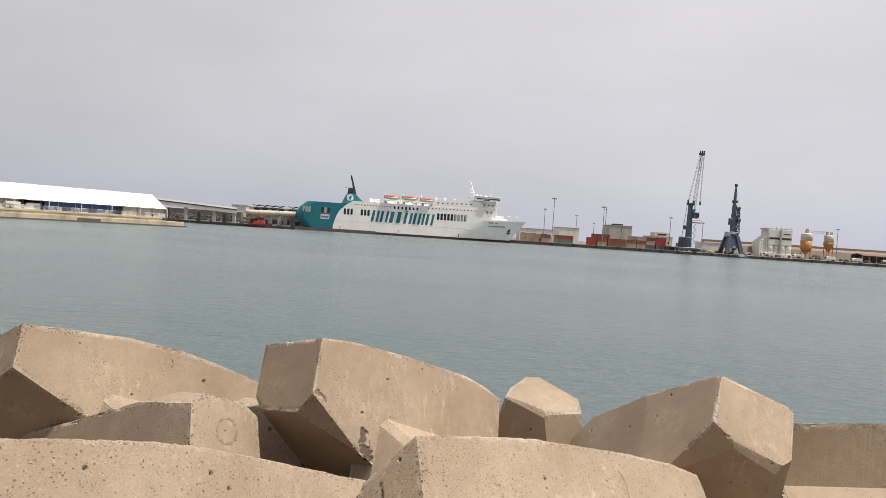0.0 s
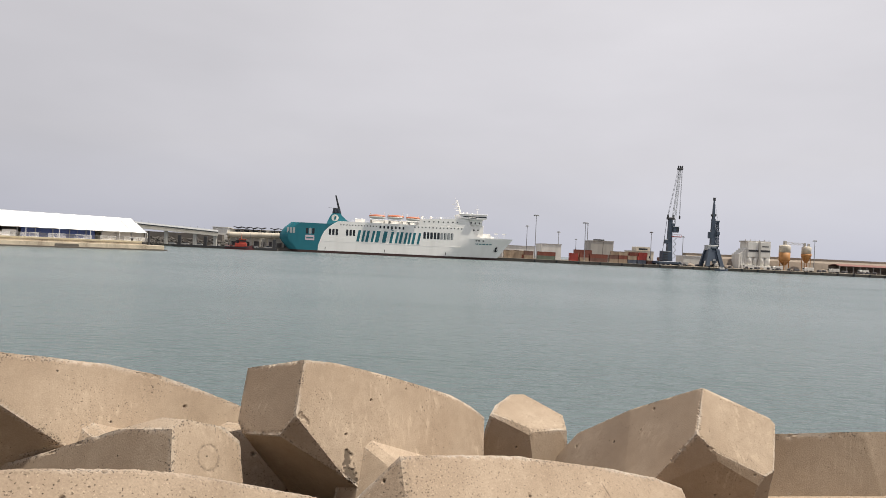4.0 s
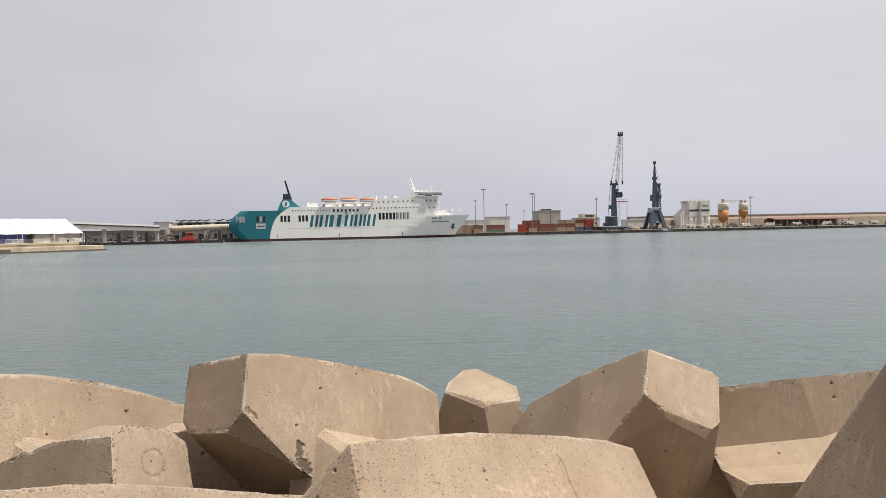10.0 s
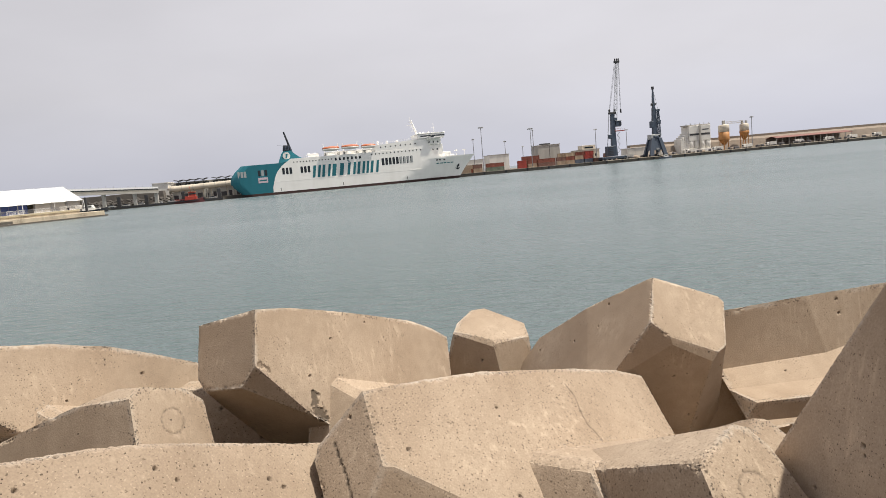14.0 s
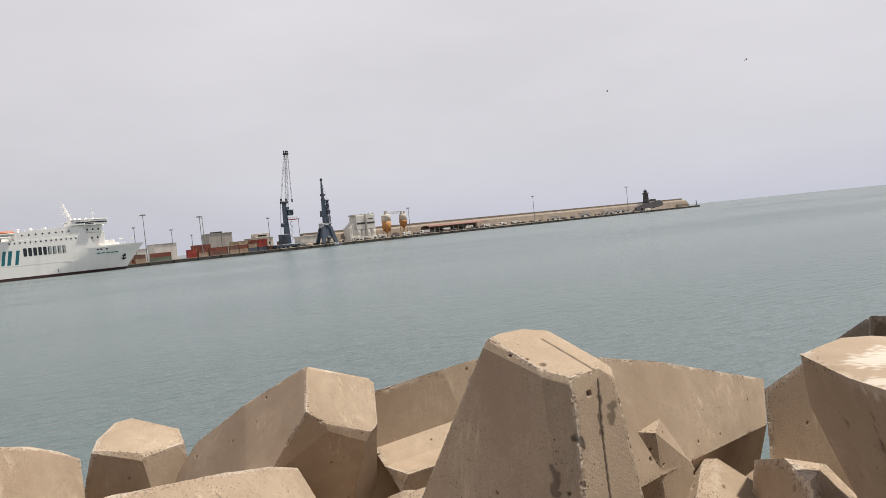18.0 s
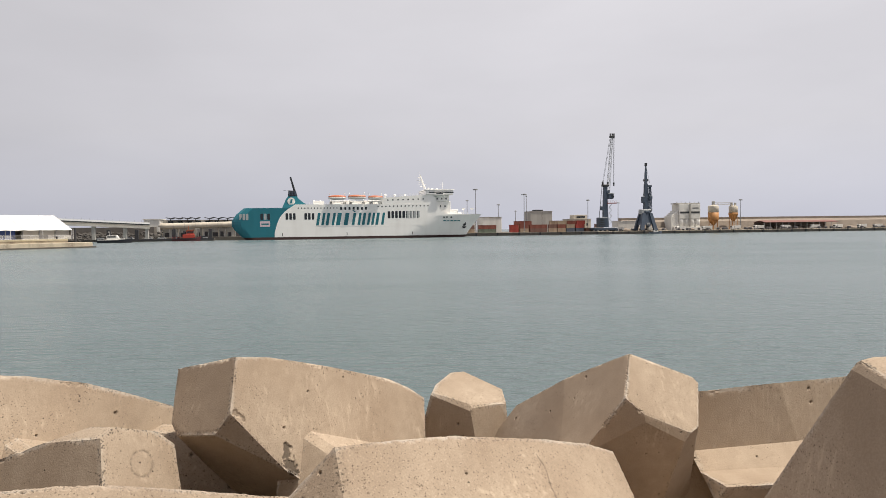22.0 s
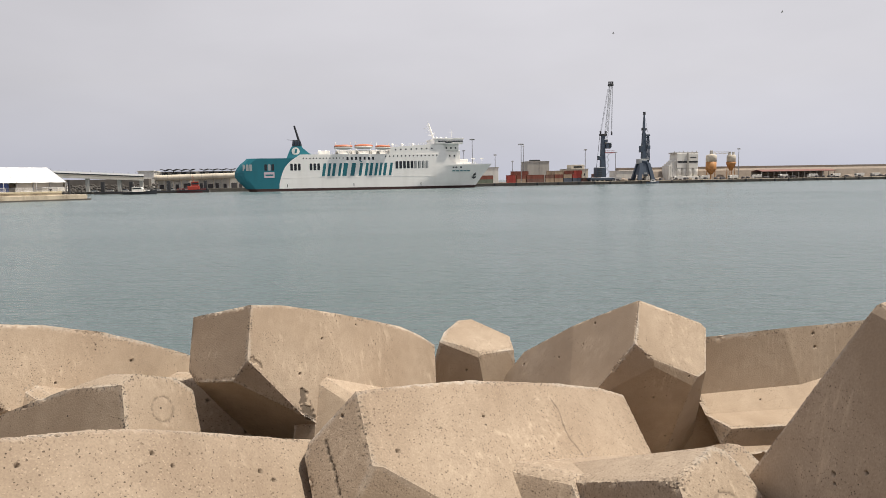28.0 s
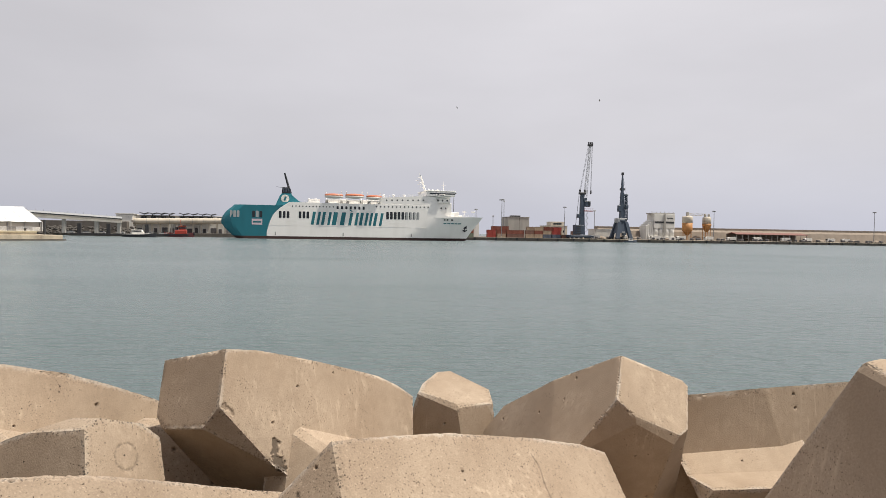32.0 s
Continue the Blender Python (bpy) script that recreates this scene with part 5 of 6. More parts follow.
def build_pier_things():
    # fence of white panels along the edge
    fence = empty("fence", PIER)
    tagged(fence, "white tubular fence panels along the pier edge", "fence")
    for k in range(58):
        u = 4.4 + k * 2.6
        bm = bmesh.new()
        for j in range(9):
            beam(bm, (u + j * 0.3, 4.6, 2.95), (u + j * 0.3, 4.6, 4.35), 0.05)
        beam(bm, (u, 4.6, 4.35), (u + 2.4, 4.6, 4.35), 0.06)
        beam(bm, (u, 4.6, 3.1), (u + 2.4, 4.6, 3.1), 0.05)
        part("fence_panel", bm, M_TENT if k % 3 else M_MAST, fence)
    for k in range(16):
        part("lamp_pole", bar((4.0 + k * 9.4, 5.0, 2.9), (4.0 + k * 9.4, 5.0, 6.1), 0.09), M_TENT, fence)
    # white stacked barriers and crates
    rng = random.Random(5)
    proto = None
    for k in range(34):
        u = 5 + k * 3.4 + rng.uniform(-1, 1)
        m = PIER @ pose(u, 6.4 + rng.uniform(-0.4, 0.6), 2.9, 0, 0, rng.uniform(-10, 10))
        if proto is None:
            proto = link("barrier_stack", boxed(-1.0, 1.0, -0.4, 0.4, 0, 1.4, 0.06), M_BOATWHITE)
            proto.matrix_world = m
            tagged(proto, "stack of pale crowd barriers beside the marquee", "barrier", "barrier stacks")
        else:
            copy_thing(proto, m)
    van = empty("van", PIER @ pose(48, 5.6, 2.9))
    tagged(van, "white delivery van parked beside the marquee", "van")
    part("body", loft([[(x, -0.95, 0.4), (x, 0.95, 0.4), (x, 0.9, h), (x, -0.9, h)] for x, h in ((0, 1.1), (0.9, 1.2), (1.5, 2.2), (5.2, 2.3), (5.3, 2.2))]), M_BOATWHITE, van)
    part("windscreen", boxed(0.95, 1.5, -0.96, 0.96, 1.35, 1.95), M_GLASS, van)
    for x in (1.0, 4.2):
        for y in (-0.95, 0.75):
            w = lathe([(0.36, 0), (0.36, 0.22)], 12)
            bmesh.ops.transform(w, matrix=Matrix.Rotation(math.pi / 2, 4, "X"), verts=w.verts[:])
            part("wheel", w, M_BLACK, van).location = (x, y + 0.2, 0.36)
    # dark post and stair at the end of the pier
    post = link("bollard_post", bar((0, 0, 0), (0, 0, 5.0), 0.45, 0.35, 8), M_DARKROOF)
    post.matrix_world = PIER @ pose(1.6, 9.0, 1.8)
    tagged(post, "dark steel mooring post at the pier end", "post")
    b0 = link("bollard", lathe([(0.35, 0), (0.28, 0.3), (0.25, 0.6), (0.42, 0.75), (0.4, 0.95), (0.1, 1.0)], 10), M_DARKROOF)
    b0.matrix_world = PIER @ pose(10, 3.2, 2.9)
    tagged(b0, "dark cast-iron bollard on the pier", "bollard", "pier bollards")
    for u in (27, 44, 61):
        copy_thing(b0, PIER @ pose(u, 3.2, 2.9))
    kerb = link("kerb", boxed(7, 160, 1.98, 2.35, 2.5, 3.1, 0.04), M_KERB)
    kerb.matrix_world = PIER
    tagged(kerb, "faded yellow kerb along the pier deck", "kerb", kind="structure")
    # thin dark plate standing just proud of the pier wall
    rec = link("wall_dark_plate", boxed(0, 7, -0.06, 0.05, 0.5, 1.3), M_QUAYDARK)
    rec.matrix_world = PIER @ pose(28, 0, 0)
    tagged(rec, "dark plate on the face of the pier wall", "recess", kind="structure")


# ---- ferry terminal behind the stern ----
def build_terminal():
    t = empty("terminal_building", pose(-136, 404, 0, 0, 0, 5))
    tagged(t, "low cream ferry terminal with a walkway tube", "building")
    part("ground", boxed(-60, 90, -14, 30, -4, 1.9), M_QUAYDARK, t, "dark terminal quay")
    part("main_block", boxed(0, 9, 0, 14, 1.9, 12.6, 0.1), M_BOATWHITE, t, "white rendered block")
    part("wing", boxed(9, 70, 5, 22, 1.9, 9.4, 0.1), M_SILO, t)
    part("upper_wing", boxed(9, 70, 8, 20, 9.4, 12.4, 0.1), M_GREYWALL, t)
    part("roof_edge", boxed(-0.5, 9.5, -0.5, 14.5, 12.6, 13.0), M_BOATWHITE, t)
    for k in range(12):
        # dark plate on the wall stands in for the shade inside a doorway
        part("opening_shade", boxed(10.6 + k * 4.6, (12.4 if k % 3 else 14.4) + k * 4.6, 4.9, 5.1, 1.95, 4.6 + 0.5 * (k % 2)), M_STONE, t, "dark plate painting the shade of a doorway")
        part("column", boxed(9.6 + k * 4.6, 10.2 + k * 4.6, 2.2, 2.8, 1.9, 8.0), M_CREAM, t)
    for k in range(10):
        part("window", boxed(12 + k * 5.4, 15 + k * 5.4, 7.9, 8.05, 10.0, 11.8), M_GLASS, t)
    part("door", boxed(3, 6, -0.08, 0.1, 1.9, 5.2), M_GLASS, t)
    for a, b in ((12, 31), (34, 55)):
        n = 4
        for k in range(n):
            x0, x1 = a + (b - a) * k / n, a + (b - a) * (k + 1) / n
            xm = (x0 + x1) / 2
            part("canopy", plate([(x0, 13.6), (xm, 12.8), (x1, 13.6), (x1, 13.9), (xm, 13.2), (x0, 13.9)], 2, 9), M_DARKROOF, t, "dark steel canopy folded like wings")
            part("canopy_strut", bar((xm, 5, 9.4), (xm, 4, 12.9), 0.2), M_DARKROOF, t)
    tube = loft([[(x, 1.6 + 1.7 * math.cos(a), 8.4 + 0.02 * x + 1.7 * math.sin(a)) for a in [2 * math.pi * i / 12 for i in range(12)]] for x in np.linspace(8, 78, 24)])
    tb = part("walkway_tube", tube, M_CREAM, t, "cream tubular passenger gangway", True)
    for k in range(11):
        part("tube_rib", loft([[(10 + k * 6.4 + d, 1.6 + 1.8 * math.cos(a), 8.5 + 0.128 * k + 1.8 * math.sin(a)) for a in [2 * math.pi * i / 12 for i in range(12)]] for d in (0, 0.3)]), M_GREYWALL, tb)
    for x in (14, 30, 46, 62):
        part("tube_leg", boxed(x, x + 0.7, 1.2, 2.0, 1.9, 7.0), M_GREYWALL, t)

    # bank of loose rock between the dock and the walkway
    bm = bmesh.new()
    rng = random.Random(31)
    for k in range(260):
        x, y = rng.uniform(-186, -122), rng.uniform(0, 16)
        r = rng.uniform(0.5, 1.1)
        start = len(bm.verts)
        res = bmesh.ops.create_icosphere(bm, subdivisions=1, radius=r)
        for v in res["verts"]:
            v.co = Vector((v.co.x * 1.3, v.co.y, v.co.z * 0.8)) * (1 + 0.35 * noise.noise(v.co * 1.3 + Vector((k, 0, 0)))) + Vector((x, 378 + (x + 150) * 0.1 + y, 0.6 + y * 0.28))
    bank = link("rock_bank", bm, M_ROCK)
    tagged(bank, "bank of loose grey-brown rocks behind the dock", "rocks", kind="stuff")
    g = empty("covered_walkway")
    tagged(g, "long pale covered walkway on piers", "walkway")
    a, b = Vector((-172, 338, 0)), Vector((-119, 362, 0))
    d = (b - a).normalized()
    nrm = Vector((d.y, -d.x, 0))
    za, zb = 13.4, 10.2
    def pt(k, off, z):
        p = a.lerp(b, k) + nrm * off
        return (p.x, p.y, za + (zb - za) * k + z)
    def run(o0, o1, z0, z1, n=2):
        return loft([[pt(k, o0, z0), pt(k, o1, z0), pt(k, o1, z1), pt(k, o0, z1)] for k in np.linspace(0, 1, n)])
    part("deck", run(-1.8, 1.8, -3.3, -2.4), M_GREYWALL, g)
    part("roof", run(-2.2, 2.2, -0.9, 0.0), M_TENT, g, "white walkway roof")
    part("side_panel", run(1.7, 1.8, -2.4, -1.5), M_CREAM, g)
    part("glazing", run(1.5, 1.6, -1.5, -0.9), M_STONE, g)
    for k in range(25):
        p = pt(k / 24, 1.75, -2.4)
        q = pt(k / 24, 1.75, -0.3)
        part("mullion", bar(p, q, 0.07), M_GREYWALL, g)
    for k in (0.05, 0.3, 0.55, 0.8, 0.98):
        p = pt(k, 0, -3.3)
        part("pier_column", boxed(p[0] - 0.8, p[0] + 0.8, p[1] - 0.8, p[1] + 0.8, 1.5, p[2]), M_GREYWALL, g)
    for k in range(18):
        p = pt(0.1 + k * 0.06, -1.9, 0)
        part("roof_rail_post", bar(p, (p[0], p[1], p[2] + 1.0), 0.06), M_MAST, g)
    yard = link("wall_yard", boxed(-200, -128, 398, 402, 0, 8.2, 0.1), M_YARD)
    tagged(yard, "weathered grey-brown yard wall behind the walkway", "wall", kind="structure")
    # low dark dock with piles
    dk = empty("floating_dock", pose(-146, 366, 0, 0, 0, 8))
    tagged(dk, "low dark floating dock with square piles", "dock")
    part("deck", boxed(0, 58, 0, 6, -1, 1.1, 0.1), M_QUAYDARK, dk)
    part("edge", boxed(0, 58, -0.2, 0, 0.5, 1.3), M_DARKROOF, dk)
    for x in (3, 17, 36, 55):
        part("pile", boxed(x, x + 1.7, 2, 3.7, -2, 6.6, 0.1), M_DARKROOF, dk)
    rng = random.Random(8)
    car = None
    for k in range(8):
        m = pose(-150 + k * 7.6 + rng.uniform(-1, 1), 372 + k * 1.05, 1.1, 0, 0, 8 + rng.uniform(-8, 8))
        if car is None:
            car = empty("parked_car", m)
            tagged(car, "grey parked car on the dock side", "car", "cars by the dock")
            part("body", loft([[(x, -0.85, 0.35), (x, 0.85, 0.35), (x, 0.85, h), (x, -0.85, h)] for x, h in ((0, 0.8), (1.1, 0.95), (3.6, 1.0), (4.3, 0.85))]), M_CRANEPALE, car)
            part("cabin", loft([[(x, -0.75, 0.9), (x, 0.75, 0.9), (x, 0.6, h), (x, -0.6, h)] for x, h in ((0.9, 0.95), (1.6, 1.5), (3.0, 1.5), (3.8, 0.95))]), M_GLASS, car)
            for x in (0.8, 3.4):
                part("wheel", boxed(x - 0.3, x + 0.3, -0.88, 0.88, 0.0, 0.6, 0.12), M_BLACK, car)
        else:
            copy_thing(car, m)


# ---- boats ----
def boat_hull(length, beam_w, z_side, bow_rise, n=12):
    rings = []
    for i in range(n + 1):
        k = i / n
        w = beam_w / 2 * (1 - max(0, (k - 0.55) / 0.45) ** 2.2) * (0.9 + 0.1 * min(1, k / 0.2))
        w = max(w, 0.06)
        top = z_side + bow_rise * max(0, k - 0.4) ** 2 * 2.6
        rings.append([(k * length, -w, top), (k * length, -w * 0.85, -0.2), (k * length, 0, -0.8), (k * length, w * 0.85, -0.2), (k * length, w, top)])
    return loft(rings)


def build_tug():
    t = empty("tug_boat")
    tagged(t, "red harbour tug with a red wheelhouse", "boat")
    part("hull", boat_hull(15.5, 5.2, 1.5, 1.3), M_MAROON, t, "dark maroon hull")
    part("rubber_band", loft([[(k * 15.0, -2.7 * (1 - max(0, (k - 0.55) / 0.45) ** 2.2) - 0.1, 1.0), (k * 15.0, -2.7 * (1 - max(0, (k - 0.55) / 0.45) ** 2.2) - 0.1, 1.4), (k * 15.0, -2.2 * (1 - max(0, (k - 0.55) / 0.45) ** 2.2), 1.4), (k * 15.0, -2.2 * (1 - max(0, (k - 0.55) / 0.45) ** 2.2), 1.0)] for k in np.linspace(0.02, 0.96, 14)]), M_BLACK, t)
    part("deckhouse", boxed(5.5, 11.5, -1.9, 1.9, 1.5, 3.6, 0.15), M_RED, t)
    part("wheelhouse", boxed(7.5, 11, -1.6, 1.6, 3.6, 5.8, 0.15), M_RED, t)
    part("wheelhouse_windows", boxed(7.8, 11.06, -1.65, 1.65, 4.5, 5.3), M_GLASS, t)
    part("roof", boxed(7.2, 11.3, -1.8, 1.8, 5.8, 6.0, 0.05), M_ORANGE, t)
    part("mast", beam(bar((8.6, 0, 6.0), (8.2, 0, 9.4), 0.14, 0.08), (7.6, 0, 8.2), (9.2, 0, 8.2), 0.09), M_ORANGE, t)
    part("funnel", boxed(5.8, 6.8, -1.4, -0.6, 3.6, 5.4, 0.1), M_BLACK, t)
    part("funnel", boxed(5.8, 6.8, 0.6, 1.4, 3.6, 5.4, 0.1), M_BLACK, t)
    part("winch", boxed(2.6, 3.8, -0.9, 0.9, 1.4, 2.4, 0.15), M_BLACK, t)
    part("bow_fender", lathe([(0.5, 1.2), (0.65, 1.9), (0.5, 2.6)], 10, (15.2, 0)), M_BLACK, t)
    railing(t, (0.4, -2.3, 1.5), (5.2, -2.5, 1.5), 6, 0.9, M_RED)
    return t


def build_pilot_boat():
    t = empty("pilot_boat")
    tagged(t, "black-hulled pilot launch with a white cabin", "boat")
    part("hull", boat_hull(15.5, 4.4, 1.3, 1.0), M_BLACK, t)
    part("deck_stripe", loft([[(k * 14.6, s * (2.15 * (1 - max(0, (k - 0.55) / 0.45) ** 2.2)), z) for s, z in ((-1, 1.32), (1, 1.32), (1, 1.5), (-1, 1.5))] for k in np.linspace(0.02, 0.97, 12)]), M_BOATWHITE, t)
    part("cabin", loft([[(x, -1.5, 1.4), (x, 1.5, 1.4), (x, 1.35, h), (x, -1.35, h)] for x, h in ((4.2, 3.4), (4.5, 3.7), (8.6, 3.7), (9.6, 2.2))]), M_BOATWHITE, t)
    part("cabin_windows", boxed(4.6, 8.5, -1.47, 1.47, 2.7, 3.3), M_GLASS, t)
    part("foredeck_housing", boxed(9.2, 12.0, -1.1, 1.1, 1.4, 2.1, 0.1), M_BOATWHITE, t)
    part("mast", beam(bar((5.2, 0, 3.7), (4.9, 0, 6.0), 0.1, 0.05), (4.4, 0, 5.2), (5.6, 0, 5.2), 0.07), M_BOATWHITE, t)
    railing(t, (9.6, -1.5, 1.7), (14.2, -0.6, 2.1), 6, 0.8, M_MAST)
    return t


def build_launch():
    t = empty("launch", quay_frame(187, -4.2, 0))
    tagged(t, "small grey launch moored at the quay", "boat")
    part("hull", boat_hull(9.0, 2.8, 1.0, 0.7), M_CBLUE, t)
    part("cabin", loft([[(x, -0.9, 1.0), (x, 0.9, 1.0), (x, 0.8, h), (x, -0.8, h)] for x, h in ((3.0, 2.4), (3.2, 2.6), (5.4, 2.6), (6.2, 1.6))]), M_BOATWHITE, t)
    part("cabin_windows", boxed(3.4, 5.2, -0.92, 0.92, 1.9, 2.3), M_GLASS, t)
    part("mast", bar((3.6, 0, 2.6), (3.5, 0, 4.4), 0.06), M_MAST, t)


# ---- container yard ----
def container(length, material):
    ob = empty("shipping_container")
    bm = bmesh.new()
    n = int(length / 0.6)
    for side in (0, 1):
        pts = []
        for i in range(n * 2 + 1):
            x = length * i / (2 * n)
            pts.append((x, (0.0 if i % 2 else 0.09) if side == 0 else 2.44 - (0.0 if i % 2 else 0.09)))
        low = [bm.verts.new((x, y, 0.12)) for x, y in pts]
        top = [bm.verts.new((x, y, 2.5)) for x, y in pts]
        for i in range(2 * n):
            bm.faces.new((low[i], low[i + 1], top[i + 1], top[i]) if side == 0 else (low[i + 1], low[i], top[i], top[i + 1]))
    box(bm, 0, length, 0.05, 2.39, 2.45, 2.56)
    box(bm, 0, 0.08, 0.05, 2.39, 0.1, 2.5)
    part("side_shell", bm, material, ob)
    fr = bmesh.new()
    for x in (0, length - 0.16):
        for y in (-0.02, 2.3):
            box(fr, x, x + 0.16, y, y + 0.16, 0, 2.6)
    box(fr, 0, length, -0.02, 0.1, 0, 0.16)
    box(fr, 0, length, -0.02, 0.1, 2.46, 2.6)
    part("frame", fr, material, ob)
    part("door", boxed(length - 0.02, length + 0.04, 0.16, 2.28, 0.15, 2.45, 0.02), material, ob)
    return ob


def build_containers():
    made = {}
    names = {"rust": (M_RUST, "rust-brown"), "red": (M_CRED, "bright red"), "tan": (M_CTAN, "dusty tan"), "brown": (M_CBROWN, "faded brown"), "green": (M_CGREEN, "grey-green"), "blue": (M_CBLUE, "blue-grey"), "pale": (M_CRANEPALE, "pale grey")}

    def put(x, inland, level, length, colour):
        m = quay_frame(x, inland, 2.02 + level * 2.6)
        key = (length, colour)
        if key not in made:
            made[key] = container(length, names[colour][0])
            tagged(made[key], names[colour][1] + " ribbed steel shipping container stacked on the quay", "container", "stacked containers")
            made[key].matrix_world = m
        else:
            copy_thing(made[key], m)

    long, short = 12.19, 6.06
    stacks = ((48.5, long, "tan tan"), (62.6, short, "tan brown"), (71.6, long, "green rust"), (93.4, short, "red red"), (100.6, short, "tan rust"),
              (107.6, long, "brown rust"), (121.0, short, "tan brown"), (127.4, short, "tan rust tan"), (133.8, short, "blue tan"), (140.6, short, "blue red"), (147.6, short, "brown"))
    for x, length, col in stacks:
        for k, c in enumerate(col.split()):
            put(x, 12, k, length, c)
    for x, length, col in ((52, long, "rust tan"), (98, long, "rust tan rust"), (123.5, long, "tan brown tan"), (136.6, short, "tan red rust"), (143.2, short, "red tan red"), (157, short, "pale brown")):
        for k, c in enumerate(col.split()):
            put(x, 17, k, length, c)


def light_mast(name_label, x, inland, top, arms):
    ob = empty("light_mast", quay_frame(x, inland, 2.0))
    tagged(ob, name_label, "light mast", "quay light masts")
    h = top - 2.0
    part("pole", bar((0, 0, 0), (0, 0, h), 0.3, 0.16, 8), M_MAST, ob)
    part("base", boxed(-0.6, 0.6, -0.6, 0.6, 0, 0.8, 0.1), M_QUAY, ob)
    r = 1.25 * arms
    part("head_frame", lathe([(r * 0.5, h - 0.4), (r, h - 0.15), (r, h + 0.05), (r * 0.4, h + 0.25)], 12), M_MAST, ob)
    for k in range(8):
        a = 2 * math.pi * k / 8
        part("floodlight", boxed(r * 0.95 * math.cos(a) - 0.25, r * 0.95 * math.cos(a) + 0.25, r * 0.95 * math.sin(a) - 0.25, r * 0.95 * math.sin(a) + 0.25, h - 0.6, h - 0.2, 0.05), M_CRANEPALE, ob)
    return ob


def lattice(bm, a, b, w, w2, bays, r):
    """Square lattice girder from a to b."""
    a, b = Vector(a), Vector(b)
    d = (b - a).normalized()
    u = d.cross(Vector((0, 1, 0))).normalized()
    v = d.cross(u)
    def corner(k, i):
        ww = w + (w2 - w) * k
        s = ((1, 1), (-1, 1), (-1, -1), (1, -1))[i % 4]
        return a.lerp(b, k) + (u * s[0] + v * s[1]) * ww / 2
    for i in range(4):
        beam(bm, corner(0, i), corner(1, i), r)
        for k in range(bays):
            beam(bm, corner(k / bays, i + (k % 2)), corner((k + 1) / bays, i + 1 - (k % 2)), r * 0.6)
    return bm


def build_cranes():
    # mobile harbour crane with its boom raised
    c = empty("harbour_crane", quay_frame(158.5, 8, 2.0))
    tagged(c, "blue-grey mobile harbour crane with a raised lattice boom", "crane")
    part("chassis", boxed(-8, 9, -4, 4, 0.9, 2.6, 0.2), M_GREYBLUE, c)
    for x in (-6.5, -3.2, 0.1, 3.4, 6.7):
        for y in (-3.6, 3.0):
            w = lathe([(0.5, 0), (0.8, 0), (0.85, 0.3), (0.8, 0.6), (0.5, 0.6)], 12)
            bmesh.ops.transform(w, matrix=Matrix.Rotation(math.pi / 2, 4, "X"), verts=w.verts[:])
            part("wheel", w, M_BLACK, c).location = (x, y + 0.6, 0.85)
    for x in (-7, 8):
        for y in (-6.5, 6.5):
            part("outrigger", beam(bar((x, 0, 1.6), (x, y, 1.6), 0.35), (x, y, 1.6), (x, y, 0.0), 0.3), M_GREYBLUE, c)
    part("engine_house", boxed(-3.4, 2.6, -3, 3, 2.8, 9.6, 0.25), M_GREYBLUE, c)
    for k in range(5):
        part("louvre", boxed(-3.0, 0.2, -3.08, -3.0, 3.4 + k * 1.2, 4.0 + k * 1.2), M_DARKROOF, c)
    part("tower", loft([[(0.2, -1.5, 2.8), (4.0, -1.5, 2.8), (4.0, 1.5, 2.8), (0.2, 1.5, 2.8)], [(0.5, -1.2, 18), (3.4, -1.2, 18), (3.4, 1.2, 18), (0.5, 1.2, 18)], [(0.8, -0.9, 32), (3.2, -0.9, 32), (3.2, 0.9, 32), (0.8, 0.9, 32)]]), M_GREYBLUE, c, "blue-grey box tower")
    part("tower_head", boxed(-0.4, 4.6, -1.2, 1.2, 31.0, 32.4, 0.15), M_DARKROOF, c)
    for x in (0.2, 4.0):
        part("sheave", boxed(x - 0.6, x + 0.6, -0.5, 0.5, 32.4, 34.4, 0.3), M_DARKROOF, c)
    part("operator_cab", boxed(3.7, 7.6, -1.6, 1.6, 22.4, 26.0, 0.3), M_GREYBLUE, c, "blue-grey operator cab")
    part("cab_window", boxed(5.8, 7.66, -1.66, 1.3, 23.4, 25.4), M_GLASS, c)
    part("cab_roof", boxed(3.5, 7.9, -1.8, 1.8, 26.0, 26.4, 0.05), M_CRANEPALE, c)
    part("platform", boxed(2.8, 9.8, -1.8, 1.8, 19.2, 19.8, 0.05), M_CRANERED, c, "red access platform")
    for k in range(5):
        part("platform_post", bar((3.4 + k * 1.5, -1.7, 19.8), (3.4 + k * 1.5, -1.7, 21.0), 0.08), M_CRANERED, c)
    part("platform_rail", bar((3.0, -1.7, 21.0), (9.8, -1.7, 21.0), 0.09), M_CRANERED, c)
    part("boom_foot", boxed(2.6, 5.0, -1.3, 1.3, 26.4, 28.6, 0.2), M_GREYBLUE, c)
    part("winch_house", boxed(-1.6, 0.8, -1.2, 1.2, 14.6, 17.4, 0.2), M_GREYBLUE, c)
    bm = bmesh.new()
    for k in range(7):
        z = 4.6 + k * 2.0
        beam(bm, (4.4 + (k % 2) * 1.9, -0.9, z), (4.4 + ((k + 1) % 2) * 1.9, -0.9, z + 2.0), 0.2)
    part("stairway", bm, M_CRANEPALE, c, "zigzag access stair")
    part("boom", lattice(bmesh.new(), (4.0, 0, 27.0), (7.2, 0, 65.5), 2.0, 1.0, 16, 0.11), M_CRANEPALE, c, "pale raised lattice boom")
    part("boom_head", boxed(5.4, 9.0, -0.9, 0.9, 64.8, 66.2, 0.15), M_DARKROOF, c)
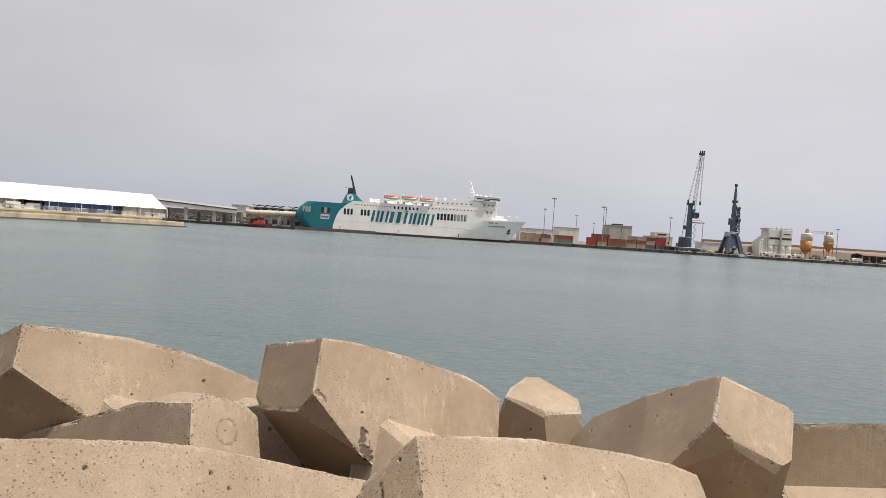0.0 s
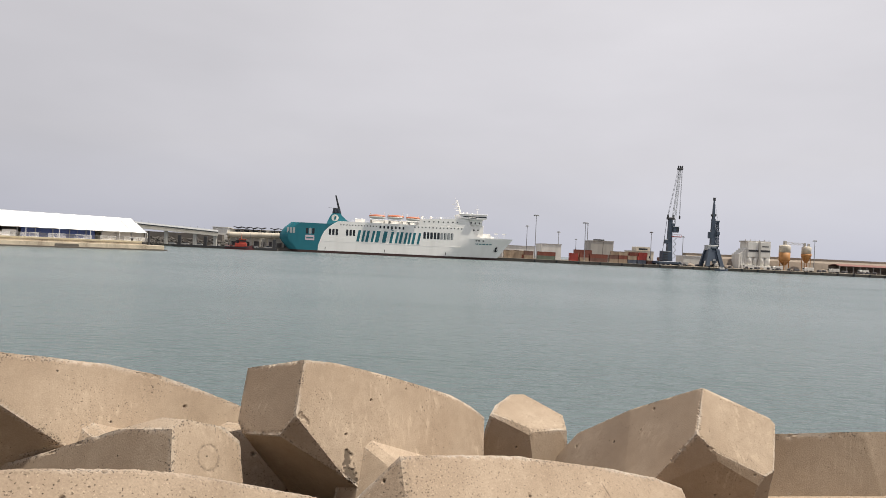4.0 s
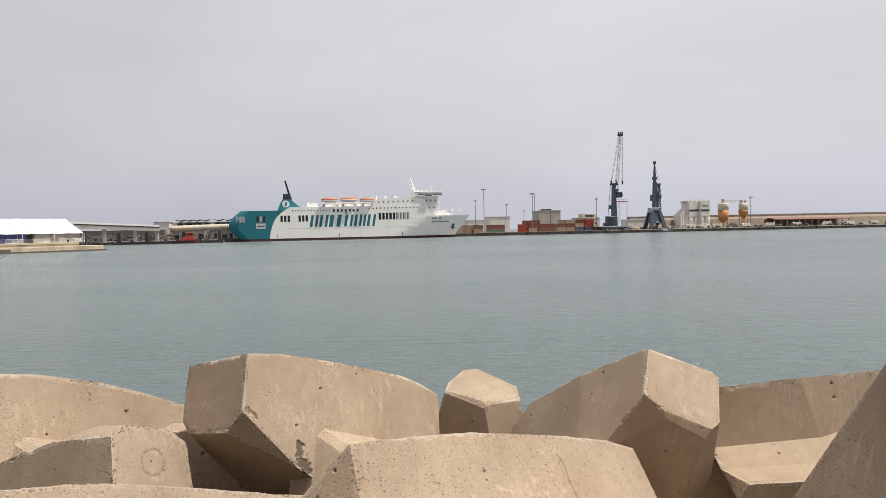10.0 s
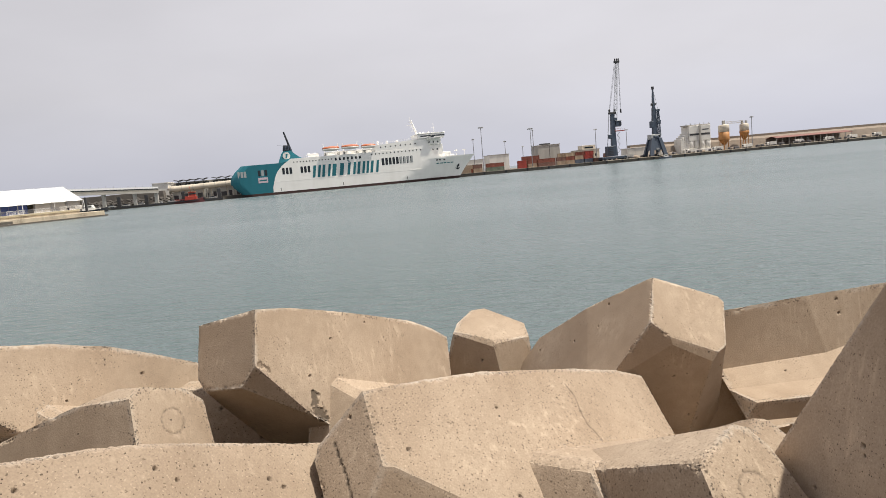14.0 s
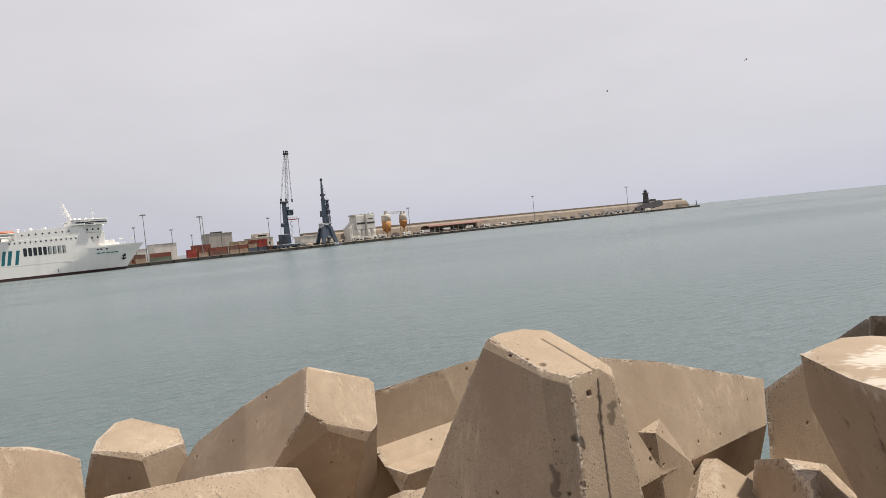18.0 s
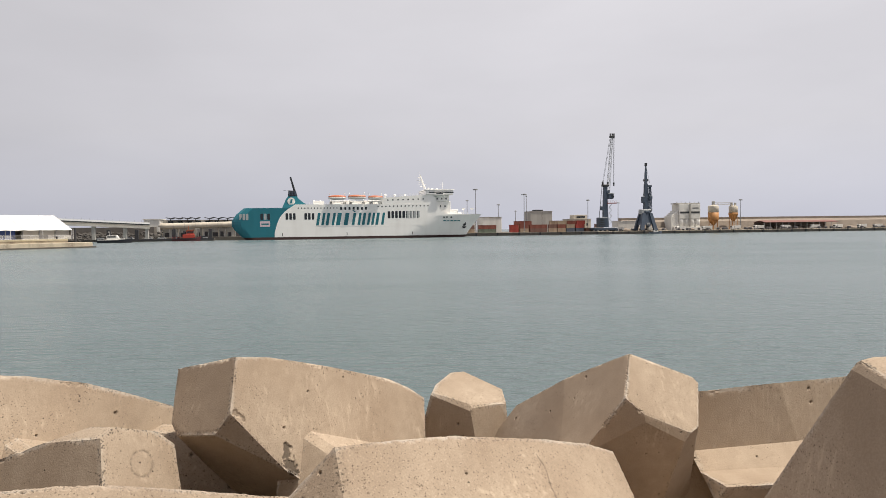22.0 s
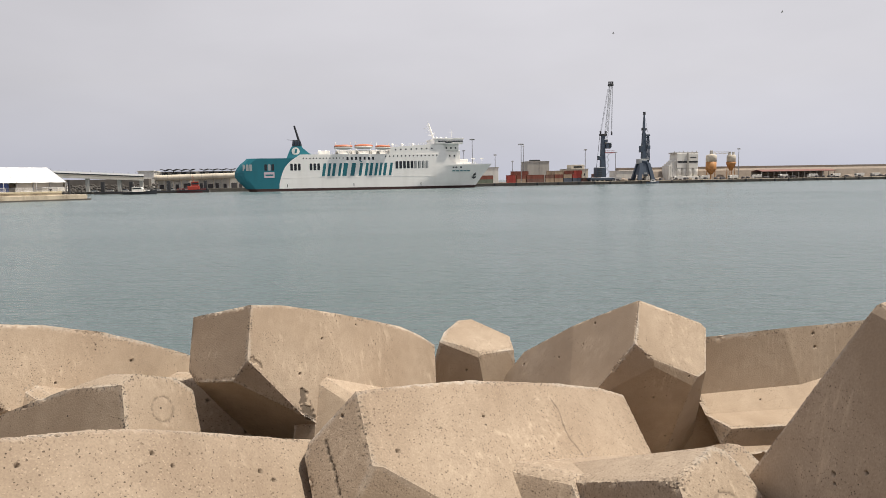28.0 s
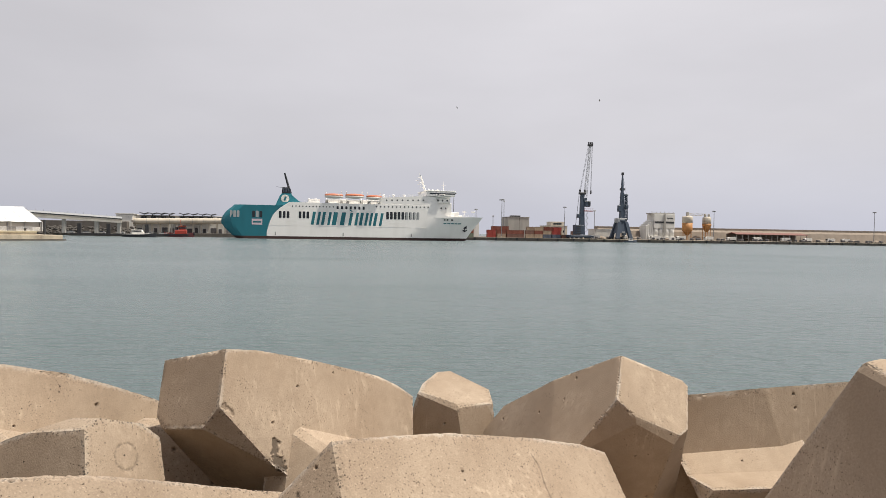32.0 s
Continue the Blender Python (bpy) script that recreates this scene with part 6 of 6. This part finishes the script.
    for x in (6.0, 7.4, 8.6):
        part("head_sheave", boxed(x - 0.4, x + 0.4, -0.5, 0.5, 66.0, 67.8, 0.2), M_DARKROOF, c)
    for a, b in (((0.2, 0.3, 34), (5.8, 0.3, 65)), ((0.5, -0.3, 34), (6.2, -0.3, 65)), ((4.0, 0, 34), (6.8, 0, 65)), ((-0.2, 0, 33), (-2.6, 0, 9.6)), ((0.1, 0.5, 33), (-2.2, 0.5, 9.6)), ((8.8, 0, 65), (8.4, 0, 34)), ((8.6, 0.4, 65), (8.2, 0.4, 34))):
        part("cable", bar(a, b, 0.09), M_DARKROOF, c)
    part("hook_block", boxed(7.9, 8.8, -0.4, 0.6, 31.5, 34, 0.2), M_DARKROOF, c)
    # level-luffing crane on a portal
    p = empty("portal_crane", quay_frame(190.2, 8, 2.0))
    tagged(p, "blue-grey portal crane with a folded jib", "crane")
    for x in (-5.0, 5.0):
        for y in (-5, 5):
            part("portal_leg", loft([[(x + i, y + j, 0.6) for i, j in ((-1.3, -1.0), (1.3, -1.0), (1.3, 1.0), (-1.3, 1.0))], [(x * 0.5 + i, y * 0.5 + j, 12.4) for i, j in ((-1.1, -0.9), (1.1, -0.9), (1.1, 0.9), (-1.1, 0.9))]]), M_GREYBLUE, p)
            part("bogie", boxed(x - 1.8, x + 1.8, y - 0.7, y + 0.7, 0, 1.4, 0.2), M_DARKROOF, p)
    part("portal_body", loft([[(x * k, y * k, z) for x, y in ((-4.6, -4.2), (4.6, -4.2), (4.6, 4.2), (-4.6, 4.2))] for z, k in ((4.2, 1.0), (12.4, 0.62))]), M_GREYBLUE, p, "plated portal pyramid")
    part("notice", boxed(-1.0, 1.2, -4.3, -3.6, 4.4, 5.6), M_CRANEPALE, p)
    part("turntable", lathe([(3.2, 12.2), (3.4, 12.8), (3.4, 13.6), (3.0, 14.0)], 16), M_GREYBLUE, p)
    part("machine_house", boxed(-4.0, 3.2, -2.6, 2.6, 11.6, 15.0, 0.2), M_CRANEPALE, p, "pale grey machine house")
    part("house_window", boxed(1.6, 3.26, -2.66, 2.0, 12.8, 14.2), M_GLASS, p)
    part("tower", loft([[(-1.2, -1.4, 14), (2.0, -1.4, 14), (2.0, 1.4, 14), (-1.2, 1.4, 14)], [(-0.7, -1.0, 33), (1.4, -1.0, 33), (1.4, 1.0, 33), (-0.7, 1.0, 33)]]), M_GREYBLUE, p)
    part("jib", loft([[(-0.6, -1.1, 26), (1.2, -1.1, 26), (1.2, 1.1, 26), (-0.6, 1.1, 26)], [(-0.3, -0.7, 40), (0.9, -0.7, 40), (0.9, 0.7, 40), (-0.3, 0.7, 40)], [(0.1, -0.4, 46.5), (0.6, -0.4, 46.5), (0.6, 0.4, 46.5), (0.1, 0.4, 46.5)]]), M_GREYBLUE, p, "raised blue-grey jib")
    part("jib_tip", boxed(-1.3, 2.0, -0.8, 0.8, 34.6, 36.2, 0.1), M_DARKROOF, p)
    part("jib_head", boxed(-0.4, 1.2, -0.5, 0.5, 45.4, 47.4, 0.1), M_DARKROOF, p)
    part("counter_jib", lattice(bmesh.new(), (3.6, 0, 14), (3.4, 0, 31.5), 1.8, 1.0, 8, 0.26), M_GREYBLUE, p)
    part("counterweight", boxed(1.2, 4.4, -1.2, 1.2, 30.6, 32.0, 0.15), M_GREYBLUE, p)
    part("counterweight", boxed(2.6, 4.8, -1.2, 1.2, 22.0, 24.4, 0.15), M_GREYBLUE, p)
    part("strut_platform", boxed(-2.6, -0.8, -1.4, 1.4, 19.6, 24.0, 0.1), M_GREYBLUE, p)
    bm = bmesh.new()
    for k in range(5):
        beam(bm, (1.2 if k % 2 else 4.0, -1.5, 14 + 3.2 * k), (4.0 if k % 2 else 1.2, -1.5, 17.2 + 3.2 * k), 0.2)
    part("stairway", bm, M_GREYBLUE, p)
    for a, b in (((0.4, 0, 46), (3.6, 0, 32)), ((-0.4, 0, 36), (-1.6, 0, 24))):
        part("cable", bar(a, b, 0.08), M_DARKROOF, p)


def house(name, label, x, inland, length, depth, z1, material, windows=0, roof=None, z0=2.0):
    ob = empty(name, quay_frame(x, inland, 0))
    tagged(ob, label, "building")
    part("wall", boxed(0, length, 0, depth, z0, z1, 0.08), material, ob)
    part("roof", boxed(-0.3, length + 0.3, -0.3, depth + 0.3, z1, z1 + 0.35), roof or M_GREYWALL, ob)
    for k in range(windows):
        part("window", boxed(1 + (length - 2) * k / windows, 1 + (length - 2) * (k + 0.5) / windows, -0.06, 0.05, z0 + (z1 - z0) * 0.45, z0 + (z1 - z0) * 0.65), M_GLASS, ob)
    return ob


def build_far_buildings():
    h = house("warehouse", "white warehouse behind the containers", 81.6, 45, 14.4, 20, 13.0, M_SILO, 0)
    part("door", boxed(3, 7, -0.1, 0.05, 2, 7), M_GREYWALL, h)
    house("warehouse", "low pale shed behind the containers", 52, 40, 24, 14, 10.6, M_SILO, 3)
    h = house("plant_building", "grey concrete plant building with a flat roof", 123.2, 62, 17.2, 16, 17.5, M_GREYWALL, 0)
    part("roof_plant", boxed(4, 11, 3, 9, 17.8, 19.0, 0.1), M_DARKROOF, h)
    part("bay", boxed(9, 9.3, -0.1, 0.1, 2, 17), M_QUAYDARK, h)
    h = house("office_building", "cream two-storey harbour office", 157.7, 72, 18.2, 14, 11.4, M_CREAM, 6)
    part("upper_floor", boxed(5, 16, 2, 12, 11.4, 15.0, 0.1), M_CREAM, h)
    part("window", boxed(7, 14, 1.94, 2.05, 12.6, 13.8), M_GLASS, h)
    h = house("shed", "long low white shed with a curved roof", 178.7, 26, 17.4, 12, 9.0, M_SILO, 0, M_TENT)
    # silo tower house
    s = empty("silo_plant", quay_frame(226.0, 28, 0))
    tagged(s, "white grain silo plant with a tall loading house", "silo")
    part("base_block", boxed(-3, 20, 0, 14, 2.0, 4.4, 0.1), M_SILO, s)
    part("tower_block", boxed(1.5, 18.5, 1, 12, 10.5, 21.4, 0.15), M_SILO, s, "white loading house")
    part("dark_band", boxed(2.0, 9.4, 0.9, 1.1, 14.4, 15.8), M_DARKROOF, s)
    part("dark_band", boxed(10.6, 18.0, 0.9, 1.1, 14.4, 15.8), M_DARKROOF, s)
    part("name_bar", boxed(12.2, 17.0, 0.92, 1.0, 18.0, 18.7), M_DARKROOF, s)
    part("roof_gantry", boxed(-0.5, 19, 2, 10, 21.4, 22.2, 0.05), M_GREYWALL, s)
    for k in range(6):
        part("gantry_post", boxed(k * 3.5, k * 3.5 + 0.3, 2, 2.3, 22.2, 23.2), M_GREYWALL, s)
    for k in range(4):
        part("silo_bin", lathe([(2.3, 4.4), (2.3, 10.4), (1.4, 10.9)], 14, (3.8 + k * 4.4, 3.4)), M_SILO, s, "", True)
    for k in range(4):
        part("silo_bin", boxed(-4.6 + k * 1.55, -3.1 + k * 1.55, 2, 12, 2.0, 12.6 + k * 1.3, 0.2), M_SILO, s, "tall white panelled bin")
    part("stair_tower", boxed(9.4, 10.6, 0.2, 1.0, 4.4, 21.4), M_GREYWALL, s)
    # ochre tanks
    g = empty("cement_tanks", quay_frame(252.6, 28, 0))
    tagged(g, "two ochre and cream cement tanks joined by a bridge", "tank")
    tk = part("tank", lathe([(3.7, 9.0), (3.8, 9.2), (3.8, 15.0)], 20, (3.6, 3)), M_OCHRE, g, "ochre lower tank shell", True)
    part("tank_top", lathe([(3.82, 15.0), (3.82, 19.5), (3.4, 20.1), (0.8, 20.6)], 20, (3.6, 3)), M_CREAM, tk, "cream upper tank shell", True)
    part("tank_cone", lathe([(3.5, 9.2), (2.4, 7.4), (1.0, 5.6)], 20, (3.6, 3)), M_OCHRE, tk, "", True)
    part("vent", boxed(2.8, 4.4, 2, 4, 20.4, 23.4, 0.1), M_GREYWALL, tk)
    for i in range(6):
        a = 2 * math.pi * i / 6
        part("tank_leg", bar((3.6 + 3.3 * math.cos(a), 3 + 3.3 * math.sin(a), 2), (3.6 + 3.3 * math.cos(a), 3 + 3.3 * math.sin(a), 9.4), 0.3), M_OCHRE, tk)
    t2 = part("tank", lathe([(3.2, 14.6), (3.2, 19.3), (2.4, 20.0)], 18, (20.0, 3)), M_CREAM, g, "cream tank shell", True)
    part("tank_cone", lathe([(1.0, 8.2), (3.4, 13.2), (3.5, 14.6)], 18, (20.0, 3)), M_OCHRE, t2, "", True)
    for i in range(4):
        a = math.pi / 4 + math.pi * i / 2
        part("tank_leg", bar((20.0 + 2.8 * math.cos(a), 3 + 2.8 * math.sin(a), 2), (20.0 + 2.8 * math.cos(a), 3 + 2.8 * math.sin(a), 12.6), 0.28), M_OCHRE, t2)
    for x in (18.6, 21.6):
        part("vent", boxed(x - 0.7, x + 0.7, 2.4, 3.6, 20, 22.2, 0.1), M_GREYWALL, t2)
    part("bridge", lattice(bmesh.new(), (5, 3, 21.6), (19, 3, 21.6), 1.4, 1.4, 8, 0.12), M_CREAM, g)
    # low clutter along the apron
    rng = random.Random(21)
    truck = None
    for k in range(11):
        x = 172 + k * 21.0 + rng.uniform(-3, 3)
        m = quay_frame(x, 7 + rng.uniform(0, 9), 2.02) @ pose(0, 0, 0, 0, 0, rng.uniform(-6, 6))
        if truck is None:
            truck = empty("parked_truck", m)
            tagged(truck, "pale lorry parked on the quay apron", "truck", "vehicles on the apron")
            part("cab", boxed(0, 1.9, 0, 2.2, 0.5, 2.7, 0.15), M_BOATWHITE, truck)
            part("cargo_box", boxed(2.1, 7.0, 0, 2.3, 0.8, 2.9, 0.06), M_SILO, truck)
            part("windscreen", boxed(-0.04, 0.3, 0.2, 2.0, 1.6, 2.4), M_GLASS, truck)
            for wx in (0.9, 5.6):
                part("axle_wheels", boxed(wx - 0.45, wx + 0.45, 0, 2.3, 0, 0.9, 0.2), M_BLACK, truck)
        else:
            copy_thing(truck, m)
    boxes = None
    for k in range(70):
        x = 166 + k * 5.6 + rng.uniform(-2.5, 2.5)
        m = quay_frame(x, 4 + rng.uniform(0, 16), 2.02) @ pose(0, 0, 0, 0, 0, rng.uniform(0, 90))
        if boxes is None:
            boxes = empty("cargo_pallet", m)
            tagged(boxes, "dark tarpaulin-covered cargo on a pallet", "cargo", "cargo on the apron")
            part("pallet", boxed(-1.3, 1.3, -0.9, 0.9, 0, 0.2), M_BRICK, boxes)
            part("cover", loft([[(-1.25 * q, -0.85 * q, z), (1.25 * q, -0.85 * q, z), (1.25 * q, 0.85 * q, z), (-1.25 * q, 0.85 * q, z)] for z, q in ((0.2, 1.0), (1.2, 1.02), (1.7, 0.7))]), M_STONE, boxes)
        else:
            copy_thing(boxes, m)
    pile = None
    for k in range(30):
        x = 170 + k * 13.8 + rng.uniform(-4, 4)
        m = quay_frame(x, 22 + rng.uniform(0, 14), 2.02) @ pose(0, 0, 0, 0, 0, rng.uniform(0, 360))
        if pile is None:
            bm = bmesh.new()
            bmesh.ops.create_icosphere(bm, subdivisions=3, radius=1.0)
            for v in bm.verts:
                v.co = Vector((v.co.x * 4.6, v.co.y * 3.2, max(v.co.z, 0) * 2.0)) * (1 + 0.25 * noise.noise(v.co * 1.9))
            pile = link("gravel_heap", bm, M_BRICK)
            pile.matrix_world = m
            tagged(pile, "low tan heap of gravel on the apron", "heap", "gravel heaps")
        else:
            copy_thing(pile, m)
    r = empty("long_shed", quay_frame(290.5, 20, 0))
    tagged(r, "long low open shed with a dull red roof", "shed")
    part("roof", loft([[(x, -0.5, 7.2), (x, 6, 8.6), (x, 12.5, 7.2), (x, 12.5, 6.9), (x, 6, 8.2), (x, -0.5, 6.9)] for x in (0, 62)]), M_REDROOF, r)
    for k in range(13):
        part("post", boxed(k * 5.1, k * 5.1 + 0.35, 0, 0.35, 2, 7.1), M_GREYWALL, r)
    part("back_wall", boxed(0, 62, 12, 12.3, 2, 7.0), M_BRICK, r)
    for x, n in ((430, 1), (470, 2), (505, 1), (520, 2), (538, 1)):
        house("hut", "small white hut near the harbour mouth", x, 12, 6.0 + 3 * n, 5, 4.6 + 0.5 * n, M_SILO, n)
    # lighthouse on its fort
    f = empty("lighthouse", quay_frame(589, 16, 0))
    tagged(f, "dark stone lighthouse on a low fort", "lighthouse")
    part("fort", plate([(-26, 2), (22, 2), (22, 9.6), (17, 11.8), (7, 11.8), (4, 10.2), (-12, 10.0), (-20, 8.0), (-26, 6.2)], 1, 13), M_STONE, f, "dark stone fort")
    # dark plates on the solid wall imitate the shade within the arches
    for k in range(5):
        part("archway_shade", boxed(-18 + k * 7.2, -14.5 + k * 7.2, 0.9, 1.1, 2, 5.0), M_GLASS, f)
    part("forecourt_wall", boxed(-16, -6, -3, -2.4, 2, 4.2, 0.1), M_SILO, f)
    part("tower", lathe([(3.6, 9.8), (3.2, 13), (2.7, 19.8), (3.4, 20.0), (3.4, 20.6)], 12, (0, 7)), M_STONE, f, "dark tapering tower", True)
    part("gallery", lathe([(3.5, 20.6), (3.5, 21.4), (3.3, 21.4)], 12, (0, 7)), M_STONE, f)
    part("lantern", lathe([(1.8, 20.6), (1.8, 23.0)], 12, (0, 7)), M_GLASS, f)
    part("dome", lathe([(2.1, 23.0), (1.7, 24.0), (0.3, 24.8), (0.1, 26)], 12, (0, 7)), M_STONE, f, "", True)
    part("side_tower", lathe([(3.8, 11), (3.8, 13.4), (3.2, 13.9)], 12, (12, 7)), M_STONE, f)
    part("annexe", boxed(24, 36, 2, 9, 2, 8.2, 0.1), M_CREAM, f)
    part("annexe", boxed(36, 44, 2, 8, 2, 7.0, 0.1), M_SILO, f)
    b = empty("harbour_light", quay_frame(654, 3, 2.0))
    tagged(b, "small harbour light at the pier end", "beacon")
    part("column", lathe([(0.7, 0), (0.5, 0.4), (0.4, 4.2), (0.6, 4.4)], 10), M_DARKROOF, b)
    part("lamp_housing", lathe([(0.45, 4.4), (0.45, 5.4), (0.1, 6.0)], 10), M_DARKROOF, b)
    wl2 = link("wall_pier_head", boxed(0, 22, 4, 6, 2, 5.2, 0.1), M_BRICK)
    wl2.matrix_world = quay_frame(628, 6, 0)
    tagged(wl2, "low stone parapet at the pier head", "wall", kind="structure")


build_marquee()
build_pier_things()
build_terminal()
TUG = build_tug()
PILOT = build_pilot_boat()
build_launch()
build_containers()
SLENDER, TALL, THIN = "slender galvanised light mast on the quay", "tall galvanised light mast with a round head", "thin galvanised light mast behind the stacks"
for args in ((SLENDER, 67.3, 30, 25.0, 0.7), (TALL, 68.9, 9, 31.4, 1.35), (SLENDER, 97.4, 60, 23.0, 0.9), (TALL, 102.6, 9, 28.0, 1.45), (SLENDER, 156.6, 30, 24.9, 0.9), (SLENDER, 193.4, 60, 24.0, 0.8),
             (SLENDER, 266.0, 12, 23.8, 0.9), (SLENDER, 405.0, 12, 26.0, 1.0), (SLENDER, 542.4, 12, 28.8, 1.3), (THIN, 110.8, 60, 18.2, 0.5), (THIN, 110.4, 30, 28.0, 0.3)):
    light_mast(*args)
build_cranes()
build_far_buildings()


# ---- motion ----
def bearing_pose(deg, distance, z=0.0, heading=0.0):
    a = radians(deg)
    return pose(distance * math.sin(a), distance * math.cos(a), z, 0, 0, heading)


def gull(label):
    """A gull gliding, wings spread."""
    ob = empty("gull")
    tagged(ob, label, "bird", "gulls over the harbour")
    part("body", loft([[(r * math.cos(a), y, r * 0.8 * math.sin(a)) for a in [2 * math.pi * k / 8 for k in range(8)]] for y, r in ((-0.28, 0.015), (-0.16, 0.07), (0.0, 0.09), (0.16, 0.065), (0.24, 0.05), (0.3, 0.012))]), M_GREYWALL, ob, "", True)
    for s in (-1, 1):
        pts = [(s * 0.05, 0.1, 0.02), (s * 0.32, 0.16, 0.14), (s * 0.68, 0.0, 0.08), (s * 0.34, -0.02, 0.13), (s * 0.05, -0.1, 0.01)]
        bm = bmesh.new()
        up = [bm.verts.new((x, y, z + 0.012)) for x, y, z in pts]
        lo = [bm.verts.new((x, y, z - 0.012)) for x, y, z in pts]
        bm.faces.new(up)
        bm.faces.new(lo[::-1])
        for i in range(5):
            bm.faces.new((up[i], lo[i], lo[(i + 1) % 5], up[(i + 1) % 5]))
        bmesh.ops.recalc_face_normals(bm, faces=bm.faces[:])
        part("wing", bm, M_DARKROOF, ob, "grey wing")
    return ob


GULL_A = gull("grey and white gull gliding over the harbour")
GULL_B = gull("grey and white gull gliding high over the water")


def air_pose(deg, up, distance, heading):
    a = radians(deg)
    return pose(distance * math.sin(a), distance * math.cos(a), 4.6 + distance * math.tan(radians(up)), 0, 12, heading)


def motions():
    walk(FERRY, ferry_rows())
    walk(TUG, [(t, bearing_pose(b, 388, 0, 6)) for t, b in ((0, -17.55), (6, -17.5), (13, -17.1), (16.5, -16.9), (23, -16.4), (28, -15.75), (32, -15.1))])
    walk(PILOT, [(t, bearing_pose(b, 360, 0, 5)) for t, b in ((0, -30.5), (8, -27.2), (16.5, -23.5), (21, -22.4), (23, -21.3), (25.5, -20.5), (28, -19.7), (32, -18.1))])
    walk(GULL_A, [(t, air_pose(b, e, 150, 70)) for t, b, e in ((0, 95, 10), (6, 84, 10.2), (12, 72, 10.4), (18.3, 58.2, 10.7), (23, 36.4, 11.2), (24, 33.4, 11.4), (28, 20.8, 11.7), (32, 9.1, 10.8))])
    walk(GULL_B, [(t, air_pose(b, e, 170, 70)) for t, b, e in ((0, 72, 9.5), (9, 60, 9.7), (18.3, 48.3, 10.0), (19, 47.6, 9.8), (28, 33.3, 12.1), (32, 21.3, 11.3))])


motions()
